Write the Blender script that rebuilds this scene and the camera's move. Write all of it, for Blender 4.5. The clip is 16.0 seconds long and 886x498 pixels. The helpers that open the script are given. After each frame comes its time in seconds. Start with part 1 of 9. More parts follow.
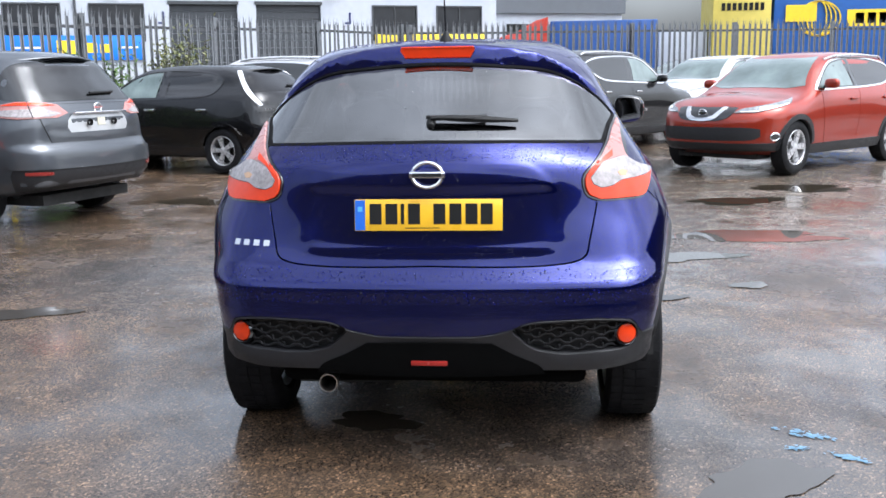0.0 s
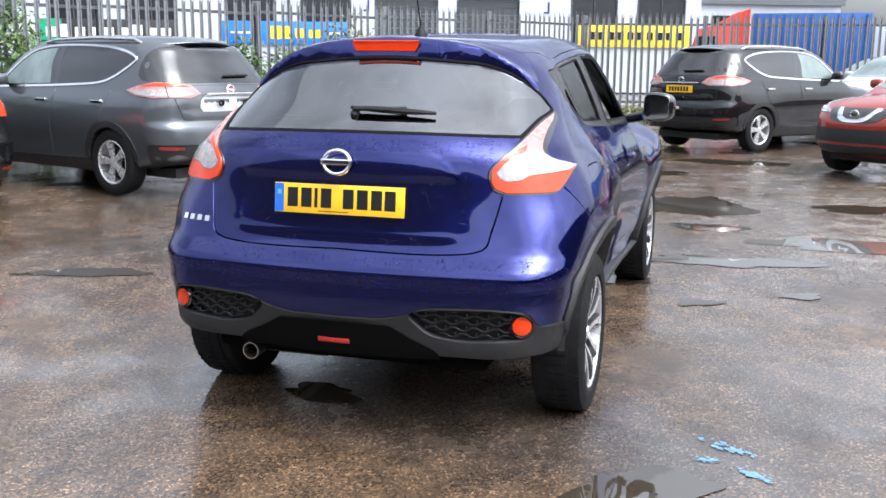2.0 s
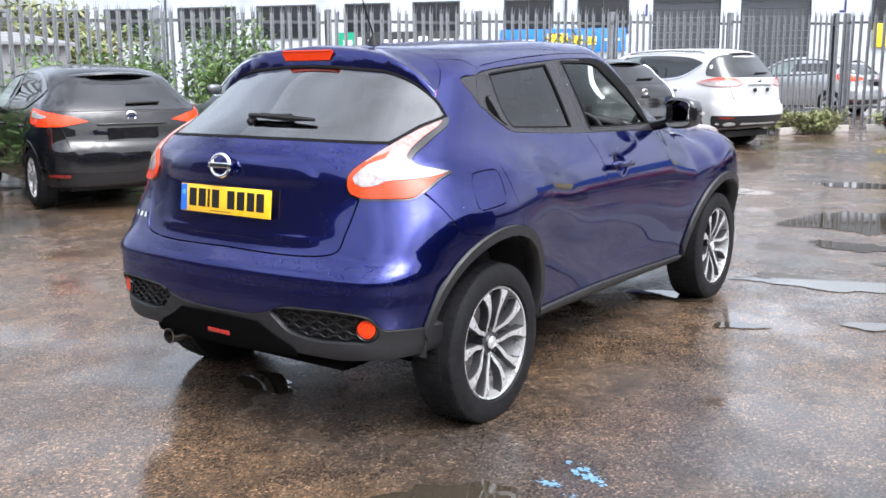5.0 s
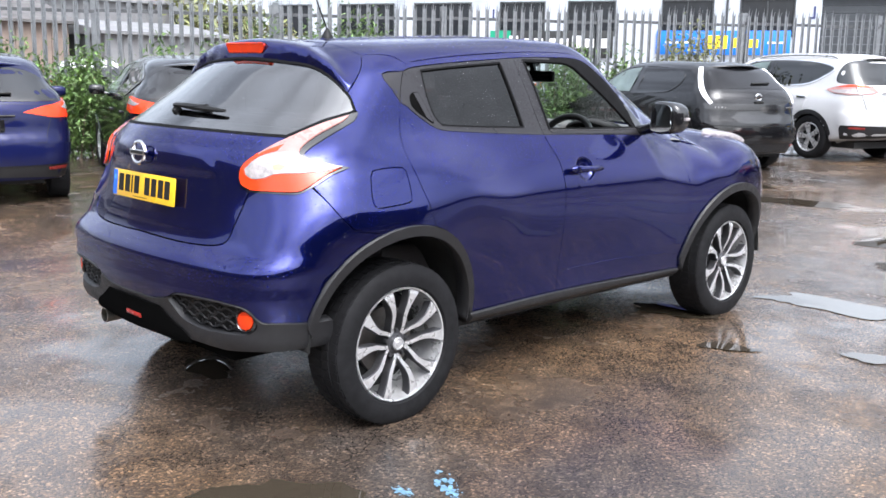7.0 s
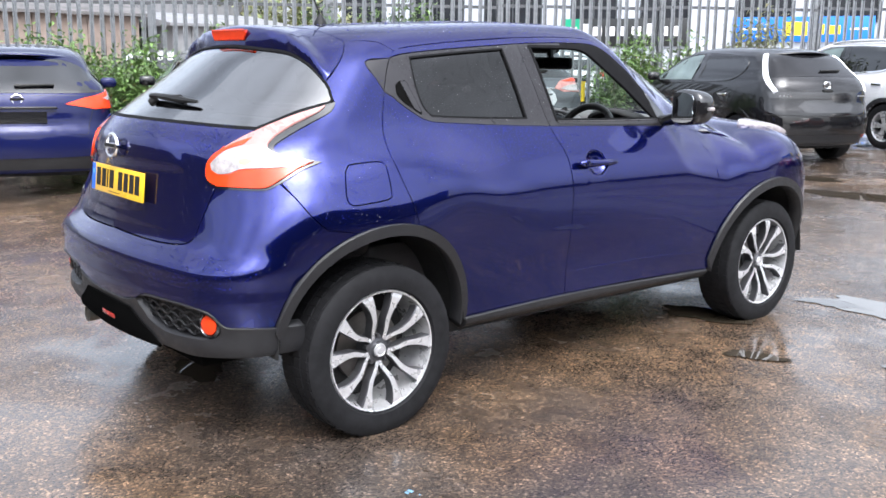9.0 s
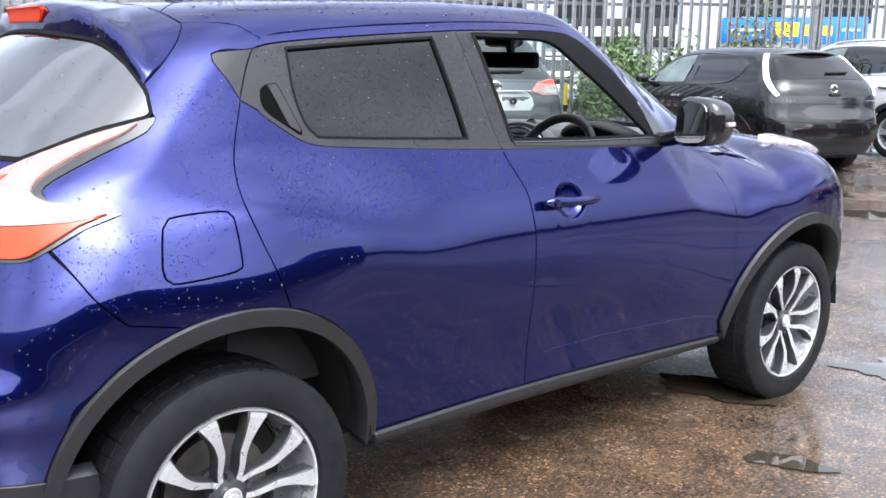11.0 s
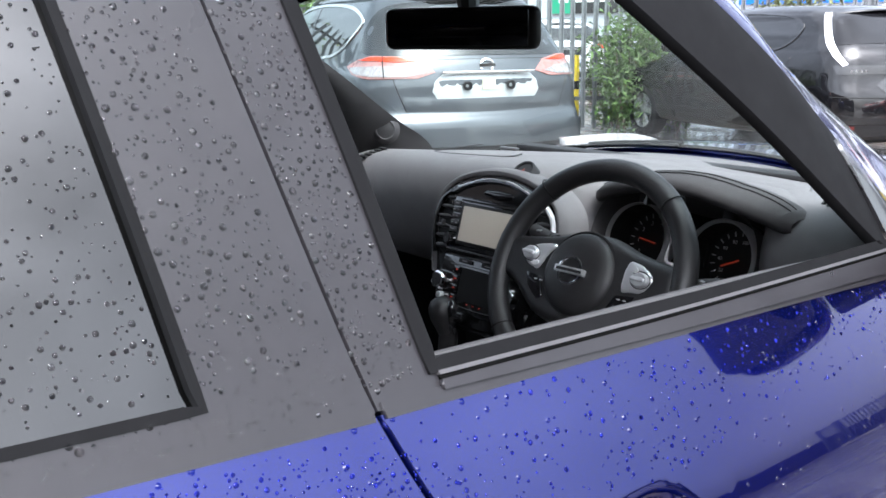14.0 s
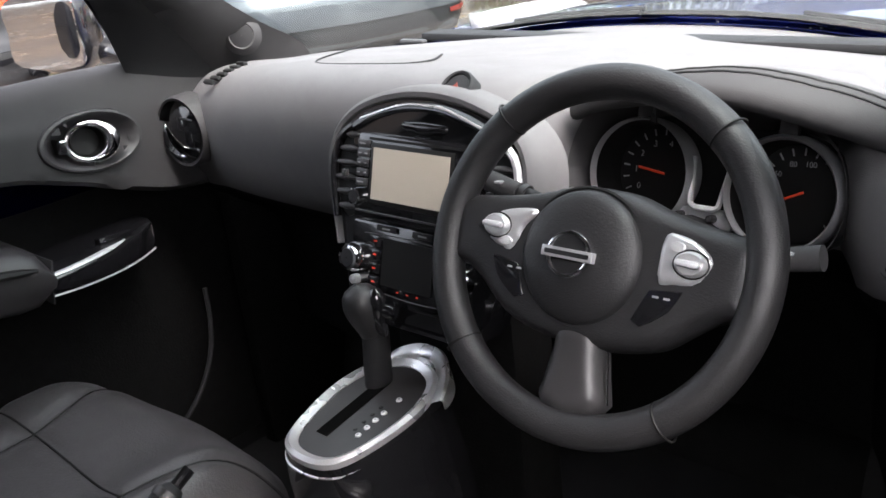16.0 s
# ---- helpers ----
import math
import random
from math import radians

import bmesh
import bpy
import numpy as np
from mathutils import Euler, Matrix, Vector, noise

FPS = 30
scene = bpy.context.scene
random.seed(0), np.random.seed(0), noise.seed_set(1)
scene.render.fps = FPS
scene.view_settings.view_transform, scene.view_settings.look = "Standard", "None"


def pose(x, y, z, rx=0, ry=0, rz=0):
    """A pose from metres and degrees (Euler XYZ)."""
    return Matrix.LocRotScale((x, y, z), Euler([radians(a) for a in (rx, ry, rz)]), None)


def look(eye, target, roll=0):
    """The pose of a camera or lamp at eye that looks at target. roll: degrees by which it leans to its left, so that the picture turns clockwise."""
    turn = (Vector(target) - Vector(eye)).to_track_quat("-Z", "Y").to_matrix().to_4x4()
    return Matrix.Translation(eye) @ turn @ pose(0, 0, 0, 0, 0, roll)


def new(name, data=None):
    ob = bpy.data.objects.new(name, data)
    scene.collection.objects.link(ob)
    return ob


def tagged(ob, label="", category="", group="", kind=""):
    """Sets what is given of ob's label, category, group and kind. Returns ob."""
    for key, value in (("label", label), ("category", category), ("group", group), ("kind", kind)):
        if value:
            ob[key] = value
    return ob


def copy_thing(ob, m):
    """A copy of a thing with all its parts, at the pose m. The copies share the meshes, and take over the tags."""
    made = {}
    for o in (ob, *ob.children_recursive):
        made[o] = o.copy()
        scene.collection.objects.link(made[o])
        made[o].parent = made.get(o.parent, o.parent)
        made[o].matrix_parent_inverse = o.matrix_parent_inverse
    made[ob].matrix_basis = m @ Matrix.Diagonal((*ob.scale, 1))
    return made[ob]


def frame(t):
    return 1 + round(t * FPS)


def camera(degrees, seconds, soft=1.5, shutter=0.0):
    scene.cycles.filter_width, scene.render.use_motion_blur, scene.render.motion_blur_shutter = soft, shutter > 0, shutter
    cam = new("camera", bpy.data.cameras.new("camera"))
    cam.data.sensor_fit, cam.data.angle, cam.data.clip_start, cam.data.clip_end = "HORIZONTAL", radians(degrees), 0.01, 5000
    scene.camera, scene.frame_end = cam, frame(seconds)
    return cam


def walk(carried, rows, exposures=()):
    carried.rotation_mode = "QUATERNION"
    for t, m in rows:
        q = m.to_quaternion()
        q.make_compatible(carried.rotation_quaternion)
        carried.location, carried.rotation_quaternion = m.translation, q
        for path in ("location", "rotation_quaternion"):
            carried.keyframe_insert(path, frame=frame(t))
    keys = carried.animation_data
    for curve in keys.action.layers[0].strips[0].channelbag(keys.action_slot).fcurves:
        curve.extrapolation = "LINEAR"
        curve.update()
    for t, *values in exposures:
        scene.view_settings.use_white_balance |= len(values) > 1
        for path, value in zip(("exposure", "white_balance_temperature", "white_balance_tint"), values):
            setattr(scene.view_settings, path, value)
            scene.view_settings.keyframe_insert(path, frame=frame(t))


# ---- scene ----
cam = camera(49.8, 16.0, soft=1.6)
PATH = [
    (0, (0.322, -3.212, 1.37), (0.16, -1.249, 1.019), -0.9),
    (0.5, (0.628, -3.257, 1.383), (0.344, -1.31, 1.025), -0.6),
    (1, (0.88, -3.19, 1.356), (0.523, -1.254, 1.005), -0.3),
    (1.5, (1.089, -3.155, 1.384), (0.598, -1.252, 1.012), 1.1),
    (2, (1.417, -3.148, 1.382), (0.83, -1.272, 1.011), 0.5),
    (2.5, (1.691, -3.087, 1.386), (0.998, -1.248, 1.016), 0.5),
    (3, (1.924, -2.937, 1.388), (1.13, -1.136, 1.034), 0.9),
    (3.5, (2.147, -2.808, 1.389), (1.266, -1.054, 1.005), -0.0),
    (4, (2.474, -2.741, 1.402), (1.477, -1.045, 1.04), -0.3),
    (4.2, (2.556, -2.689, 1.404), (1.529, -1.012, 1.041), -0.1),
    (6.3, (3.426, -1.984, 1.35), (2.078, -0.55, 0.996), 1.0),
    (6.5, (3.475, -1.891, 1.363), (2.106, -0.479, 1.0), 1.8),
    (7, (3.634, -1.738, 1.382), (2.224, -0.367, 1.019), 1.1),
    (7.5, (3.862, -1.645, 1.394), (2.376, -0.352, 1.046), 0.8),
    (8, (3.903, -1.587, 1.389), (2.388, -0.333, 1.026), 0.2),
    (8.5, (3.886, -1.524, 1.388), (2.362, -0.286, 1.011), -0.1),
    (9, (3.663, -1.296, 1.375), (2.151, -0.045, 0.99), 0.7),
    (9.2, (3.595, -1.201, 1.385), (2.081, 0.051, 1.006), 0.7),
    (11.3, (2.672, -0.078, 1.359), (1.181, 1.2, 0.979), 0.9),
    (11.5, (2.569, 0.075, 1.369), (1.07, 1.351, 1.013), 0.4),
    (12, (2.344, 0.355, 1.38), (0.817, 1.605, 1.053), 1.0),
    (12.5, (2.024, 0.591, 1.392), (0.507, 1.861, 1.106), 1.4),
    (13, (1.782, 0.862, 1.373), (0.253, 2.106, 1.035), 0.2),
    (13.5, (1.551, 1.14, 1.38), (-0.007, 2.331, 0.987), -0.5),
    (14, (1.257, 1.337, 1.366), (-0.242, 2.586, 0.927), -0.6),
    (14.5, (1.078, 1.507, 1.363), (-0.377, 2.785, 0.867), -2.3),
    (15, (0.971, 1.631, 1.356), (-0.483, 2.896, 0.823), -3.8),
    (15.5, (0.866, 1.678, 1.352), (-0.504, 2.985, 0.707), -4.9),
    (16, (0.8, 1.698, 1.352), (-0.497, 3.044, 0.641), -6.4),
]
walk(cam, [(t, look(eye, target, roll)) for t, eye, target, roll in PATH], exposures=[(0, 1.10, 5850, 9), (1.5, 1.33, 5950, 9), (4, 1.48, 6050, 10), (8, 1.55, 6050, 10), (11, 1.7, 5950, 10), (12, 1.65, 5950, 10), (13.5, 1.85, 5950, 10), (14.5, 2.3, 5950, 12), (15.2, 2.6, 6150, 14), (16, 2.75, 6450, 14)])

# ---- overcast daylight ----
SUN_EL, SUN_ROT = 55, 110
world = bpy.data.worlds.new("overcast_sky")
scene.world = world
world.use_nodes = True
wn = world.node_tree.nodes
wl = world.node_tree.links
sky = wn.new("ShaderNodeTexSky")
sky.sky_type = "NISHITA"
sky.sun_disc = False
sky.sun_elevation, sky.sun_rotation = radians(SUN_EL), radians(SUN_ROT)
sky.air_density, sky.dust_density, sky.ozone_density = 1.0, 6.0, 1.0
grey = wn.new("ShaderNodeHueSaturation")
grey.inputs["Saturation"].default_value = 0.32
cloud = wn.new("ShaderNodeTexNoise")
cloud.inputs["Scale"].default_value = 2.8
cloud.inputs["Detail"].default_value = 5
cramp = wn.new("ShaderNodeMapRange")
cramp.inputs["From Min"].default_value, cramp.inputs["From Max"].default_value = .3, .7
cramp.inputs["To Min"].default_value, cramp.inputs["To Max"].default_value = .58, 1.42
cmul = wn.new("ShaderNodeMix")
cmul.data_type, cmul.blend_type = "RGBA", "MULTIPLY"
cmul.inputs[0].default_value = 1.0
wl.new(sky.outputs[0], grey.inputs["Color"])
wl.new(cloud.outputs["Fac"], cramp.inputs["Value"])
wl.new(grey.outputs[0], cmul.inputs[6])
wl.new(cramp.outputs[0], cmul.inputs[7])
geo = wn.new("ShaderNodeTexCoord")
sep = wn.new("ShaderNodeSeparateXYZ")
lift = wn.new("ShaderNodeMapRange")
lift.inputs["From Min"].default_value, lift.inputs["From Max"].default_value = 0.0, 1.0
lift.inputs["To Min"].default_value, lift.inputs["To Max"].default_value = .88, 1.50
over = wn.new("ShaderNodeMix")
over.data_type, over.blend_type = "RGBA", "MULTIPLY"
over.inputs[0].default_value = 1.0
wl.new(geo.outputs["Generated"], sep.inputs[0])
wl.new(sep.outputs["Z"], lift.inputs["Value"])
wl.new(cmul.outputs[2], over.inputs[6])
wl.new(lift.outputs[0], over.inputs[7])
wl.new(over.outputs[2], wn["Background"].inputs[0])
wn["Background"].inputs[1].default_value = 0.15
sun = new("sun", bpy.data.lights.new("sun", "SUN"))
sun.data.energy, sun.data.angle, sun.data.color = .5, radians(165), (1.0, .98, .96)
sun.matrix_basis = pose(0, 0, 30, 90 - SUN_EL, 0, 180 - SUN_ROT)

# ---- materials ----
class Mat:
    """A small builder for node materials."""

    def __init__(self, name):
        self.m = bpy.data.materials.new(name)
        self.m.use_nodes = True
        self.n, self.l = self.m.node_tree.nodes, self.m.node_tree.links
        self.b = self.n["Principled BSDF"]
        self.pos = None

    def set(self, **k):
        for key, v in k.items():
            self.b.inputs[key.replace("_", " ")].default_value = v
        return self

    def node(self, kind, **k):
        nd = self.n.new("ShaderNode" + kind)
        for key, v in k.items():
            nd.inputs[key.replace("_", " ")].default_value = v
        return nd

    def coord(self, space="Object"):
        if self.pos is None:
            self.pos = self.n.new("ShaderNodeTexCoord")
        return self.pos.outputs[space]

    def noise(self, scale, detail=4, rough=.6, stretch=None, space="Object"):
        nd = self.node("TexNoise", Scale=scale, Detail=detail, Roughness=rough)
        c = self.coord(space)
        if stretch:
            mp = self.node("Mapping", Scale=stretch)
            self.l.new(c, mp.inputs[0])
            c = mp.outputs[0]
        self.l.new(c, nd.inputs["Vector"])
        return nd.outputs["Fac"]

    def ramp(self, src, *stops):
        r = self.n.new("ShaderNodeValToRGB")
        e = r.color_ramp.elements
        while len(e) < len(stops):
            e.new(.5)
        for q, (p, c) in zip(e, stops):
            q.position = p
            q.color = (c, c, c, 1) if isinstance(c, (int, float)) else (*c, 1)
        self.l.new(src, r.inputs[0])
        return r.outputs[0]

    def mix(self, fac, a, b, mode="MIX"):
        x = self.n.new("ShaderNodeMix")
        x.data_type, x.blend_type = "RGBA", mode
        for i, v in ((0, fac), (6, a), (7, b)):
            if isinstance(v, (int, float)):
                x.inputs[i].default_value = v if i == 0 else (v, v, v, 1)
            elif isinstance(v, tuple):
                x.inputs[i].default_value = (*v, 1)
            else:
                self.l.new(v, x.inputs[i])
        return x.outputs[2]

    def link(self, src, name):
        self.l.new(src, self.b.inputs[name])
        return self

    def bump(self, src, strength=.3, dist=.002, normal="Normal"):
        b = self.node("Bump", Strength=strength, Distance=dist)
        self.l.new(src, b.inputs["Height"])
        self.l.new(b.outputs[0], self.b.inputs[normal])
        return self


def plain(name, col, rough=.5, metal=0.0, var=.12, scale=30, bump=.0, coat=0.0, spec=.5, bscale=None):
    k = Mat(name).set(Roughness=rough, Metallic=metal, Coat_Weight=coat, Coat_Roughness=.04, Specular_IOR_Level=spec)
    nz = k.noise(scale, 5)
    a, b = tuple(c * (1 - var) for c in col), tuple(min(1, c * (1 + var)) for c in col)
    k.link(k.ramp(nz, (.3, a), (.7, b)), "Base Color")
    k.link(k.ramp(k.noise(scale * .37, 3), (.3, max(0, rough - .08)), (.7, min(1, rough + .1))), "Roughness")
    if bump:
        k.bump(k.noise(bscale or scale * 4, 3), bump, .002)
    return k.m


def drops(k, scale, dist, amount=.5):
    """Raindrop relief for a wet surface."""
    v = k.node("TexVoronoi", Scale=scale, Randomness=1.0)
    k.l.new(k.coord(), v.inputs["Vector"])
    dome = k.ramp(v.outputs["Distance"], (0, 1.0), (.12, .8), (.24, .0))
    pick = k.ramp(v.outputs["Color"], (1 - amount - .02, 0.0), (1 - amount + .02, 1.0))
    return k.mix(1.0, dome, pick, "MULTIPLY")


def paint(name, col, metal=.55, wet=.5, rough=.32, gloss=1.5):
    k = Mat(name).set(Roughness=rough, Metallic=metal, Coat_Weight=1.0, Coat_Roughness=.025, Coat_IOR=gloss, Specular_IOR_Level=.15, Specular_Tint=(*[min(1, c * 5) for c in col], 1))
    fl = k.noise(900, 2)
    a, b = tuple(c * .8 for c in col), tuple(min(1, c * 1.25) for c in col)
    k.link(k.ramp(fl, (.35, a), (.65, b)), "Base Color")
    dirt = k.noise(6, 5)
    k.link(k.ramp(dirt, (.35, .012), (.75, .06)), "Coat Roughness")
    if wet:
        k.bump(drops(k, 95, 0, wet), .7, .0025, "Coat Normal")
    return k.m


def glass(name, tint, gloss_ior=1.45, wet=0.0, gloss=1.0):
    k = Mat(name)
    k.n.remove(k.b)
    t = k.node("BsdfTransparent", Color=(*tint, 1))
    g = k.node("BsdfGlossy", Roughness=.02, Color=(gloss, gloss, gloss, 1))
    lw = k.node("LayerWeight", Blend=.5)
    pw = k.n.new("ShaderNodeMath")
    pw.operation = "POWER"
    pw.inputs[1].default_value = 4.5
    k.l.new(lw.outputs["Facing"], pw.inputs[0])
    f = k.n.new("ShaderNodeMath")
    f.operation = "MULTIPLY_ADD"
    f.inputs[1].default_value, f.inputs[2].default_value = .9, 2 * ((gloss_ior - 1) / (gloss_ior + 1)) ** 2
    k.l.new(pw.outputs[0], f.inputs[0])
    mx = k.n.new("ShaderNodeMixShader")
    k.l.new(f.outputs[0], mx.inputs[0])
    k.l.new(t.outputs[0], mx.inputs[1])
    k.l.new(g.outputs[0], mx.inputs[2])
    k.l.new(mx.outputs[0], k.n["Material Output"].inputs[0])
    if wet:
        b = k.node("Bump", Strength=.8, Distance=.002)
        k.l.new(drops(k, 110, 0, wet), b.inputs["Height"])
        k.l.new(b.outputs[0], g.inputs["Normal"])
    return k.m


BLUE = paint("ink_blue_pearl_paint", (.0040, .0080, .094), .88, .35, .165, 1.46)
BLACK_TRIM = plain("black_textured_plastic", (0.0122, 0.0122, 0.0137), .48, 0, .15, 60, .25, bscale=900, spec=.4)
GLOSS_BLACK = plain("gloss_black_plastic", (.008, .008, .009), .1, 0, .1, 40, coat=.6)
PILLAR = plain("satin_black_film", (.014, .013, .015), .34, 0, .1, 40, spec=.36)
# near-black without highlights: the shade of recesses and undersides put into the colour
SHADE_BLACK = plain("shade_black", (.004, .004, .004), .9, 0, .1, 20, spec=.0)
DARK = plain("dark_underbody", (.010, .010, .010), .8, 0, .3, 20)
RUBBER = plain("tyre_rubber", (.009, .009, .010), .65, 0, .35, 25, .3, spec=.15)
SEAL = plain("rubber_seal", (.006, .006, .0065), .7, 0, .1, 40, spec=.06)
ALLOY = plain("machined_alloy", (.52, .52, .53), .3, .6, .08, 60)
ALLOY_DARK = plain("dark_alloy_pocket", (.06, .06, .065), .4, .6, .1, 60)
SILVER = plain("silver_painted_alloy", (.5, .5, .51), .3, .9, .06, 60)
CHROME = plain("chrome", (.75, .75, .76), .07, 1.0, .03, 30)
BRIGHT = plain("brushed_silver_surround", (.66, .66, .67), .30, .7, .05, 40)
STEEL_TIP = plain("exhaust_steel", (.45, .43, .40), .3, 1.0, .2, 40)
TINT = glass("privacy_glass", (.02, .02, .021), 1.60, .0, .50)
TINT_REAR = glass("rear_privacy_glass", (.05, .05, .052), 1.85, .0)
CLEAR = glass("clear_glass", (.66, .74, .71), 1.4)
LAMP_RED = plain("red_lamp_plastic", (.60, .040, .006), .14, 0, .08, 30, coat=.2, spec=.3)
LAMP_CLEAR = plain("clear_lamp_cover", (.29, .265, .265), .14, .10, .35, 45, coat=.40)
LAMP_WHITE = plain("white_lamp_cover", (.66, .66, .68), .2, 0, .06, 30, coat=.6)
LAMP_PINK = plain("pale_red_lamp_cover", (.36, .165, .15), .28, .0, .1, 30, coat=.2)
LAMP_AMBER = plain("amber_lamp", (.50, .30, .16), .15, .2, .1, 30, coat=.8)
MIRROR = Mat("mirror_glass").set(Base_Color=(.8, .82, .83, 1), Metallic=1.0, Roughness=.01).m
PLATE_Y = plain("yellow_number_plate", (.80, .46, .015), .35, 0, .04, 20, coat=.3)
PLATE_BLUE = plain("blue_plate_band", (.02, .12, .55), .35, 0, .04, 20)
INK = plain("black_ink", (.012, .012, .012), .5, 0, .05, 20, spec=.2)


def asphalt():
    """Exposed aggregate under a thin film of water."""
    k = Mat("wet_asphalt")
    chips = k.node("TexVoronoi", Scale=125)
    k.l.new(k.coord(), chips.inputs["Vector"])
    g = k.noise(260, 3, .7)
    m1 = k.noise(.42, 6, .6)
    m2 = k.noise(1.1, 7, .62)
    m3 = k.noise(5.0, 5, .6)
    base = k.mix(k.ramp(m1, (.34, 0.0), (.54, 1.0)), (.044, .037, .033), (.104, .065, .036))
    place = k.node("SeparateXYZ")
    k.l.new(k.coord(), place.inputs[0])
    # pale wet sheen towards +x, +y, painted into the base colour
    pale_sheen = k.ramp(k.noise(.55, 6, .65), (.36, 0.0), (.60, 1.0))
    for axis, lo, hi in (("X", 1.0, 2.6), ("Y", 3.0, 5.2)):
        mr = k.node("MapRange")
        mr.inputs["From Min"].default_value, mr.inputs["From Max"].default_value = lo, hi
        k.l.new(place.outputs[axis], mr.inputs["Value"])
        pale_sheen = k.mix(1.0, pale_sheen, mr.outputs[0], "MULTIPLY")
    base = k.mix(pale_sheen, base, (.190, .160, .128))
    stone = k.ramp(chips.outputs["Color"], (.0, .15), (.45, .60), (.78, 1.6), (.95, 4.5))
    col = k.mix(1.0, base, stone, "MULTIPLY")
    col = k.mix(k.ramp(m3, (.38, .0), (.62, .85)), col, k.mix(1.0, col, (.42, .40, .38), "MULTIPLY"))
    k.link(col, "Base Color")
    k.set(Roughness=.6, Coat_IOR=1.72, Specular_IOR_Level=.3)
    film = k.ramp(m2, (.34, .62), (.48, .85), (.60, 1.0))
    k.link(film, "Coat Weight")
    k.link(k.ramp(m2, (.36, .36), (.48, .15), (.58, .02)), "Coat Roughness")
    hgt = k.mix(.35, k.ramp(chips.outputs["Distance"], (.0, 1.0), (.6, .0)), g)
    b = k.node("Bump", Distance=.005, Strength=.7)
    k.l.new(hgt, b.inputs["Height"])
    k.l.new(b.outputs[0], k.b.inputs["Normal"])
    c = k.node("Bump", Distance=.004)
    k.l.new(k.ramp(m2, (.38, .55), (.60, .05)), c.inputs["Strength"])
    k.l.new(hgt, c.inputs["Height"])
    k.l.new(c.outputs[0], k.b.inputs["Coat Normal"])
    return k.m


ASPHALT = asphalt()
PUDDLE = Mat("puddle_water").set(Base_Color=(.035, .028, .02, 1), Roughness=.008, Specular_IOR_Level=.5, IOR=1.9)
PUDDLE.bump(PUDDLE.noise(9, 2), .02, .01)
PUDDLE = PUDDLE.m
# puddle water with the bright sky reflection painted in as a paler base
PALE_WATER = Mat("pale_reflection_water").set(Base_Color=(.085, .078, .068, 1), Roughness=.02, Specular_IOR_Level=.5, IOR=1.9).m
BLUE_MARK = plain("worn_blue_marking_paint", (.12, .23, .33), .55, 0, .4, 60, .4)
# weathered rail steel, darkened further to hold the shade behind the pales
RAIL = plain("shaded_weathered_steel", (.075, .078, .082), .6, .4, .22, 12, .1)
GALV = plain("galvanised_steel", (.17, .178, .188), .5, .7, .22, 12, .1)
CLAD = plain("white_cladding", (.46, .49, .54), .5, 0, .05, 3)
FASCIA = plain("grey_fascia", (.10, .11, .125), .5, 0, .06, 3)
SHUTTER = plain("grey_shutter", (.045, .050, .056), .5, .2, .12, 6)
WIN_DARK = plain("dark_window", (.02, .022, .026), .08, 0, .2, 2)
FRAME_GREY = plain("dark_frame", (.05, .055, .06), .5, 0, .1, 8)
BLUE_SIGN = plain("blue_banner", (.015, .17, .68), .45, 0, .06, 4)
YELLOW_SIGN = plain("yellow_banner", (.85, .60, .02), .45, 0, .05, 4)
GREEN_SIGN = plain("green_sign", (.01, .28, .15), .45, 0, .05, 4)
BLACK_SIGN = plain("black_sign", (.015, .016, .016), .45, 0, .05, 4)
WHITE_SIGN = plain("white_sign", (.8, .8, .8), .45, 0, .05, 4)
NAVY = plain("navy_numeral", (.02, .03, .12), .5, 0, .05, 4)
BLUE_BOX = plain("blue_trailer_side", (.015, .07, .26), .4, 0, .12, 3)
RED_CAB = plain("red_lorry_paint", (.50, .05, .03), .3, 0, .08, 4, coat=.5)
YELLOW_BOX = plain("yellow_container", (.60, .49, .10), .45, 0, .08, 3)
CONCRETE = plain("worn_concrete", (.27, .25, .23), .75, 0, .2, 5, .3)
SHED_TAN = plain("weathered_tan_boards", (0.185, 0.142, 0.118), .7, 0, .2, 4, .2)
SLATE = plain("mossy_slate_roof", (.085, .080, .078), .7, 0, .4, 3, .2)
SHED_GREY = plain("grey_sheet_roof", (.17, .17, .175), .55, 0, .15, 3)


def leaf_mat(name, col):
    k = Mat(name).set(Roughness=.5, Subsurface_Weight=.05)
    oi = k.n.new("ShaderNodeNewGeometry")
    k.link(k.ramp(oi.outputs["Random Per Island"], (0, tuple(c * .55 for c in col)), (.6, col), (1, tuple(min(1, c * 1.7) for c in col))), "Base Color")
    return k.m


LEAF = leaf_mat("shrub_leaves", (.075, .13, .03))
LEAF_DRY = leaf_mat("pale_leaves", (.13, .14, .05))
BARK = plain("bark", (.10, .075, .05), .85, 0, .3, 18, .5)

# ---- helpers for shapes ----
from mathutils.geometry import delaunay_2d_cdt


def make_mesh(name, verts, faces, mat, smooth=True, normals=None):
    me = bpy.data.meshes.new(name)
    me.from_pydata([tuple(v) for v in verts], [], [tuple(int(i) for i in f) for f in faces])
    me.materials.append(mat)
    if smooth:
        me.polygons.foreach_set("use_smooth", [True] * len(me.polygons))
    if normals is not None:
        me.normals_split_custom_set_from_vertices([tuple(n) for n in normals])
    me.update()
    return me


def thing(name, label, category, group="", at=None, kind=""):
    e = new(name)
    tagged(e, label, category, group, kind)
    if at is not None:
        e.matrix_basis = at
    return e


def attach(name, me, parent, label="", at=None):
    ob = new(name, me)
    ob.parent = parent
    if at is not None:
        ob.matrix_basis = at
    if label:
        ob["label"] = label
    return ob


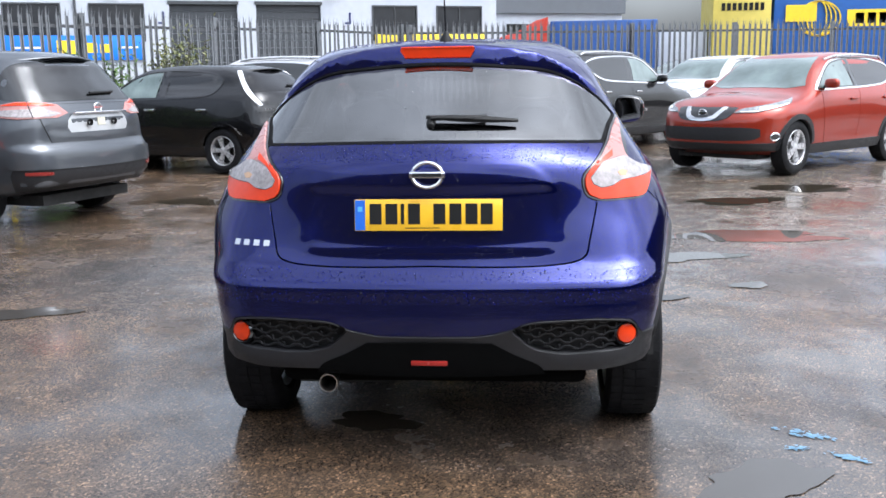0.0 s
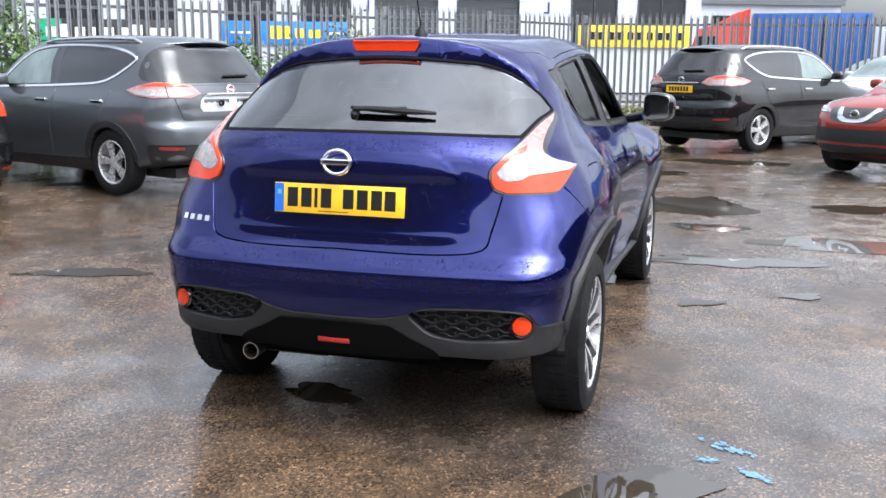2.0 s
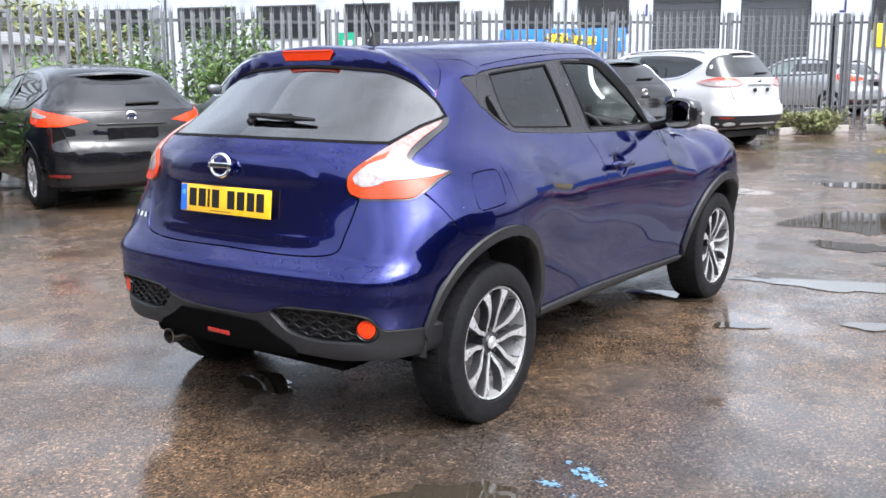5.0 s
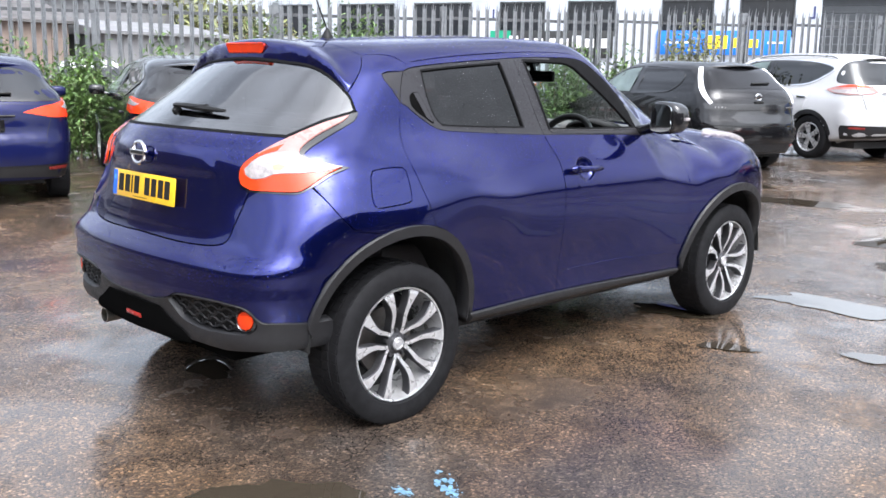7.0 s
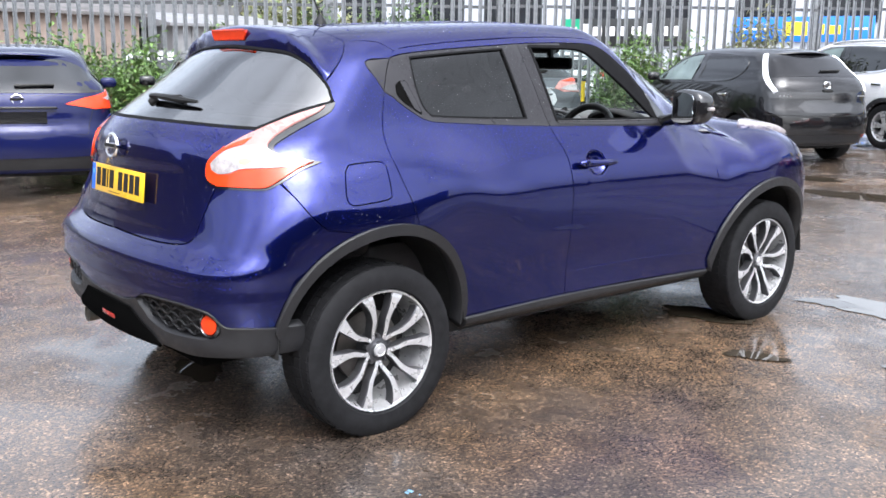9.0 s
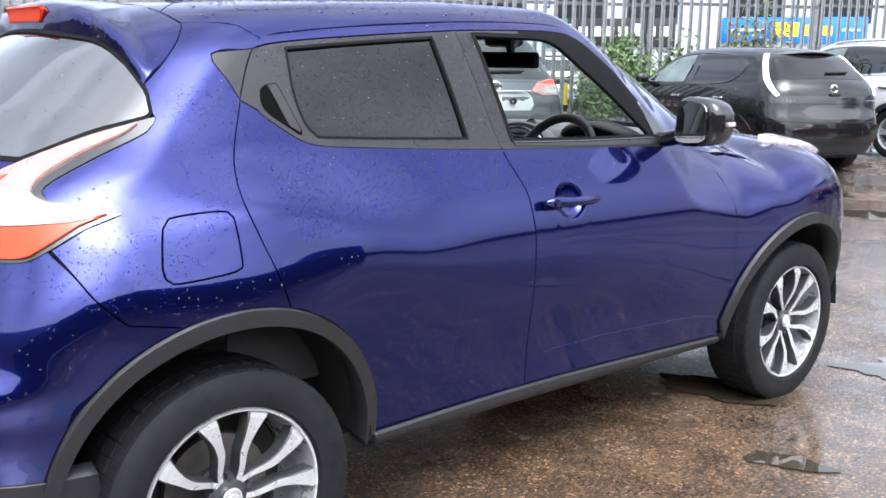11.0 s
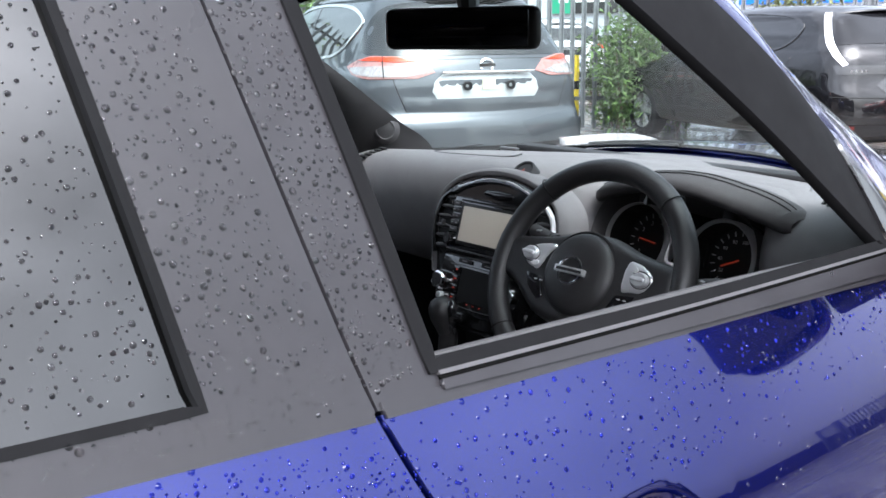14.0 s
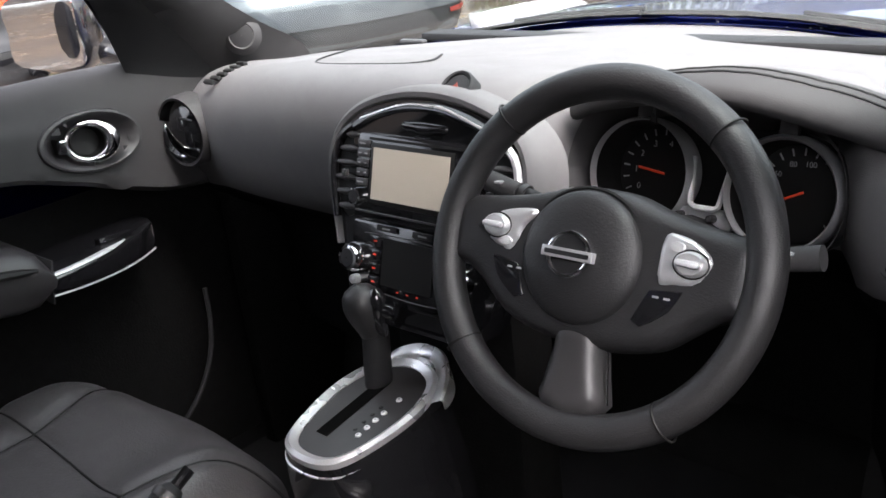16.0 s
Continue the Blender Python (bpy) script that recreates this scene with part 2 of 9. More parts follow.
def part(name, bm, mat, parent, label="", at=None, smooth=False, bevel=0.0, seg=2, angle=35):
    """One bmesh as one mesh object under a thing."""
    if bevel > 0:
        es = [e for e in bm.edges if len(e.link_faces) == 2 and e.calc_face_angle(0) > radians(angle)]
        bmesh.ops.bevel(bm, geom=es, offset=bevel, segments=seg, profile=0.5, affect="EDGES", clamp_overlap=True)
        smooth = True
    me = bpy.data.meshes.new(name)
    bm.normal_update()
    bm.to_mesh(me)
    bm.free()
    me.materials.append(mat)
    if smooth:
        me.polygons.foreach_set("use_smooth", [True] * len(me.polygons))
        me.set_sharp_from_angle(angle=radians(40))
    return attach(name, me, parent, label, at)


def solo(name, bm, mat, label, category, group="", kind="", at=None, smooth=False, bevel=0.0, seg=2):
    ob = part(name, bm, mat, None, "", at, smooth, bevel, seg)
    return tagged(ob, label, category, group, kind)


def box(bm, x0, x1, y0, y1, z0, z1, m=None):
    g = bmesh.ops.create_cube(bm, size=1.0)["verts"]
    for v in g:
        v.co = Vector((x0 + (x1 - x0) * (v.co.x + .5), y0 + (y1 - y0) * (v.co.y + .5), z0 + (z1 - z0) * (v.co.z + .5)))
        if m is not None:
            v.co = m @ v.co
    return g


def boxm(*a, m=None):
    bm = bmesh.new()
    box(bm, *a, m=m)
    return bm


def cyl(bm, a, b, r, r2=None, seg=16, caps=True):
    a, b = Vector(a), Vector(b)
    d = b - a
    m = Matrix.Translation((a + b) / 2) @ d.to_track_quat("Z", "Y").to_matrix().to_4x4()
    bmesh.ops.create_cone(bm, cap_ends=caps, segments=seg, radius1=r, radius2=r if r2 is None else r2, depth=d.length, matrix=m)


def cylm(*a, **k):
    bm = bmesh.new()
    cyl(bm, *a, **k)
    return bm


def lathe(profile, seg=48, axis="X", m=None, closed=False):
    """Turn a profile of (radius, offset) round an axis."""
    bm = bmesh.new()
    rings = []
    for r, o in profile:
        ring = []
        for i in range(seg):
            a = 2 * math.pi * i / seg
            p = {"X": (o, r * math.cos(a), r * math.sin(a)), "Z": (r * math.cos(a), r * math.sin(a), o), "Y": (r * math.cos(a), o, r * math.sin(a))}[axis]
            p = Vector(p)
            ring.append(bm.verts.new(m @ p if m is not None else p))
        rings.append(ring)
    pairs = list(zip(rings, rings[1:])) + ([(rings[-1], rings[0])] if closed else [])
    for a, b in pairs:
        for i in range(seg):
            j = (i + 1) % seg
            bm.faces.new((a[i], a[j], b[j], b[i]))
    bmesh.ops.recalc_face_normals(bm, faces=bm.faces)
    return bm


def tube(points, r, seg=8, closed=False, flat=1.0, radii=None):
    """A bent round bar along a polyline."""
    bm = bmesh.new()
    P = [Vector(p) for p in points]
    n = len(P)
    rings = []
    up = None
    for i in range(n):
        if closed:
            d = (P[(i + 1) % n] - P[i - 1]).normalized()
        else:
            d = (P[min(i + 1, n - 1)] - P[max(i - 1, 0)]).normalized()
        if up is None:
            up = Vector((0, 0, 1)) if abs(d.z) < .9 else Vector((1, 0, 0))
        s = d.cross(up).normalized()
        up = s.cross(d).normalized()
        rr = radii[i] if radii else r
        rings.append([bm.verts.new(P[i] + s * math.cos(2 * math.pi * k / seg) * rr + up * math.sin(2 * math.pi * k / seg) * rr * flat) for k in range(seg)])
    for i in range(n if closed else n - 1):
        a, b = rings[i], rings[(i + 1) % n]
        for k in range(seg):
            bm.faces.new((a[k], a[(k + 1) % seg], b[(k + 1) % seg], b[k]))
    if not closed:
        bm.faces.new(rings[0][::-1])
        bm.faces.new(rings[-1])
    bmesh.ops.recalc_face_normals(bm, faces=bm.faces)
    return bm


def extrude_poly(pts, depth, m=None):
    """A flat outline in x, y pushed along z by depth."""
    bm = bmesh.new()
    a = [bm.verts.new((x, y, 0)) for x, y in pts]
    b = [bm.verts.new((x, y, depth)) for x, y in pts]
    bm.faces.new(a[::-1])
    bm.faces.new(b)
    n = len(pts)
    for i in range(n):
        j = (i + 1) % n
        bm.faces.new((a[i], a[j], b[j], b[i]))
    bmesh.ops.recalc_face_normals(bm, faces=bm.faces)
    if m is not None:
        bm.transform(m)
    return bm


# ---- smooth curves and car bodies as closed forms ----
def curve(*pts, soft=0.0):
    """A smooth function through (v, value) pairs, as a table."""
    p = np.array(pts, float)
    x, y = p[:, 0], p[:, 1]
    h = np.diff(x)
    d = np.diff(y) / h
    m = np.zeros(len(x))
    for i in range(1, len(x) - 1):
        if d[i - 1] * d[i] > 0:
            w1, w2 = 2 * h[i] + h[i - 1], h[i] + 2 * h[i - 1]
            m[i] = (w1 + w2) / (w1 / d[i - 1] + w2 / d[i])
    m[0], m[-1] = d[0], d[-1]
    t = np.linspace(x[0], x[-1], 1600)
    k = np.clip(np.searchsorted(x, t) - 1, 0, len(h) - 1)
    s = (t - x[k]) / h[k]
    v = ((1 + 2 * s) * (1 - s) ** 2) * y[k] + s * (1 - s) ** 2 * h[k] * m[k] + s * s * (3 - 2 * s) * y[k + 1] + s * s * (s - 1) * h[k] * m[k + 1]
    if soft > 0:
        n = max(2, int(soft / (t[1] - t[0])))
        q = np.exp(-np.linspace(-2, 2, 2 * n + 1) ** 2)
        v = np.convolve(np.pad(v, n, mode="reflect", reflect_type="odd"), q / q.sum(), mode="valid")
    return lambda a: np.interp(a, t, v)


def smax(a, b, k):
    h = np.maximum(k - np.abs(a - b), 0) / k
    return np.maximum(a, b) + h * h * k * .25


def bell(v, c, w):
    return np.exp(-((v - c) / w) ** 2)


class Shape:
    """A car body: side, rear, front and top faces, rounded into one another."""

    def __init__(self, width, plan, rear, rbow, front, fbow, top, crown, kr=.2, kf=.35, kt=.1, bulges=(), upper=None, axis=1.0, waist=1.1):
        self.width = width
        self.plan = plan
        self.rear = rear
        self.rbow = rbow
        self.front = front
        self.fbow = fbow
        self.top = top
        self.crown = crown
        self.kr = kr
        self.kf = kf
        self.kt = kt
        self.bulges = bulges
        self.upper = upper
        self.axis = axis
        self.waist = waist

    def f(self, x, y, z):
        x = np.abs(x)
        w = self.width(z) * self.plan(y)
        if self.upper is not None:
            s = np.clip((z - self.waist) / .35, 0, 1)
            w = w + self.upper(y) * s
        for amp, cy, wy, cz, wz in self.bulges:
            w = w + amp * bell(y, cy, wy) * bell(z, cz, wz)
        g = smax(x - w, self.rear(z) + self.rbow(z) * x * x - y, self.kr)
        g = smax(g, y - self.front(z) + self.fbow * x * x, self.kf)
        return smax(g, z - self.top(y) + self.crown(y) * x * x, self.kt)

    def normal(self, P, e=.006):
        x, y, z = P.T
        n = np.stack([self.f(x + e, y, z) - self.f(x - e, y, z), self.f(x, y + e, z) - self.f(x, y - e, z), self.f(x, y, z + e) - self.f(x, y, z - e)], 1)
        return n / (np.linalg.norm(n, axis=1, keepdims=True) + 1e-9)

    def on(self, mode, u, v, side=1):
        """Points of the skin for outline coordinates."""
        u, v = np.asarray(u, float), np.asarray(v, float)
        o, d, far = np.zeros((len(u), 3)), np.zeros((len(u), 3)), 1.3
        if mode == "side":
            o[:, 0], o[:, 1], o[:, 2], d[:, 0] = side * 1.3, u, v, -side
        elif mode == "rear":
            o[:, 0], o[:, 1], o[:, 2], d[:, 1], far = u * side, -.6, v, 1, 2.2
        elif mode == "front":
            o[:, 0], o[:, 1], o[:, 2], d[:, 1], far = u * side, 5.4, v, -1, 3.2
        elif mode == "top":
            o[:, 0], o[:, 1], o[:, 2], d[:, 2], far = u * side, v, 2.4, -1, 2.0
        elif mode == "nose":
            a = u / .9
            d[:, 0], d[:, 1], far = -np.sin(a) * side, -np.cos(a), 2.6
            o = np.stack([0 * u, 0 * u + self.axis + 1.8, v], 1) - d * 2.6
        else:
            a = u / .9
            d[:, 0], d[:, 1], far = -np.sin(a) * side, np.cos(a), 2.6
            o = np.stack([0 * u, 0 * u + self.axis, v], 1) - d * 2.6
        lo, hi = np.zeros(len(u)), np.full(len(u), far)
        for _ in range(24):
            mid = (lo + hi) / 2
            p = o + d * mid[:, None]
            out = self.f(*p.T) > 0
            lo, hi = np.where(out, mid, lo), np.where(out, hi, mid)
        return o + d * hi[:, None]

    def wrap(self, y, z):
        """Outline coordinate round the corner for side points."""
        p = self.on("side", y, z)
        return .9 * np.arctan2(p[:, 0], self.axis - p[:, 1])


def spline(pts, step):
    """A smooth run through points, cut into even steps."""
    P = np.array(pts, float)
    if len(P) == 2:
        n = max(1, int(np.linalg.norm(P[1] - P[0]) / step))
        return [tuple(P[0] + (P[1] - P[0]) * i / n) for i in range(n + 1)]
    E = np.vstack([2 * P[0] - P[1], P, 2 * P[-1] - P[-2]])
    out = []
    for i in range(1, len(E) - 2):
        a, b, c, d = E[i - 1:i + 3]
        n = max(1, int(np.linalg.norm(c - b) / step))
        for k in range(n):
            t = k / n
            out.append(tuple(.5 * (2 * b + (c - a) * t + (2 * a - 5 * b + 4 * c - d) * t * t + (3 * b - a - 3 * c + d) * t ** 3)))
    return out + [tuple(P[-1])]


def outline(*runs, step=.014):
    loop = []
    for r in runs:
        loop += spline(r, step)[:-1]
    return np.array(loop)


def ring(*pts, step=.012):
    """A closed smooth outline."""
    P = list(pts)
    n = len(P)
    E = [P[-1]] + P + [P[0], P[1]]
    out = []
    for i in range(1, n + 1):
        a, b, c, d = (np.array(q, float) for q in E[i - 1:i + 3])
        k = max(1, int(np.linalg.norm(c - b) / step))
        for j in range(k):
            t = j / k
            out.append(.5 * (2 * b + (c - a) * t + (2 * a - 5 * b + 4 * c - d) * t * t + (3 * b - a - 3 * c + d) * t ** 3))
    return np.array(out)


def arc(cx, cy, r, a0, a1, n=24, ry=None):
    t = np.radians(np.linspace(a0, a1, n))
    return [(cx + r * math.cos(a), cy + (ry or r) * math.sin(a)) for a in t]


def area(loop):
    x, y = loop.T
    return .5 * np.sum(x * np.roll(y, -1) - y * np.roll(x, -1))


def inset(loop, g):
    if area(loop) < 0:
        loop = loop[::-1]
    d = np.roll(loop, -1, 0) - np.roll(loop, 1, 0)
    n = np.stack([-d[:, 1], d[:, 0]], 1)
    return loop + g * n / (np.linalg.norm(n, axis=1, keepdims=True) + 1e-9)


def inside(loop, p):
    x, y = p.T
    r = np.zeros(len(p), bool)
    a, b = loop, np.roll(loop, -1, 0)
    for (x0, y0), (x1, y1) in zip(a, b):
        if y0 != y1:
            r ^= ((y0 > y) != (y1 > y)) & (x < (x1 - x0) * (y - y0) / (y1 - y0) + x0)
    return r


def fill(loops, h, fine=()):
    """Triangles for an outline with holes; fine: (u, v, radius, step) spots with closer points."""
    outer = loops[0]
    lo, hi = outer.min(0), outer.max(0)
    gx, gy = np.meshgrid(np.arange(lo[0] + h * .5, hi[0], h), np.arange(lo[1] + h * .5, hi[1], h))
    pts = np.stack([gx.ravel(), gy.ravel()], 1)
    for u, v, r, st in fine:
        pts = pts[np.hypot(pts[:, 0] - u, pts[:, 1] - v) > r]
        a, b = np.meshgrid(np.arange(u - r, u + r, st), np.arange(v - r, v + r, st))
        q = np.stack([a.ravel(), b.ravel()], 1)
        pts = np.vstack([pts, q[np.hypot(q[:, 0] - u, q[:, 1] - v) <= r]])
    ok = inside(outer, pts)
    for hole in loops[1:]:
        ok &= ~inside(hole, pts)
    pts = pts[ok]
    edge = np.vstack(loops)
    near = np.ones(len(pts), bool)
    lim = min([h] + [s[3] for s in fine]) * .45
    for i in range(0, len(pts), 800):
        c = pts[i:i + 800]
        dist = np.sqrt(((c[:, None] - edge[None]) ** 2).sum(2)).min(1)
        near[i:i + 800] = dist > lim
    pts = np.vstack([edge, pts[near]])
    es, k = [], 0
    for lp in loops:
        n = len(lp)
        es += [(k + i, k + (i + 1) % n) for i in range(n)]
        k += n
    V, _, F, *_ = delaunay_2d_cdt([Vector(p) for p in pts], es, [], 0, 1e-6)
    V = np.array([tuple(v) for v in V])
    F = np.array([f for f in F if len(f) == 3])
    c = V[F].mean(1)
    ok = inside(outer, c)
    for hole in loops[1:]:
        ok &= ~inside(hole, c)
    return V, F[ok]


def skin(shape, name, mat, mode, loops, parent, label="", h=.03, gap=.0028, proud=0.0, flange=.016, side=1, fine=(), relief=None, thick=None):
    """One panel of a car body: an outline laid on the skin, with turned-in edges."""
    loops = [inset(np.asarray(loops[0]), gap)] + [inset(np.asarray(l), -gap) for l in loops[1:]]
    V, F = fill(loops, h, fine)
    P = shape.on(mode, V[:, 0], V[:, 1], side)
    N = shape.normal(P)
    off = np.full(len(P), proud, float)
    if relief is not None:
        off = off + relief(V[:, 0], V[:, 1])
    Q = P + N * off[:, None]
    tri = np.cross(Q[F[:, 1]] - Q[F[:, 0]], Q[F[:, 2]] - Q[F[:, 0]])
    if relief is not None:
        M = np.zeros_like(Q)
        for i in range(3):
            np.add.at(M, F[:, i], tri * np.sign((tri * N[F[:, 0]]).sum(1))[:, None])
        M /= np.linalg.norm(M, axis=1, keepdims=True) + 1e-12
    else:
        M = N
    flip = (tri * N[F[:, 0]]).sum(1) < 0
    F[flip] = F[flip][:, ::-1]
    verts, faces, norms = [Q], [F], [M]
    if flange > 0:
        ed = np.vstack([F[:, [0, 1]], F[:, [1, 2]], F[:, [2, 0]]])
        seen = set(map(tuple, ed))
        rim = np.array([e for e in ed if (e[1], e[0]) not in seen])
        ids, inv = np.unique(rim, return_inverse=True)
        rim = inv.reshape(-1, 2)
        n0 = len(Q)
        a, b = Q[ids], Q[ids] - N[ids] * flange
        t = np.zeros_like(a)
        np.add.at(t, rim[:, 0], a[rim[:, 1]] - a[rim[:, 0]])
        np.add.at(t, rim[:, 1], a[rim[:, 1]] - a[rim[:, 0]])
        out = np.cross(t, N[ids])
        out /= np.linalg.norm(out, axis=1, keepdims=True) + 1e-12
        lipn = out * .8 + N[ids] * .6
        verts += [a, b]
        norms += [lipn, out]
        m = len(ids)
        q = np.stack([rim[:, 1], rim[:, 0], rim[:, 0] + m, rim[:, 1] + m], 1) + n0
        faces.append(q)
    fl = [tuple(f) for g in faces for f in g]
    me = make_mesh(name, np.vstack(verts), fl, mat, True, np.vstack(norms))
    return attach(name, me, parent, label)

# ---- the blue crossover: body form (y runs from the rear bumper forward) ----
juke = Shape(
    width=curve((.15, .70), (.27, .79), (.36, .81), (.50, .842), (.68, .862), (.84, .869), (.94, .848), (1.04, .804), (1.13, .760), (1.25, .712), (1.36, .664), (1.43, .630), (1.475, .607), (1.52, .575), (1.6, .50), soft=.03),
    plan=curve((-.2, .95), (.1, .965), (.4, .985), (.75, 1.0), (1.3, .985), (2.0, .985), (2.7, .99), (3.25, 1.0), (3.6, .985), (3.9, .92), (4.3, .75), soft=.15),
    rear=curve((.1, .22), (.26, .09), (.34, .035), (.45, .02), (.56, .0), (.63, .0), (.675, .02), (.72, .065), (.80, .083), (.95, .088), (1.05, .095), (1.12, .13), (1.17, .185), (1.30, .38), (1.44, .58), (1.49, .66), (1.54, .80), (1.7, 1.2), soft=.022),
    rbow=curve((.2, .16), (.6, .16), (.74, .18), (.92, .32), (1.05, .40), (1.20, .58), (1.35, .55), (1.6, .5), soft=.05),
    front=curve((.1, 3.95), (.3, 4.08), (.5, 4.135), (.7, 4.12), (.85, 4.06), (.95, 3.98), (1.3, 3.8), soft=.04),
    fbow=.28,
    top=curve((-.3, 1.40), (.45, 1.485), (.66, 1.502), (1.0, 1.527), (1.4, 1.552), (1.8, 1.568), (2.2, 1.568), (2.45, 1.553), (2.62, 1.497), (2.9, 1.31), (3.16, 1.105), (3.24, 1.096), (3.5, 1.090), (3.75, 1.042), (3.95, .945), (4.2, .75), soft=.035),
    crown=curve((0, .10), (1.5, .10), (2.12, .11), (2.3, .35), (2.42, .60), (2.6, .75), (2.85, .60), (3.1, .25), (3.4, .10), (4.2, .2), soft=.05),
    kr=.2, kf=.4, kt=.11,
    bulges=((.050, .76, .40, .79, .21), (.034, 3.28, .40, .74, .22), (-.026, 1.95, .62, .50, .16), (.030, .88, .25, 1.02, .09), (.024, 1.12, .20, .92, .11), (.014, 1.32, .18, .81, .11), (.03, 3.35, .35, .98, .12)),
    upper=curve((0, -.06), (.5, -.045), (.82, -.03), (1.3, -.005), (1.6, 0), (2.6, 0), (3.2, -.02), soft=.1),
)
HUB_R, HUB_F = (.735, .302), (3.30, .327)

# ---- the yard: ground, fence, building behind ----
def ground_z(x, y):
    """The yard rises a little towards the far fence."""
    return .017 * 3.0 * math.log1p(math.exp((min(y, 26) - 6.5) / 3.0)) - .0059 - .0088 * max(0, 3.3 - max(y, -1.5))


def ground_sheet():
    bm = bmesh.new()
    xs = [-900, -200, -60, -30] + [-20 + 2 * i for i in range(26)] + [45, 80, 250, 900]
    ys = [-900, -200, -60, -25] + [-12 + 2 * i for i in range(24)] + [45, 80, 250, 900]
    g = [[bm.verts.new((x, y, ground_z(x, y))) for x in xs] for y in ys]
    for a, b in zip(g, g[1:]):
        for i in range(len(xs) - 1):
            bm.faces.new((a[i], a[i + 1], b[i + 1], b[i]))
    return solo("ground", bm, ASPHALT, "wet worn asphalt yard with brown stains", "ground", kind="structure", smooth=True)


ground_sheet()


def puddle(x, y, rx, ry, turn, seed, label, name="puddle", mat=None, lift=.004, rough=.35, n=44):
    rnd = random.Random(seed)
    ph = [rnd.uniform(0, 6.28) for _ in range(6)]
    bm = bmesh.new()
    c, s = math.cos(radians(turn)), math.sin(radians(turn))
    vs = []
    for i in range(n):
        a = 2 * math.pi * i / n
        r = 1 + rough * (.5 * math.sin(2 * a + ph[0]) + .35 * math.sin(3 * a + ph[1]) + .3 * math.sin(5 * a + ph[2]) + .2 * math.sin(8 * a + ph[3]) + .12 * math.sin(13 * a + ph[4]))
        px, py = rx * r * math.cos(a), ry * r * math.sin(a)
        X, Y = x + px * c - py * s, y + px * s + py * c
        vs.append(bm.verts.new((X, Y, ground_z(X, Y) + lift)))
    bm.faces.new(vs)
    ob = solo(name, bm, mat or PUDDLE, label, name.replace("_", " "), group=name + "s on the yard", kind="structure")
    return ob


def palisade(p0, p1, height=2.50, pitch=.155, name="fence"):
    """Steel palisade fence: posts, two rails and W-section pales with split tips."""
    p0, p1 = Vector((*p0, 0)), Vector((*p1, 0))
    d = (p1 - p0).normalized()
    length = (p1 - p0).length
    side = Vector((d.y, -d.x, 0))
    root = thing(name, "galvanised steel palisade fence with pointed pales", "fence")
    bm = bmesh.new()
    w, t = .034, .010
    prof = [(-w, 0), (-w * .55, 0), (-w * .3, t * 1.6), (w * .3, t * 1.6), (w * .55, 0), (w, 0)]
    z1 = height
    low, mid, top = [], [], []
    for x, y in prof:
        low.append(bm.verts.new((x, y, .06)))
        mid.append(bm.verts.new((x, y, z1 - .16)))
    for i in range(5):
        bm.faces.new((low[i], low[i + 1], mid[i + 1], mid[i]))
    for cx, bend, zz in ((-w * .85, -.02, z1 - .05), (0, .014, z1), (w * .85, -.02, z1 - .05)):
        k = {True: (0, 1), False: (2, 3)}[cx < 0] if cx <= 0 else (4, 5)
        tip = bm.verts.new((cx * 1.25, bend, zz))
        bm.faces.new((mid[k[0]], mid[k[1]], tip))
    me = bpy.data.meshes.new("pale")
    bm.to_mesh(me)
    bm.free()
    me.materials.append(GALV)
    rot = math.degrees(math.atan2(d.y, d.x))
    n = int(length / pitch)
    rnd = random.Random(5)
    for i in range(n):
        p = p0 + d * (i + .5) * pitch
        attach("pale", me, root, at=pose(p.x + side.x * .03, p.y + side.y * .03, ground_z(p.x, p.y) + rnd.uniform(-.012, .012), rnd.uniform(-.5, .5), rnd.uniform(-.6, .6), rot))
    for zr in (.45, height - .30):
        m = int(length / 2.75) + 1
        for i in range(m):
            a, b = p0 + d * i * 2.75, p0 + d * min((i + 1) * 2.75, length)
            za, zb = ground_z(a.x, a.y) + zr, ground_z(b.x, b.y) + zr
            bm = bmesh.new()
            q = Matrix.Translation((a + b) / 2 + Vector((0, 0, (za + zb) / 2))) @ pose(0, 0, 0, 0, 0, rot)
            L = (b - a).length / 2
            box(bm, -L, L, -.004, .004, -.025, .025, m=q)
            box(bm, -L, L, .004, .04, .017, .025, m=q)
            part("rail", bm, RAIL, root)
    for i in range(int(length / 2.75) + 2):
        a = p0 + d * min(i * 2.75, length)
        z = ground_z(a.x, a.y)
        q = Matrix.Translation(a - side * .05 + Vector((0, 0, z))) @ pose(0, 0, 0, 0, 0, rot)
        bm = bmesh.new()
        box(bm, -.05, .05, -.045, -.035, 0, height - .1, m=q)
        box(bm, -.05, .05, .035, .045, 0, height - .1, m=q)
        box(bm, -.005, .005, -.035, .035, 0, height - .1, m=q)
        part("post", bm, GALV, root)
    return root


FENCE_A, FENCE_B, FENCE_C = (-15.2, -2.2), (-2.2, 19.2), (17, 25.2)
palisade(FENCE_A, FENCE_B)
palisade(FENCE_B, FENCE_C)

# ---- the row of industrial units beyond the fence ----
# local frame: x along the front, y away from the yard, z up; origin below numeral 3
UNIT = pose(-14.7, 36.7, .40, 0, 0, 22)


def unit_part(name, parent, mat, x0, x1, z0, z1, y0=-.05, y1=.1, label="", bevel=0.0):
    return part(name, boxm(x0, x1, y0, y1, z0, z1), mat, parent, label, bevel=bevel)


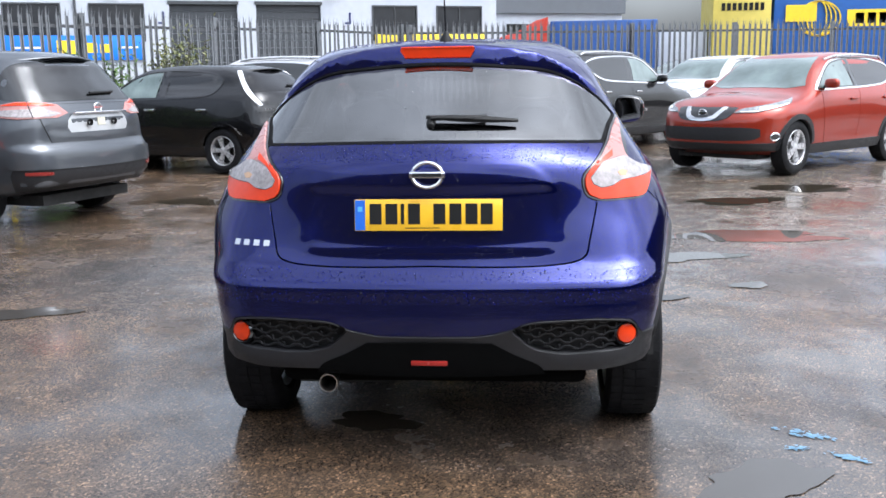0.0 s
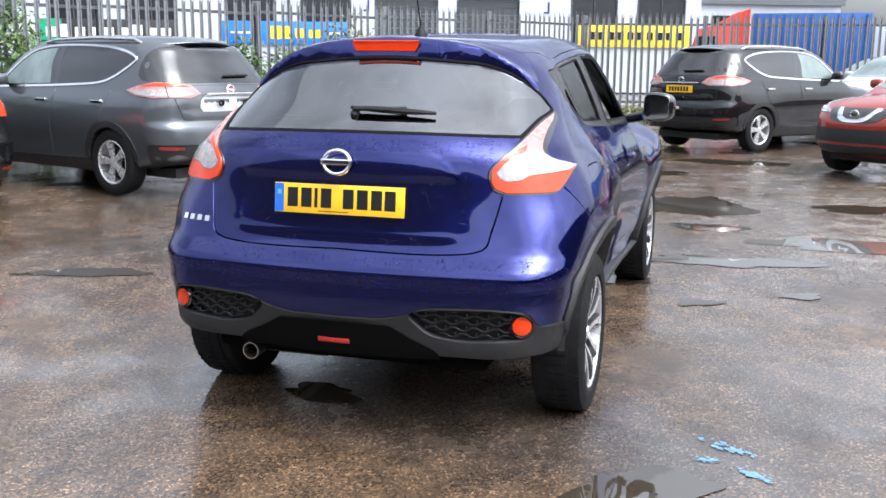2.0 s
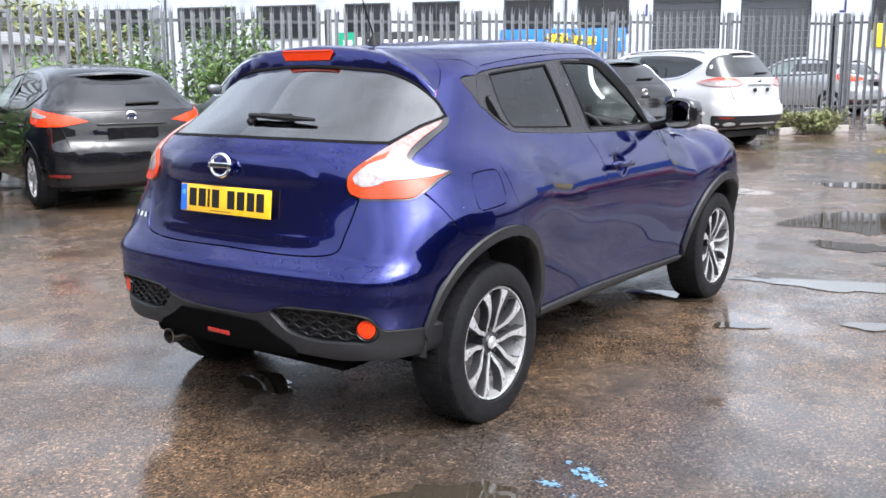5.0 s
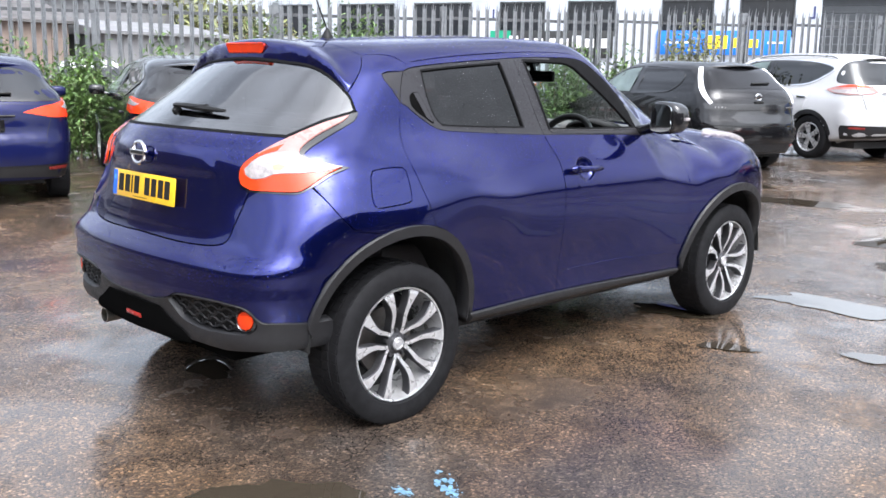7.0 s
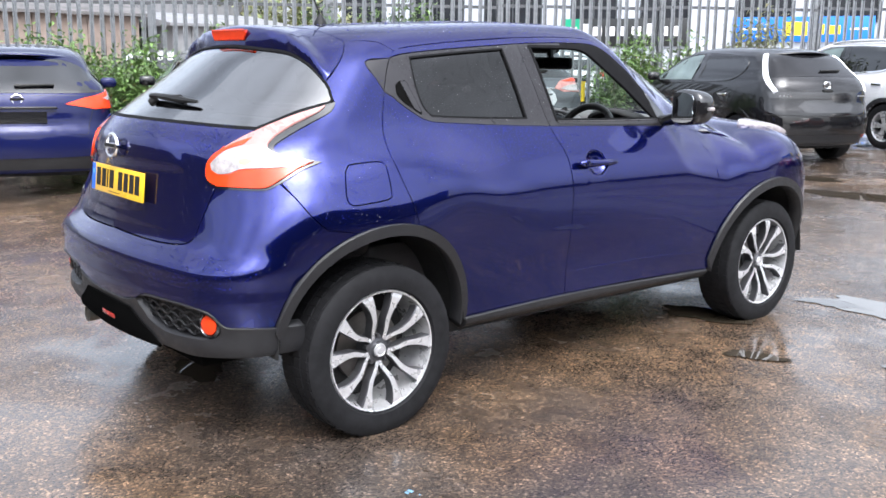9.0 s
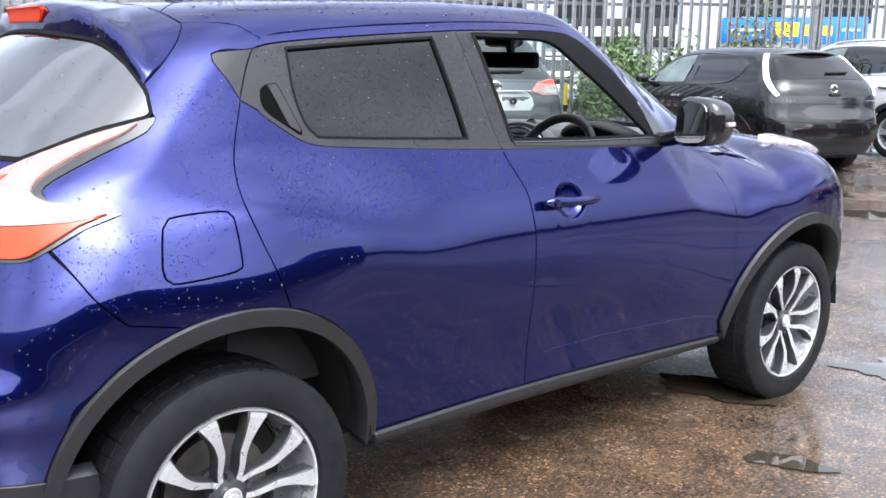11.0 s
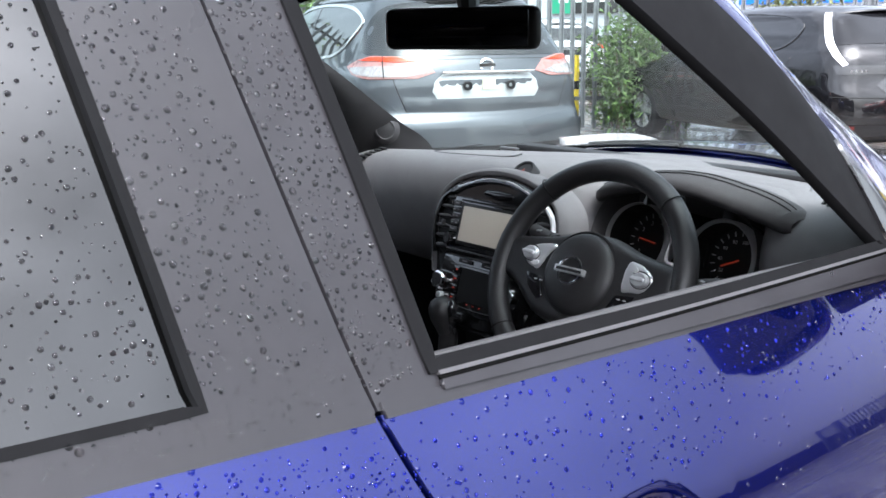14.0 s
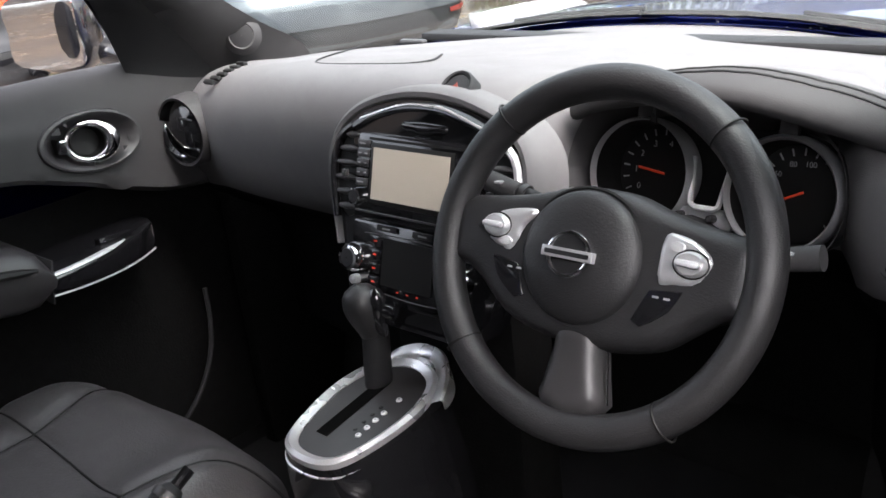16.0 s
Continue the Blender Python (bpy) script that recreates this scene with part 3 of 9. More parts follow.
def window_unit(root, x0, x1, z0, z1, panes=2):
    w = attach("window", None, root)
    f = .06
    unit_part("frame", w, FRAME_GREY, x0, x0 + f, z0, z1, -.04, .06)
    unit_part("frame", w, FRAME_GREY, x1 - f, x1, z0, z1, -.04, .06)
    unit_part("frame", w, FRAME_GREY, x0 + f, x1 - f, z1 - f, z1, -.04, .06)
    unit_part("sill", w, FRAME_GREY, x0 + f, x1 - f, z0, z0 + f, -.07, .06)
    for i in range(panes):
        a = x0 + f + (x1 - x0 - 2 * f) * i / panes
        b = x0 + f + (x1 - x0 - 2 * f) * (i + 1) / panes
        unit_part("pane", w, WIN_DARK, a + .02, b - .02, z0 + f, z1 - f, .03, .05)
        if i:
            unit_part("mullion", w, FRAME_GREY, a - .02, a + .02, z0 + f, z1 - f, -.03, .05)


def units():
    root = thing("industrial_building", "white clad row of industrial units with dark windows and shutters", "building", at=UNIT)
    X0, X1 = -30.2, 15.0
    H = 5.15
    wins = [(-29.2, -27.0), (-26.0, -23.6), (-22.0, -18.95), (-17.9, -14.9), (-13.5, -11.3), (-10.25, -8.05), (-6.05, -3.85), (-2.8, -.6), (9.1, 11.2), (12.1, 14.3)]
    doors = [(.4, 3.2, 4.25), (4.0, 6.8, 4.25)]
    xs = sorted({X0, X1, *[v for w in wins for v in w], *[v for d in doors for v in d[:2]]})
    for a, b in zip(xs, xs[1:]):
        w = next((q for q in wins if q[0] == a), None)
        d = next((q for q in doors if q[0] == a), None)
        if w and w[1] == b:
            unit_part("wall", root, CLAD, a, b, 0, 2.7, 0, .25)
            unit_part("wall", root, CLAD, a, b, 4.25, H, 0, .25)
            window_unit(root, a, b, 2.7, 4.25)
        elif d and d[1] == b:
            unit_part("wall", root, CLAD, a, b, d[2], H, 0, .25)
            sh = attach("shutter", None, root)
            n = 14
            for i in range(n):
                unit_part("slat", sh, SHUTTER, a, b, d[2] * i / n, d[2] * (i + 1) / n - .012, .14, .19)
            unit_part("lintel", sh, FRAME_GREY, a - .06, b + .06, d[2] - .02, d[2] + .12, -.05, .06)
        else:
            unit_part("wall", root, CLAD, a, b, 0, H, 0, .25)
    unit_part("roof", root, FASCIA, X0, X1, H, H + 2.2, -.25, 14, "grey fascia roof edge")
    unit_part("wall", root, CLAD, X0, X0 + .25, 0, H, .25, 14)
    unit_part("wall", root, CLAD, X1 - .25, X1, 0, H, .25, 14)
    unit_part("wall", root, CLAD, X0, X1, 0, H, 14, 14.2)
    for x in (.05, 8.0, -13.9):
        bar = attach("unit_number", None, root, "navy unit number drawn as a plain mark")
        part("stroke", boxm(x - .13, x + .13, -.03, -.004, 3.42, 3.50), NAVY, bar)
        part("stroke", boxm(x + .05, x + .13, -.03, -.004, 3.505, 3.92), NAVY, bar)
    for x in (-18.4, 7.4, -14.4, -1.7):
        fl = attach("flood_light", None, root)
        part("bracket", boxm(x - .03, x + .03, -.3, 0, 4.75, 4.80), FRAME_GREY, fl)
        part("lamp_head", boxm(x - .14, x + .14, -.42, -.26, 4.62, 4.80), FRAME_GREY, fl, bevel=.01)
    for x in (-3.3, -22.6):
        part("downpipe", cylm((x, -.08, 0), (x, -.08, H), .05), FRAME_GREY, root)
    return root


units()


def bars(parent, mat, spec, y=-.04):
    """Unreadable or private lettering as plain bars: (x0, x1, z0, z1)."""
    for x0, x1, z0, z1 in spec:
        part("mark", boxm(x0, x1, y - .012, y, z0, z1), mat, parent)


def sign(name, x0, x1, z0, z1, mat, label, y=-.12):
    r = thing(name, label, "sign", at=UNIT)
    part("board", boxm(x0, x1, y, y + .06, z0, z1), mat, r, bevel=.008)
    return r


s1 = sign("rental_sign", -13.9, -8.1, 1.75, 2.95, BLACK_SIGN, "black shop sign with pale lettering and a green end")
part("panel", boxm(-13.9, -12.9, -.14, -.121, 1.75, 2.95), GREEN_SIGN, s1)
bars(s1, WHITE_SIGN, [(-13.55 + .60 * i, -13.55 + .60 * i + .42, 2.2, 2.2 + (.52 if i in (1, 6) else .40)) for i in range(9)], -.14)
s2 = sign("blue_banner", -6.2, -.7, 1.95, 2.95, BLUE_SIGN, "blue banner with yellow emblem and pale marks")
bars(s2, YELLOW_SIGN, [(-4.1, -3.2, 2.2, 2.75), (-3.05, -2.55, 2.25, 2.65), (-2.45, -1.95, 2.25, 2.6)], -.12)
bars(s2, WHITE_SIGN, [(-5.8, -4.6, 2.42, 2.50), (-1.6, -.95, 2.42, 2.50)], -.12)
s3 = sign("yellow_banner", 9.2, 14.5, 2.0, 3.0, YELLOW_SIGN, "yellow trade banner with dark lettering")
bars(s3, INK, [(9.9 + .44 * i, 9.9 + .44 * i + .28, 2.32, 2.66) for i in range(10)], -.12)


# lower neighbour beside the units, lorries and sheds beyond the fence
def low_block():
    r = thing("low_warehouse", "pale low warehouse with a grey roof band", "building", at=UNIT)
    part("wall", boxm(15.2, 22.0, 1.0, 8, 0, 4.0), CLAD, r)
    part("roof", boxm(15.1, 22.1, .8, 8.2, 4.0, 5.3), FASCIA, r, "grey roof band")
    for x in (15.9, 18.2, 20.4):
        part("window", boxm(x, x + 1.6, .93, 1.05, 2.6, 3.5), WIN_DARK, r)


low_block()


def lorry():
    r = thing("red_lorry", "red lorry cab with a blue curtain trailer", "lorry", at=pose(0, 36, .33))
    bm = extrude_poly([(-.7, .5), (1.3, .5), (1.3, 3.2), (.9, 3.15), (.2, 2.75), (-.45, 2.55), (-.72, 1.7)], 2.3, pose(0, 0, 0, 90, 0, 0))
    part("cab", bm, RED_CAB, r, bevel=.06)
    part("cab_window", boxm(-.45, .3, -2.34, -2.30, 1.6, 2.3), WIN_DARK, r)
    part("trailer_body", boxm(1.45, 5.4, -2.4, 0, 1.0, 3.1), BLUE_BOX, r, bevel=.03)
    for i in range(9):
        part("curtain_rib", boxm(1.6 + i * .45, 1.66 + i * .45, -2.43, -2.40, 1.05, 3.05), BLUE_BOX, r)
    part("frame_rail", boxm(-.5, 5.4, -2.2, -.2, .55, .95), FRAME_GREY, r)
    for x in (-.1, 3.9, 5.0):
        part("wheel", lathe([(.2, -.14), (.5, -.14), (.5, .14), (.2, .14)], 24, "Y", Matrix.Translation((x, -2.2, .5))), RUBBER, r)


lorry()


def box_trailer(name, x0, x1, mat, h, label, at, marks=()):
    r = thing(name, label, "trailer", at=at)
    part("body", boxm(x0, x1, -2.4, 0, .9, h), mat, r, bevel=.03)
    part("chassis", boxm(x0 + .1, x1 - .1, -2.1, -.3, .5, .9), FRAME_GREY, r)
    for x in (x0 + .6, x1 - .6):
        part("wheel", lathe([(.2, -.14), (.45, -.14), (.45, .14), (.2, .14)], 20, "Y", Matrix.Translation((x, -2.2, .45))), RUBBER, r)
    for m, a, b, c, d in marks:
        part("mark", boxm(a, b, -2.425, -2.402, c, d), m, r)
    return r


box_trailer("white_trailer", 5.5, 7.3, CLAD, 2.7, "plain white box trailer behind the fence", pose(0, 36.4, .33))
box_trailer("yellow_container", 7.4, 9.5, YELLOW_BOX, 5.2, "yellow container with dark lettering as bars", pose(0, 36, .33), [(INK, 7.7 + i * .2, 7.83 + i * .2, 3.35, 3.62) for i in range(8)])
box_trailer("blue_trailer", 9.6, 18.0, plain("deep_blue_trailer_side", (.018, .10, .36), .4, 0, .1, 3), 5.2, "tall blue trailer with a yellow band and globe mark", pose(0, 36, .33), [(YELLOW_SIGN, 12.2, 18.0, 2.7, 3.3)] + [(BLUE_BOX, 12.5 + i * .42, 12.8 + i * .42, 2.8, 3.18) for i in range(11)])
gl = thing("globe_mark", "round yellow globe outline on the blue trailer", "sign", at=pose(0, 33.56, .33))
for k in range(4):
    part("line", tube([(11.2 + .75 * math.cos(a) * (.35 + .22 * k), -.01, 3.0 + .62 * math.sin(a)) for a in np.linspace(0, 6.283, 28, endpoint=False)], .03, 5, closed=True), YELLOW_SIGN, gl)
part("swoosh", boxm(10.0, 11.1, -.03, .0, 2.9, 3.5), YELLOW_SIGN, gl)


def shed(name, x0, x1, y0, y1, h, wall_mat, label, ridge=.6, roof=None):
    r = thing(name, label, "shed")
    n = max(3, int((y1 - y0) / .5))
    for i in range(n):
        a, b = y0 + (y1 - y0) * i / n, y0 + (y1 - y0) * (i + 1) / n
        part("board", boxm(x1 - .06, x1, a + .008, b - .008, 0, h), wall_mat, r)
    part("wall", boxm(x0, x1 - .06, y0, y1, 0, h), SHED_GREY, r)
    bm = extrude_poly([(x0 - .2, h), (x1 + .25, h), (x1 + .25, h + .08), ((x0 + x1) / 2, h + ridge), (x0 - .2, h + .08)], y1 - y0 + .4, Matrix.Translation((0, y1 + .2, 0)) @ pose(0, 0, 0, 90, 0, 0))
    part("roof", bm, roof or SHED_GREY, r)
    return r


shed("tan_shed", -30, -24, 1.0, 10.0, 2.55, SHED_TAN, "long tan boarded shed with a mossy slate roof", .9, SLATE)
shed("grey_shed", -29, -23, 10.6, 14.5, 2.3, SHED_GREY, "low grey shed with a sheet roof", .5)
shed("dark_shed", -36, -29, 4.0, 16.0, 3.6, SHED_GREY, "grey gabled workshop far beyond the fence", 1.2)
# added closing walls out of the view; height and tone shape the car's reflections
for nm, tone, a in (("wall_south", 3.2, (-45, 30, -17.4, -17, 0, 6.8)), ("wall_east", .8, (5.6, 5.9, -17, 5.5, 0, 2.05)), ("wall_north_east", 2.0, (19, 19.4, 7.5, 36, 0, 1.8))):
    solo(nm, boxm(*a), plain(nm + "_tone", (.055 * tone, .045 * tone, .040 * tone), .8, 0, .25, 6), "added unseen wall that shapes the reflections on the car", "wall", kind="structure")

# ---- puddles, paint marks, kerb and shrubs ----
def scuff(x, y, rx, ry, turn, seed, label, mat):
    """A worn paint mark: many small ragged flakes lying close together."""
    rnd = random.Random(seed)
    bm = bmesh.new()
    c, s = math.cos(radians(turn)), math.sin(radians(turn))
    for k in range(46):
        a, d = rnd.uniform(0, 6.283), rnd.random() ** .6
        ox, oy = rx * d * math.cos(a), ry * d * math.sin(a)
        r0 = rnd.uniform(.05, .20) * (rx * ry) ** .5 * (1.5 - d)
        vs = []
        for i in range(9):
            b = 6.283 * i / 9
            r = r0 * rnd.uniform(.5, 1.3)
            qx, qy = ox + r * 1.5 * math.cos(b), oy + r * math.sin(b)
            X, Y = x + qx * c - qy * s, y + qx * s + qy * c
            vs.append(bm.verts.new((X, Y, ground_z(X, Y) + .003 + k * .00004)))
        bm.faces.new(vs)
    return solo("paint_mark", bm, mat, label, "paint mark", group="paint marks on the yard", kind="structure")


PUDDLES = [(.95, 6.8, .5, .75, 0), (1.39, 4.02, .50, .21, 5), (2.25, 4.95, .75, .27, 5), (1.82, 3.05, .15, .07, 15), (1.27, 11.3, .7, .35, 0), (1.18, 5.5, .28, .22, 0), (.62, 3.12, .24, .13, 20), (-.28, .52, .18, .10, 0), (-3.39, 7.3, .4, .28, 0), (-2.8, 2.2, .40, .13, 25), (1.15, -.02, .25, .16, 40), (-1.2, 8.35, .6, .3, 0), (2.62, 7.13, .5, .28, 0), (1.22, 2.68, .13, .07, 30), (1.0, 3.95, .22, .10, 30), (-2.4, 9.3, .45, .25, 0), (3.6, 8.2, .6, .3, 0), (0.3, 9.6, .5, .25, 0)]
for i, (x, y, rx, ry, tn) in enumerate(PUDDLES):
    # these puddles get the painted sky reflection
    pale = i in (1, 2, 3)
    puddle(x, y, rx, ry, tn, i + 3, "shallow puddle on the asphalt, pale sky reflection painted into its colour" if pale else "shallow rain puddle lying on the asphalt", mat=PALE_WATER if pale else None)
for i, (x, y, rx, ry, tn) in enumerate([(1.43, .45, .12, .045, 150), (1.52, .22, .09, .035, 150), (1.36, .30, .05, .03, 10)]):
    scuff(x, y, rx, ry, tn, i + 60, "worn blue paint mark on the asphalt", BLUE_MARK)
PINK = plain("worn_pink_marking", (.55, .36, .33), .6, 0, .3, 60)
scuff(2.75, .95, .10, .03, 20, 81, "faded pink paint mark on the asphalt", PINK)


def kerb(p0, p1):
    p0, p1 = Vector(p0), Vector(p1)
    d = (p1 - p0).normalized()
    n = int((p1 - p0).length / .92)
    r = thing("kerb", "worn concrete kerb at the foot of the fence", "kerb", kind="structure")
    for i in range(n):
        c = p0 + d * (i + .5) * .92
        part("kerb_stone", boxm(-.45, .45, -.07, .07, -.1, .13, m=Matrix.Translation((c.x, c.y, ground_z(c.x, c.y))) @ pose(0, 0, 0, 0, 0, math.degrees(math.atan2(d.y, d.x)))), CONCRETE, r, bevel=.02)


kerb((-2.9, 17.0), (-1.8, 18.8))
kerb((-1.6, 18.7), (16, 24.3))


def shrub(x, y, h, w, seed, label, leaves=2600, mat=None, name="shrub", size=.049, long=1.0, turn=0.0):
    rnd = random.Random(seed)
    z = ground_z(x, y)
    r = thing(name, label, "shrub" if name == "shrub" else "tree", at=pose(x, y, z, 0, 0, turn))
    bm = bmesh.new()
    tips = []
    for i in range(int(14 + 10 * long)):
        a, e = rnd.uniform(0, 6.283), rnd.uniform(.15, 1.0)
        base = Vector((rnd.uniform(-.5, .5) * w * long, rnd.uniform(-.35, .35) * w, 0))
        top = base + Vector((math.cos(a) * w * .42 * rnd.uniform(.3, 1), math.sin(a) * w * .42 * rnd.uniform(.3, 1), h * rnd.uniform(.55, 1.0)))
        mid = base.lerp(top, .5) + Vector((rnd.uniform(-.08, .08), rnd.uniform(-.08, .08), .05))
        cyl(bm, base, mid, .014, .009, seg=5, caps=False)
        cyl(bm, mid, top, .009, .003, seg=5, caps=False)
        tips.append((base, mid, top))
    part("branchwork", bm, BARK, r)
    V, F = [], []
    for i in range(leaves):
        b, m, t = rnd.choice(tips)
        k = rnd.uniform(.15, 1.05)
        c = (b.lerp(m, k * 2) if k < .5 else m.lerp(t, k * 2 - 1)) + Vector([rnd.gauss(0, .11 * w) for _ in range(2)] + [rnd.gauss(0, .09 * h)])
        c.z = max(.03, c.z)
        q = Euler((rnd.uniform(-1, 1), rnd.uniform(-1, 1), rnd.uniform(0, 6.28))).to_matrix()
        L, W = size * rnd.uniform(.7, 1.5), size * .42 * rnd.uniform(.7, 1.2)
        n = len(V)
        V += [c + q @ Vector(p) for p in ((-L, 0, 0), (-L * .2, -W, .006), (L, 0, -.012), (-L * .2, W, .006))]
        F.append((n, n + 1, n + 2, n + 3))
    attach("leaves", make_mesh("leaves", V, F, mat or LEAF, False), r)
    return r


shrub(-9.6, 5.9, 1.65, 1.2, 1, "green straggling shrub growing along the fence", 9000, LEAF, long=1.3, turn=57)
shrub(-10.7, 4.0, 1.55, 1.5, 2, "green shrub at the foot of the fence", 10000, LEAF, turn=57)
shrub(-9.0, 8.0, 2.1, 1.4, 3, "tall green shrub behind the parked cars", 9000, LEAF, long=1.2, turn=57)
shrub(-6.7, 11.6, 1.55, 1.1, 4, "green shrub beside the fence", 7500, LEAF, long=1.1, turn=57)
shrub(-5.6, 13.0, 2.0, .7, 5, "thin leafy shrub rising beside the fence", 2600, LEAF_DRY, turn=57)
shrub(-2.6, 17.6, .45, .8, 6, "low weeds along the kerb", 2200, LEAF_DRY, long=1.6, turn=40)
shrub(-.6, 19.2, .35, .8, 7, "low weeds along the kerb", 1800, LEAF_DRY, long=1.8, turn=18)
shrub(-31, 19, 3.9, 5.0, 8, "pale green tree far beyond the fence", 5000, LEAF_DRY, "tree", .16)
shrub(-36, 10, 6.0, 5.0, 9, "bare brownish tree far beyond the fence", 3500, LEAF_DRY, "tree", .15)
post = thing("marker_post", "short yellow and black marker post by the fence", "post", at=pose(-7.55, 11.0, ground_z(-7, 11)))
part("shaft", cylm((0, 0, 0), (0, 0, 1.0), .06, seg=12), YELLOW_SIGN, post)
part("band", cylm((0, 0, .55), (0, 0, .66), .062, seg=12), INK, post)

# ---- the blue crossover ----
car = thing("blue_crossover_car", "deep blue metallic crossover car beaded with rain, driver's window open", "car")
J = juke


def side_to_wrap(pts):
    p = np.array(pts)
    return list(zip(J.wrap(p[:, 0], p[:, 1]), p[:, 1]))


def side_to_top(pts):
    p = np.array(pts)
    q = J.on("side", p[:, 0], p[:, 1])
    return [(a, b) for a, b in zip(q[:, 0], q[:, 1])]


def top_to_wrap(pts):
    p = np.array(pts)
    q = J.on("top", p[:, 0], p[:, 1])
    return [(.9 * math.atan2(x, J.axis - y), z) for x, y, z in q]


def flip(pts):
    return [(-a, b) for a, b in pts[::-1]]


ARCH_R, ARCH_F = (.742, .345, .45), (3.285, .345, .452)
# shut lines, as runs of (y, z)
SEAM_TOP = [(1.63, 1.482), (1.26, 1.455), (1.03, 1.430), (.965, 1.416), (.935, 1.388)]
SEAM_REAR = [(.935, 1.388), (.90, 1.335), (.862, 1.262)]
SEAM_REAR_LOW = [(.862, 1.262), (.815, 1.160), (.790, 1.099), (.782, 1.036), (.800, .955), (.826, .885), (.866, .778)]
GAP_LOW = [(1.800, .352), (1.786, .496), (1.776, .615), (1.762, .775), (1.753, .923), (1.744, .994), (1.714, 1.058), (1.694, 1.113)]
DLO_LOW_R = [(.862, 1.262), (.905, 1.236), (.953, 1.199), (1.002, 1.167), (1.034, 1.155), (1.066, 1.149), (1.11, 1.145), (1.24, 1.137), (1.40, 1.127), (1.694, 1.113)]
DLO_TOP_R = [(1.634, 1.455), (1.547, 1.449), (1.25, 1.427), (1.02, 1.405), (.935, 1.388)]
DLO_LOW_F = [(1.694, 1.113), (2.0, 1.105), (2.3, 1.096), (2.60, 1.084)]
DLO_TOP_F = [(2.60, 1.086), (2.515, 1.152), (2.365, 1.290), (2.222, 1.410), (2.145, 1.452), (2.06, 1.464), (1.9, 1.464), (1.72, 1.459), (1.634, 1.455)]
SEAM_TOP_F = [(2.66, 1.075), (2.54, 1.165), (2.38, 1.312), (2.23, 1.433), (2.14, 1.478), (2.04, 1.490), (1.85, 1.490), (1.63, 1.482)]
SEAM_FRONT = [(2.845, .335), (2.885, .385), (2.858, .543), (2.815, .748), (2.800, .915), (2.770, .985), (2.735, 1.052), (2.66, 1.075)]
arch_r_front = [p for p in arc(*ARCH_R, 74, 0, 20)]

rear_door = attach("rear_door", None, car)
skin(J, "door_skin", BLUE, "side", [outline(SEAM_REAR_LOW, arch_r_front, [(1.192, .345), (1.5, .349), (1.800, .352)], GAP_LOW, DLO_LOW_R[::-1])], rear_door, h=.022)
skin(J, "door_frame", BLUE, "side", [outline(DLO_TOP_R, SEAM_TOP[::-1], [(1.63, 1.482), (1.634, 1.455)])], rear_door, h=.02)
RG = [[(1.030, 1.392), (1.27, 1.414), (1.535, 1.434)], [(1.535, 1.434), (1.575, 1.143)], [(1.575, 1.143), (1.25, 1.155), (1.06, 1.165)], [(1.06, 1.165), (1.030, 1.20), (1.018, 1.28), (1.030, 1.392)]]
rear_glass = outline(*RG)
skin(J, "window_trim", PILLAR, "side", [outline(SEAM_REAR[::-1], DLO_TOP_R[::-1], [(1.634, 1.455), (1.638, 1.406), (1.668, 1.236), (1.694, 1.113)], DLO_LOW_R[::-1]), rear_glass], rear_door, "satin black window surround", h=.03, gap=.0015)
belt = [(.905, 1.236), (.953, 1.199), (1.002, 1.167), (1.034, 1.155), (1.066, 1.149), (1.11, 1.145), (1.24, 1.137), (1.40, 1.127), (1.690, 1.113)]
skin(J, "belt_moulding", PILLAR, "side", [outline([(a, b - .005) for a, b in belt], [(1.690, 1.108), (1.688, 1.119)], [(a, b + .006) for a, b in belt[::-1]], [(.905, 1.242), (.905, 1.231)])], rear_door, h=.02, gap=0, proud=.0025, flange=.006)
skin(J, "window_seal", SEAL, "side", [inset(rear_glass, -.002), inset(rear_glass, .005)], rear_door, h=.02, gap=0, proud=.0008, flange=.02)
skin(J, "window_glass", TINT, "side", [rear_glass], rear_door, "rain-spotted dark privacy glass", h=.04, gap=.001, proud=-.008, flange=0)
recess = outline([(0.944, 1.299), (0.973, 1.302)], [(0.973, 1.302), (0.979, 1.294), (1.015, 1.182)], [(1.015, 1.182), (1.012, 1.175), (1.006, 1.175), (0.974, 1.197), (0.940, 1.220)], [(0.940, 1.220), (0.921, 1.243), (0.919, 1.264), (0.925, 1.287), (0.944, 1.299)], step=.008)
# handle recess as a raised sheet, its shade painted near-black
skin(J, "door_handle", SHADE_BLACK, "side", [recess], rear_door, "hidden black handle in the window pillar", h=.02, gap=0, proud=.0024, flange=.004)
skin(J, "handle_flap", PILLAR, "side", [outline([(0.947, 1.296), (0.971, 1.2985)], [(0.971, 1.2985), (0.975, 1.293), (1.010, 1.184)], [(1.010, 1.184), (1.005, 1.180), (0.980, 1.196)], [(0.980, 1.196), (0.947, 1.296)], step=.008)], rear_door, h=.02, gap=0, proud=.005, flange=.003)
skin(J, "quarter_light", PILLAR, "side", [outline([(.818, 1.362), (.822, 1.373), (.838, 1.379), (.885, 1.384), (.933, 1.388)], SEAM_REAR, [(.862, 1.262), (.84, 1.312), (.820, 1.347), (.818, 1.362)])], car, "grey quarter light behind the door", h=.02)

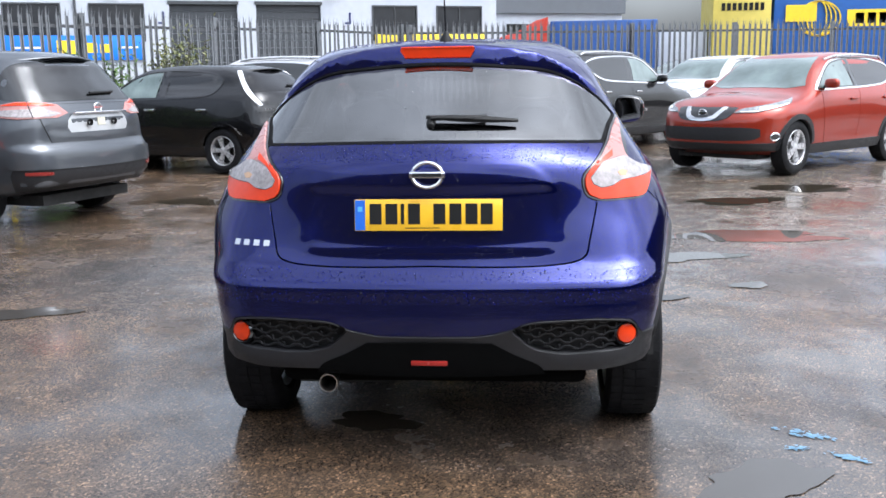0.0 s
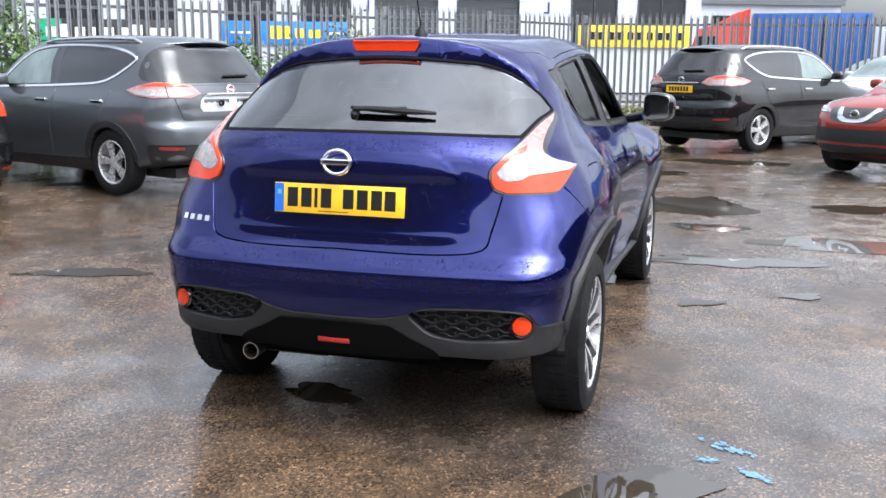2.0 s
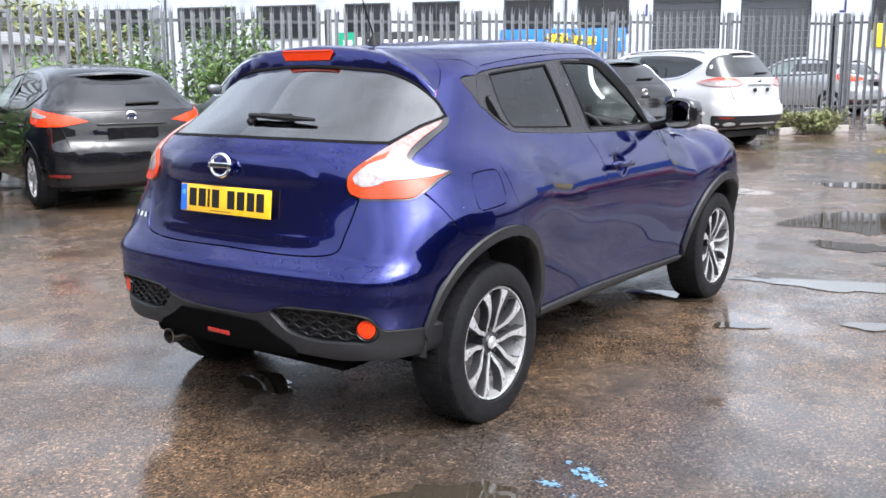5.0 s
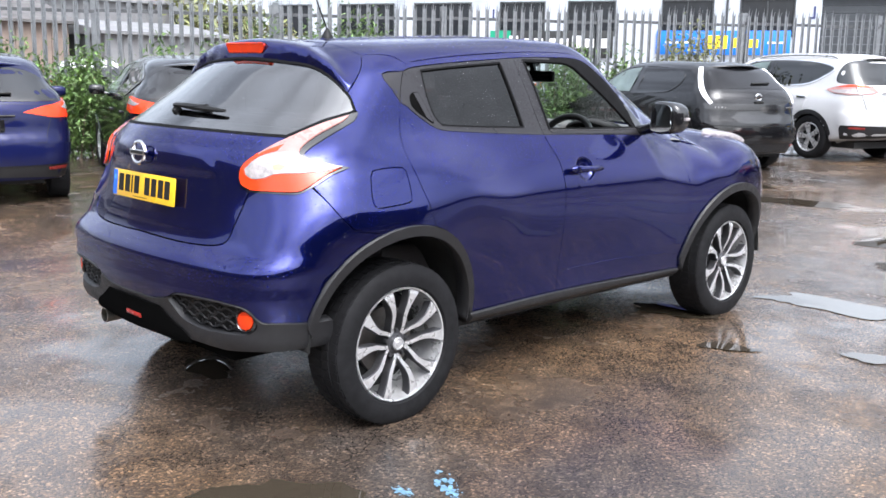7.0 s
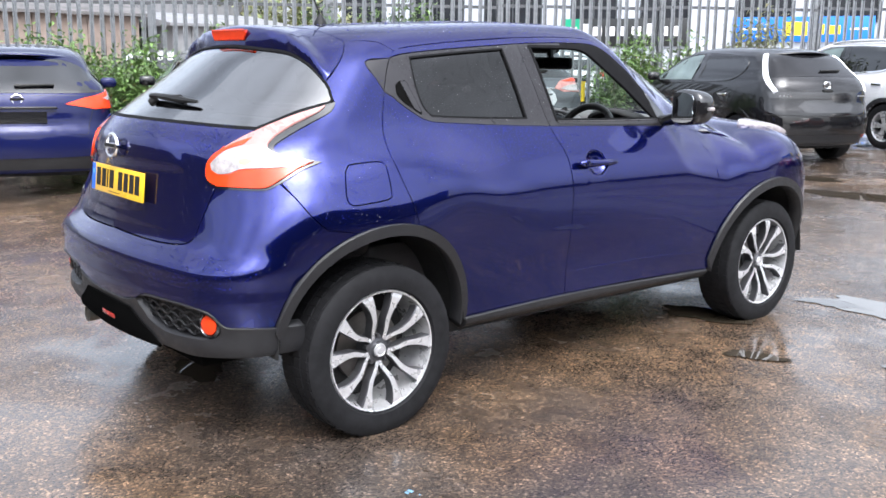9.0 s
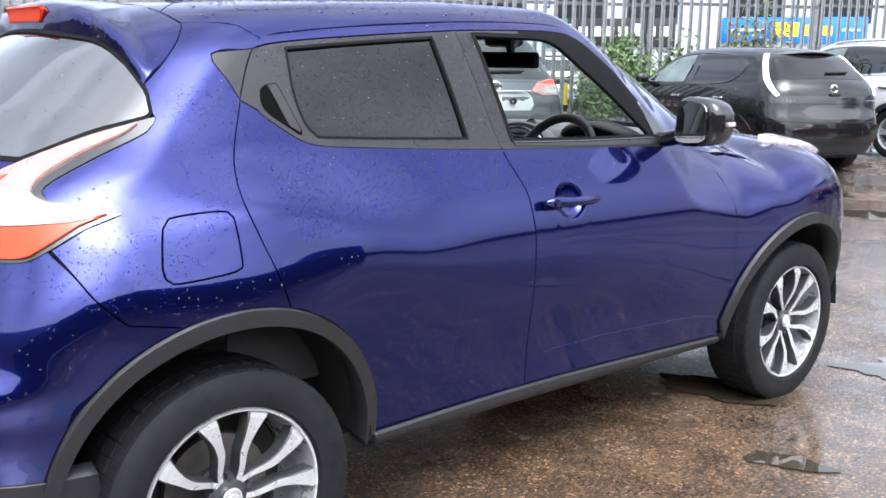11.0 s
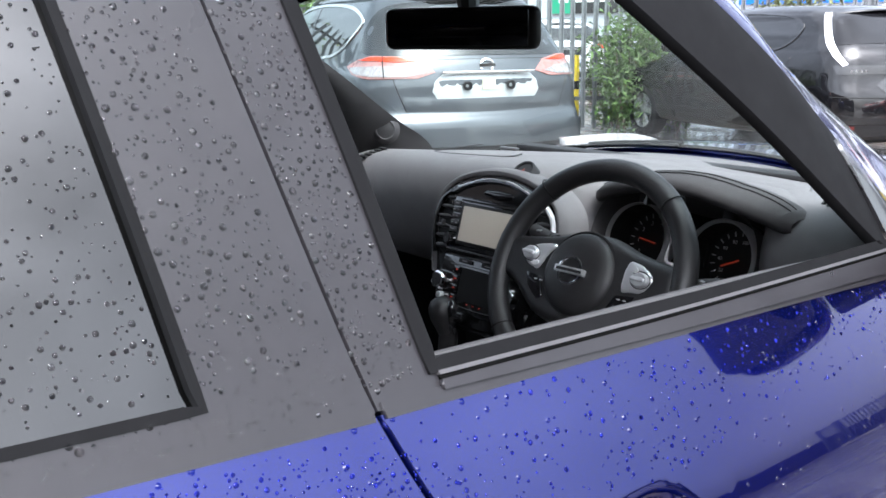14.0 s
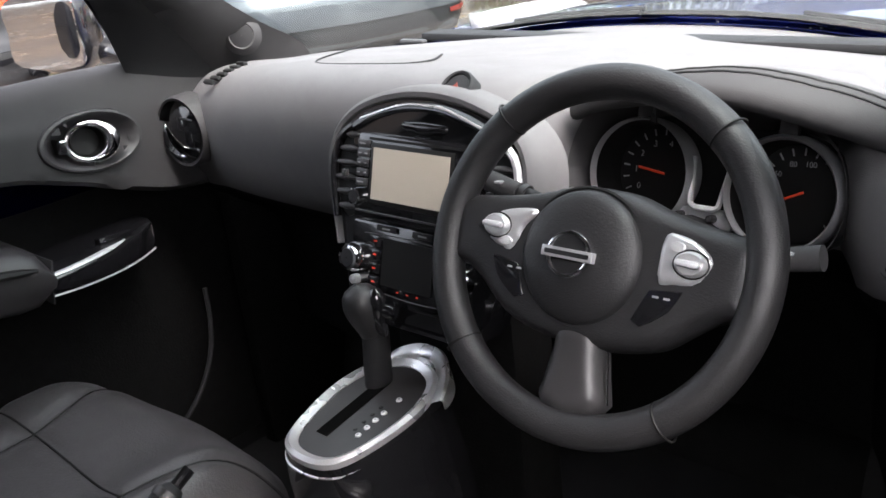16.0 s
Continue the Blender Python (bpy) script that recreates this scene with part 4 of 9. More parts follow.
front_door = attach("front_door", None, car)
cup = lambda u, v: -.026 * np.clip(1 - (((u - 1.925) / .064) ** 2 + ((v - .944) / .052) ** 2), 0, 1) ** .6
skin(J, "door_skin", BLUE, "side", [outline([(1.800, .352), (2.3, .350), (2.845, .335)], SEAM_FRONT, [(2.66, 1.075), (2.60, 1.086)], DLO_LOW_F[::-1], GAP_LOW[::-1])], front_door, h=.022, fine=[(1.93, .944, .10, .007)], relief=cup)
frame_loop = outline(DLO_TOP_F, [(1.634, 1.455), (1.63, 1.482)], SEAM_TOP_F[::-1], [(2.66, 1.075), (2.60, 1.086)])
skin(J, "door_frame", BLUE, "side", [frame_loop], front_door, h=.02)
FG = outline([(1.697, 1.448), (1.9, 1.448), (2.00, 1.445), (2.06, 1.428), (2.115, 1.388)], [(2.115, 1.388), (2.262, 1.268), (2.425, 1.120)], [(2.425, 1.120), (2.1, 1.122), (1.747, 1.130)], [(1.747, 1.130), (1.721, 1.29), (1.697, 1.448)])
skin(J, "window_trim", PILLAR, "side", [outline([(1.694, 1.113), (1.668, 1.236), (1.638, 1.406), (1.634, 1.455)], DLO_TOP_F[::-1], DLO_LOW_F[::-1]), FG], front_door, "satin black window surround", h=.03, gap=.0015, flange=.014)
frame_seal = outline(DLO_TOP_F[:7], [DLO_TOP_F[6], (1.9, 1.450)], [(1.9, 1.450), (2.00, 1.447), (2.06, 1.430), (2.115, 1.390)], [(2.115, 1.390), (2.262, 1.270), (2.425, 1.122)], [(2.425, 1.122), (2.60, 1.088)])
skin(J, "frame_seal", SEAL, "side", [frame_seal], front_door, "black rubber seal along the window frame", h=.02, gap=.001, proud=.0015, flange=.004)
belt = [(1.700, 1.113), (2.0, 1.105), (2.3, 1.096), (2.54, 1.087)]
skin(J, "belt_moulding", PILLAR, "side", [outline([(a, b - .005) for a, b in belt], [(2.54, 1.082), (2.54, 1.092)], [(a, b + .006) for a, b in belt[::-1]], [(1.698, 1.119), (1.700, 1.108)])], front_door, h=.02, gap=0, proud=.0025, flange=.006)
skin(J, "window_seal", SEAL, "side", [inset(FG, -.004), inset(FG, .008)], front_door, h=.02, gap=0, proud=.003, flange=.014)
sill = [(1.752, 1.1285), (2.0, 1.1225), (2.2, 1.1200), (2.42, 1.1185)]


def sill_band(name, mat, d0, d1, out, edge):
    """A strip along the foot of the open window, between two depths below its edge."""
    hi = [(a, b - d0 - .010 * (a - 1.75) / .67 * (d0 > .01)) for a, b in sill]
    lo = [(a, b - d1 - .012 * (a - 1.75) / .67 * (d1 > .01)) for a, b in sill]
    skin(J, name, mat, "side", [outline(lo, [lo[-1], hi[-1]], hi[::-1], [hi[0], lo[0]])], front_door, h=.01, gap=0, proud=out, flange=edge)


LEDGE = plain("grey_window_ledge", (.058, .056, .059), .5, 0, .1, 40, .1, bscale=500, spec=.3)
sill_band("inner_lip", LEDGE, .0005, .0035, .004, .012)
# the channel's shade is its near-black colour
sill_band("window_channel", SHADE_BLACK, .0035, .0065, .0032, .002)
sill_band("waist_seal", PILLAR, .0068, .0135, .0055, .005)
handle = attach("door_handle", None, car, "blue door handle over a round cup")


def handle_bar():
    pts = []
    for i in range(13):
        t = i / 12
        y = 1.795 + .245 * t
        x = J.on("side", [y], [.946])[0, 0] + .012 + .026 * math.sin(math.pi * (.12 + .76 * t))
        pts.append((x, y, .950 - .006 * t))
    return tube(pts, .016, 10, flat=1.0, radii=[.008, .017, .018, .017, .0155, .015, .015, .015, .015, .015, .014, .012, .005])


part("grip", handle_bar(), BLUE, handle, smooth=True)
hx = J.on("side", [1.822], [.946])[0, 0]
part("key_cover", lathe([(.001, .049), (.012, .0485), (.0125, .04)], 20, "X", Matrix.Translation((hx, 1.822, .949))), BLUE, handle, smooth=True)
part("key_slot", boxm(hx + .049, hx + .0505, 1.818, 1.826, .943, .955), INK, handle)
skin(J, "lower_crease", BLUE, "side", [outline([(1.86, .452), (2.2, .447), (2.6, .438), (2.80, .425)], [(2.80, .425), (2.6, .452), (2.2, .462), (1.86, .458)])], front_door, h=.02, gap=0, proud=.003, flange=.004)

# sill and wheel arch cladding
skin(J, "sill_cladding", BLACK_TRIM, "side", [outline([(1.19, .347), (1.8, .355), (2.84, .338)], [(2.84, .338), (2.83, .275)], [(2.83, .275), (1.8, .280), (1.21, .270)], [(1.21, .270), (1.19, .347)])], car, "black textured sill strip", h=.012, proud=.016, flange=.05, relief=lambda u, v: -.055 * np.clip((.325 - v) / .05, 0, 1) ** 1.4)
skin(J, "sill_cladding", BLACK_TRIM, "side", [outline([(1.19, .347), (1.8, .355), (2.84, .338)], [(2.84, .338), (2.83, .262)], [(2.83, .262), (1.8, .266), (1.21, .255)], [(1.21, .255), (1.19, .347)])], car, h=.05, proud=.014, flange=.05, side=-1)
for s in (1, -1):
    a = arc(*ARCH_R, 168, 2, 40)
    b = arc(ARCH_R[0], .335, .418, -2, 172, 40)
    skin(J, "wheel_arch", BLACK_TRIM, "side", [outline(a, [a[-1], b[0]], b, [b[-1], a[0]])], car, "black textured wheel arch", h=.02, gap=.001, proud=.016, flange=.07, side=s)
    a = arc(*ARCH_F, 174, 14, 40)
    b = arc(ARCH_F[0] + .005, .335, .416, 8, 182, 40)
    skin(J, "wheel_arch", BLACK_TRIM, "side", [outline(a, [a[-1], b[0]], b, [b[-1], a[0]])], car, "black textured wheel arch", h=.02, gap=.001, proud=.016, flange=.07, side=s)
    for cy, cz in ((.742, .335), (3.29, .335)):
        bm = lathe([(.43, .42 * s), (.43, .82 * s)], 40, "X", Matrix.Translation((0, cy, cz)))
        bmesh.ops.delete(bm, geom=[v for v in bm.verts if v.co.z < .315], context="VERTS")
        part("arch_liner", bm, DARK, car, smooth=True)

# rear corner, bumper and tailgate (outline coordinates run round the corner)
SPOIL = [(0, .800), (.25, .792), (.37, .784), (.446, .787), (.514, .796)]
SPOIL_TOP = top_to_wrap(SPOIL)
SPOIL_SEAM = [(.949, 1.296), (1.01, 1.352), (1.06, 1.408), (1.078, 1.445), SPOIL_TOP[-1]]
LIGHT_OUT = [(.985, 1.224), (.965, 1.193), (.865, 1.144), (.784, 1.095), (.765, 1.072), (.778, 1.058), (.846, 1.043), (.922, 1.024)]
LIGHT_LOW = [(.922, 1.024), (.858, .998), (.795, .955), (.75, .932), (.68, .930), (.590, .930)]
LIGHT_IN = [(.590, .930), (.545, .950), (.534, .985), (.536, 1.014), (.555, 1.040), (.603, 1.075), (.686, 1.124), (.819, 1.182), (.943, 1.215), (.985, 1.224)]
ROOF_SIDE = [(.514, .796), (.545, .86), (.575, .92)]
seam_arch = [(.80, .957), (.845, .905), (.885, .853), (.935, .795)]
arch_rear = side_to_wrap(arc(*ARCH_R, 74, 108, 10))
arch_back = side_to_wrap(arc(*ARCH_R, 108, 166, 14))
quarter_top = top_to_wrap(ROOF_SIDE)
seam_top_tail = side_to_wrap([(.965, 1.416), (.935, 1.388), (.86, 1.384), (.838, 1.379), (.822, 1.373), (.818, 1.362), (.82, 1.347), (.84, 1.312), (.862, 1.262), (.815, 1.160), (.790, 1.099), (.782, 1.036), (.800, .955), (.826, .885), (.866, .778)])
for s in (1, -1):
    q0 = [quarter_top[-1], seam_top_tail[0]]
    qt = outline(quarter_top, q0, seam_top_tail[:6], seam_top_tail[5:9], seam_top_tail[8:], [seam_top_tail[-1], arch_rear[0]], arch_rear, [arch_rear[-1], seam_arch[-1]], seam_arch[::-1], [(.80, .957), (.858, .998)], [(.858, .998), (.922, 1.024)], LIGHT_OUT[::-1], [(.985, 1.224), (.974, 1.236), (.966, 1.262), (.949, 1.296)], SPOIL_SEAM)
    FLAP = ring((.998, .905), (1.000, .99), (1.012, 1.010), (1.09, 1.018), (1.145, 1.016), (1.158, 1.002), (1.168, .91), (1.158, .886), (1.09, .876), (1.02, .872), (1.004, .884))
    if s > 0:
        skin(J, "rear_quarter", BLUE, "wrap", [qt, FLAP], car, h=.022, gap=.0012, side=s)
        skin(J, "fuel_flap", BLUE, "wrap", [FLAP], car, h=.02, gap=.0035, side=s)
    else:
        skin(J, "rear_quarter", BLUE, "wrap", [qt], car, h=.04, side=s)
    lamp = attach("tail_lamp", None, car)
    body = outline(LIGHT_LOW, LIGHT_IN, LIGHT_OUT)
    skin(J, "gasket", GLOSS_BLACK, "wrap", [body], lamp, "black lamp surround", h=.02, gap=.0005, proud=.004, side=s, flange=.02)
    clear_low = [(.895, 1.024), (.837, 1.010), (.753, 1.003), (.671, .998), (.641, .984), (.592, .978), (.568, .990), (.560, 1.012)]
    clear_top = [(.560, 1.012), (.600, 1.050), (.66, 1.070), (.72, 1.076), (.748, 1.068)]
    clear_out = [(.748, 1.068), (.775, 1.052), (.84, 1.036), (.895, 1.024)]
    red_in = [(.590, .937), (.552, .955), (.541, .985), (.543, 1.012), (.563, 1.040), (.605, 1.070)]
    skin(J, "red_lens", LAMP_RED, "wrap", [outline([(.846, 1.003), (.787, .960), (.75, .939), (.68, .937), (.590, .937)], red_in, [(.605, 1.070), (.590, 1.048)], [(.590, 1.048), (.560, 1.012)], clear_low[::-1], [(.895, 1.024), (.846, 1.003)])], lamp, "glowing-orange red lower lens", h=.015, gap=.001, proud=.013, side=s, flange=.02)
    skin(J, "clear_lens", LAMP_CLEAR, "wrap", [outline(clear_low, clear_top, clear_out)], lamp, "clear middle lens", h=.015, gap=.001, proud=.015, side=s, flange=.02)
    skin(J, "upper_lens", LAMP_PINK, "wrap", [outline([(.605, 1.070), (.686, 1.118), (.819, 1.175), (.940, 1.209)], [(.940, 1.209), (.913, 1.188), (.821, 1.145), (.763, 1.105), (.746, 1.080), (.748, 1.068)], clear_top[1:][::-1], [(.600, 1.050), (.605, 1.070)])], lamp, "pale pink upper spear", h=.015, gap=.001, proud=.012, side=s, flange=.02)
    skin(J, "indicator", LAMP_AMBER, "wrap", [ring((.662, 1.026), (.685, 1.034), (.705, 1.026), (.69, 1.012), (.668, 1.014))], lamp, h=.015, gap=0, proud=.0165, side=s, flange=.006)
    skin(J, "lamp_line", LAMP_RED, "wrap", [outline([(.565, 1.020), (.61, 1.058), (.67, 1.078)], [(.67, 1.078), (.69, 1.10)], [(.69, 1.10), (.62, 1.072), (.560, 1.030)], [(.560, 1.030), (.565, 1.020)])], lamp, h=.015, gap=0, proud=.0145, side=s, flange=.004)

TG_LOW = [(0, .722), (.264, .717), (.40, .720), (.475, .730), (.512, .752), (.530, .80), (.556, .87), (.580, .94)]
BUMP_LOW = [(0, .478), (.10, .479), (.165, .481), (.25, .500), (.317, .530), (.42, .536), (.523, .536), (.605, .522), (.648, .472), (.70, .466), (.80, .455)]
low_r = [(.80, .455), arch_back[-1]]
half = [TG_LOW, [(.580, .94), (.66, .939), (.74, .943), (.795, .955)], [(.795, .955)] + seam_arch[1:], [seam_arch[-1], arch_rear[-1]], arch_back, low_r[::-1], BUMP_LOW[::-1]]
right = outline(*half)
bumper = attach("rear_bumper", None, car)
bump_loop = np.vstack([right, [[0, .478]], right[::-1][:-1] * [-1, 1]])
shelf = lambda u, v: .010 * bell(v, .655, .018) * bell(u, 0, .62) - .006 * bell(v, .60, .03)
skin(J, "bumper_skin", BLUE, "wrap", [bump_loop], bumper, h=.024, relief=shelf)
GRILLE = [(.262, .500), (.29, .516), (.325, .524), (.42, .529), (.523, .530), (.60, .515), (.636, .465), (.61, .424), (.52, .413), (.424, .410), (.335, .428), (.285, .47)]
VAL_LOW = [(0, .335), (.12, .345), (.25, .352), (.40, .348), (.52, .345), (.617, .352), (.70, .352), (.86, .352)]
vr = outline(BUMP_LOW, [(.80, .455), (.86, .452)], [(.86, .452), (.86, .352)], VAL_LOW[::-1])
val_loop = np.vstack([vr, [[0, .335]], vr[::-1][:-1] * [-1, 1]])
gl = ring(*GRILLE)
skin(J, "valance", BLACK_TRIM, "wrap", [val_loop, gl, gl[::-1] * [-1, 1]], bumper, "black textured lower valance", h=.026, gap=.001, proud=.004, flange=.05,
     relief=lambda u, v: -.03 * np.clip((.46 - v) / .1, 0, 1) * (np.abs(u) < .16) * np.clip((.16 - np.abs(u)) / .03, 0, 1) + .010 * bell(v, .385, .02) * np.clip((np.abs(u) - .36) / .05, 0, 1))
for s in (1, -1):
    skin(J, "grille_back", DARK, "wrap", [gl], bumper, h=.04, gap=-.01, proud=-.05, side=s, flange=0)
    grid = attach("honeycomb_grille", None, car, "black honeycomb grille in the rear bumper")
    bm = bmesh.new()
    for r in range(5):
        zr = .425 + r * .024
        prev = None
        for k in range(24):
            u = .27 + k * .0155
            z = zr + (.006 if (k // 2 + r) % 2 else -.006) + (u - .45) * .0
            if not inside(gl, np.array([[u, z]]))[0]:
                prev = None
                continue
            p = J.on("wrap", [u], [z], s)[0]
            n = J.normal(np.array([p]))[0]
            p = Vector(p - n * .018)
            if prev is not None:
                cyl(bm, prev, p, .0042, seg=5)
            if (k % 4 == 1 + 2 * (r % 2)) and inside(gl, np.array([[u, z + .024]]))[0]:
                p2 = J.on("wrap", [u], [z + .024 - .006], s)[0]
                cyl(bm, p, Vector(p2 - n * .018), .0042, seg=5)
            prev = p
    part("honeycomb", bm, BLACK_TRIM, grid)["kind"] = "stuff"
    rp = J.on("wrap", [.598], [.472], s)[0]
    rn = Vector((.35 * s, -.94, .02)).normalized()
    q = Matrix.Translation(Vector(rp) - rn * .014) @ rn.to_track_quat("Z", "Y").to_matrix().to_4x4()
    refl = attach("rear_reflector", None, car, "round red reflector in a black ring")
    part("bezel", lathe([(.034, -.03), (.046, .004), (.040, .013), (.036, .008)], 32, "Z", q), GLOSS_BLACK, refl, smooth=True)
    part("lens", lathe([(.0002, .017), (.02, .0165), (.034, .012), (.036, .0)], 32, "Z", q), LAMP_RED, refl, smooth=True)
# sheet laid over the valance; its near-black colour paints the recess shade
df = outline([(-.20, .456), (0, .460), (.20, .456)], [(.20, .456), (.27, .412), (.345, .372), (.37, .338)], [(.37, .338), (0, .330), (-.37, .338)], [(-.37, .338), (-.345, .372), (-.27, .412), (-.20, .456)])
skin(J, "diffuser_shade", SHADE_BLACK, "wrap", [df], bumper, "near-black sheet painting the shaded recess in the lower valance", h=.026, gap=0, proud=.0095, flange=.01)
part("fog_lamp", boxm(-.066, .066, .016, .04, .372, .394), plain("dull_red_lamp", (.28, .02, .015), .25, 0, .1, 30), bumper, "dull red fog lamp", bevel=.006)
part("fog_bezel", boxm(-.082, .082, .024, .055, .352, .402), GLOSS_BLACK, bumper, bevel=.006)

tailgate = attach("tailgate", None, car)
sq = lambda v, a, b, w: 1 / (1 + np.exp(-(v - a) / w)) * 1 / (1 + np.exp(-(b - v) / w))


def tail_relief(u, z):
    wid = .425 - .10 * np.clip((z - .985) / .1, 0, 1) ** 2 - .03 * np.clip((.82 - z) / .05, 0, 1) ** 2
    rec = sq(z, .782, .987, .0045) * sq(u, -wid, wid, .006)
    brow = sq(z, .987, 1.085, .0045) * sq(u, -wid, wid, .008)
    return (.0015 - .0075 * np.clip((z - .79) / .195, 0, 1)) * rec + (.002 + .004 * np.clip((1.085 - z) / .098, 0, 1)) * brow + .004 * bell(z, .775, .012) * sq(u, -.4, .4, .02)


GLASS_LOW = [(0, 1.150), (.30, 1.146), (.56, 1.138), (.69, 1.134)]
tr = outline(TG_LOW, LIGHT_IN[:7], [LIGHT_IN[6], (.69, 1.134)], GLASS_LOW[::-1])
tg_loop = np.vstack([tr, [[0, 1.150]], tr[::-1][:-1] * [-1, 1]])
skin(J, "tailgate_skin", BLUE, "wrap", [tg_loop], tailgate, h=.0125, relief=tail_relief)
GLASS_SIDE = [(.69, 1.134), (.819, 1.187), (.90, 1.209), (.962, 1.224), (.974, 1.236), (.966, 1.262), (.949, 1.296), (.865, 1.361), (.734, 1.403), (.50, 1.418), (.25, 1.427), (0, 1.430)]
gr = outline(GLASS_LOW, GLASS_SIDE)
glass_loop = np.vstack([gr, [[0, 1.434]], gr[::-1][:-1] * [-1, 1]])
skin(J, "rear_window", TINT_REAR, "wrap", [glass_loop], tailgate, "dark tinted rear window with rain drops", h=.035, gap=.001, proud=-.003, flange=0)
skin(J, "window_seal", SEAL, "wrap", [inset(glass_loop, -.004), inset(glass_loop, .006)], tailgate, h=.03, gap=0, proud=.001, flange=.02)
# spoiler lip over the glass
tops = top_to_wrap(SPOIL)


def lip(u, v):
    """The overhang of the spoiler, highest just above the edge of the glass."""
    g = np.array(GLASS_SIDE[6:][::-1])
    d = v - np.interp(np.abs(u), g[:, 0], g[:, 1])
    h = np.interp(np.abs(u), [0, .6, .8, .95, 1.1], [.054, .052, .040, .014, 0])
    k = np.where(d < .024, np.clip(d / .024, 0, 1), np.clip(1 - (d - .024) / .075, 0, 1))
    return h * k * k * (3 - 2 * k)


sr = outline(GLASS_SIDE[6:][::-1], SPOIL_SEAM, tops[::-1])
sp_loop = np.vstack([sr, [tops[0]], sr[::-1][:-1] * [-1, 1]])
skin(J, "spoiler", BLUE, "wrap", [sp_loop], tailgate, "roof spoiler above the rear window", h=.011, proud=.0, flange=.03, relief=lip)
bl = Vector(J.on("wrap", [0], [1.462])[0])
part("brake_lamp", extrude_poly([(-.125, -.017), (.125, -.017), (.142, .012), (.138, .020), (-.138, .020), (-.142, .012)], .03, Matrix.Translation((0, bl.y - .042, 1.472)) @ pose(0, 0, 0, 94, 0, 0) @ Matrix.Translation((0, 0, -.015))), LAMP_RED, tailgate, "high red brake lamp", bevel=.004)
wash = Vector(J.on("wrap", [.17], [1.468])[0])
part("washer_jet", boxm(.165, .178, wash.y - .042, wash.y, 1.458, 1.468), INK, tailgate)
# wiper
wiper = attach("rear_wiper", None, car, "black rear wiper on the glass")


def on_glass(u, z, out=.02):
    p = J.on("wrap", [u], [z])
    return Vector((p + J.normal(p) * out)[0])


part("arm", tube([on_glass(.0 + .03 * i, 1.216 + .001 * math.sin(i), .018) for i in range(9)], .016, 8, flat=.6), INK, wiper, smooth=True)
part("blade", tube([on_glass(-.02 + .026 * i, 1.222 - .0011 * i, .016) for i in range(16)], .011, 6, radii=[.006 + .008 * math.sin(math.pi * (i + .5) / 16) for i in range(16)]), INK, wiper, smooth=True)
part("pivot", lathe([(.001, .024), (.011, .022), (.016, .012), (.017, -.01)], 20, "Y", Matrix.Translation(on_glass(0, 1.214, 0)) @ pose(0, 0, 0, 180 + 30, 0, 0)), INK, wiper, smooth=True)
# badge
badge = attach("badge", None, car, "round chrome badge with a crossbar")
bq = Matrix.Translation((0, .069, 1.043)) @ pose(0, 0, 0, 84, 0, 0)
tb = tube([(.052 * math.cos(a), .043 * math.sin(a), 0) for a in np.linspace(0, 2 * math.pi, 40, endpoint=False)], .0075, 8, closed=True)
tb.transform(bq)
part("ring", tb, CHROME, badge, smooth=True)
part("bar", boxm(-.062, .062, -.011, .011, -.008, .010, m=bq), CHROME, badge, bevel=.002)
part("letter_mark", boxm(-.050, .050, -.006, .006, .010, .0112, m=bq), INK, badge)
# number plate, its characters drawn as plain bars
plate = attach("number_plate", None, car, "yellow rear number plate, characters as plain bars")
pq = Matrix.Translation((.0, .082, .902)) @ pose(0, 0, 0, 84, 0, 0)
part("plate_board", boxm(-.26, .26, -.0555, .0555, -.003, .004, m=pq), PLATE_Y, plate, bevel=.002)
part("band", boxm(-.258, -.222, -.053, .053, .0041, .0048, m=pq), PLATE_BLUE, plate)
part("mark", boxm(-.248, -.232, .012, .03, .0049, .0054, m=pq), plain("pale_blue_mark", (.1, .35, .7), .4), plate)
for x in (-.185, -.129, -.090, -.049, .040, .096, .152, .205):
    part("character_bar", boxm(x - (.006 if abs(x + .09) < .01 else .021), x + (.006 if abs(x + .09) < .01 else .021), -.032, .040, .0041, .0052, m=pq), INK, plate)
part("fine_print", boxm(-.08, .04, -.047, -.044, .0041, .0046, m=pq), INK, plate)
# name mark on the left of the tailgate
nm = attach("model_badge", None, car, "small chrome lettering drawn as plain bars")
for i in range(4):
    p = J.on("wrap", [-.655 + i * .033], [.790])
    n = Vector(J.normal(p)[0])
    m = Matrix.Translation(Vector(p[0])) @ n.to_track_quat("Z", "Y").to_matrix().to_4x4()
    part("letter_bar", boxm(-.012, .012, -.011, .011, -.002, .004, m=m), CHROME, nm)

# roof, windscreen, bonnet, nose
def mirror_loop(r):
    r = np.asarray(r)
    return np.vstack([r, r[::-1] * [-1, 1]])


roof_side = ROOF_SIDE + side_to_top([(.965, 1.416), (1.03, 1.430), (1.26, 1.455), (1.63, 1.482), (1.85, 1.490), (2.04, 1.490), (2.13, 1.478), (2.22, 1.433)])
SCREEN_TOP = [(.548, 2.33), (.45, 2.40), (.25, 2.455), (0, 2.47)]
skin(J, "roof", BLUE, "top", [mirror_loop(outline(SPOIL, roof_side, [roof_side[-1], SCREEN_TOP[0]], SCREEN_TOP)[:-1])], car, "blue roof covered in rain drops", h=.03, gap=.0012)
pillar_out = side_to_top([(2.22, 1.433), (2.37, 1.312), (2.53, 1.165), (2.66, 1.075), (2.735, 1.052)])
SCREEN_SIDE = [(.548, 2.33), (.590, 2.55), (.645, 2.80), (.690, 3.00)]
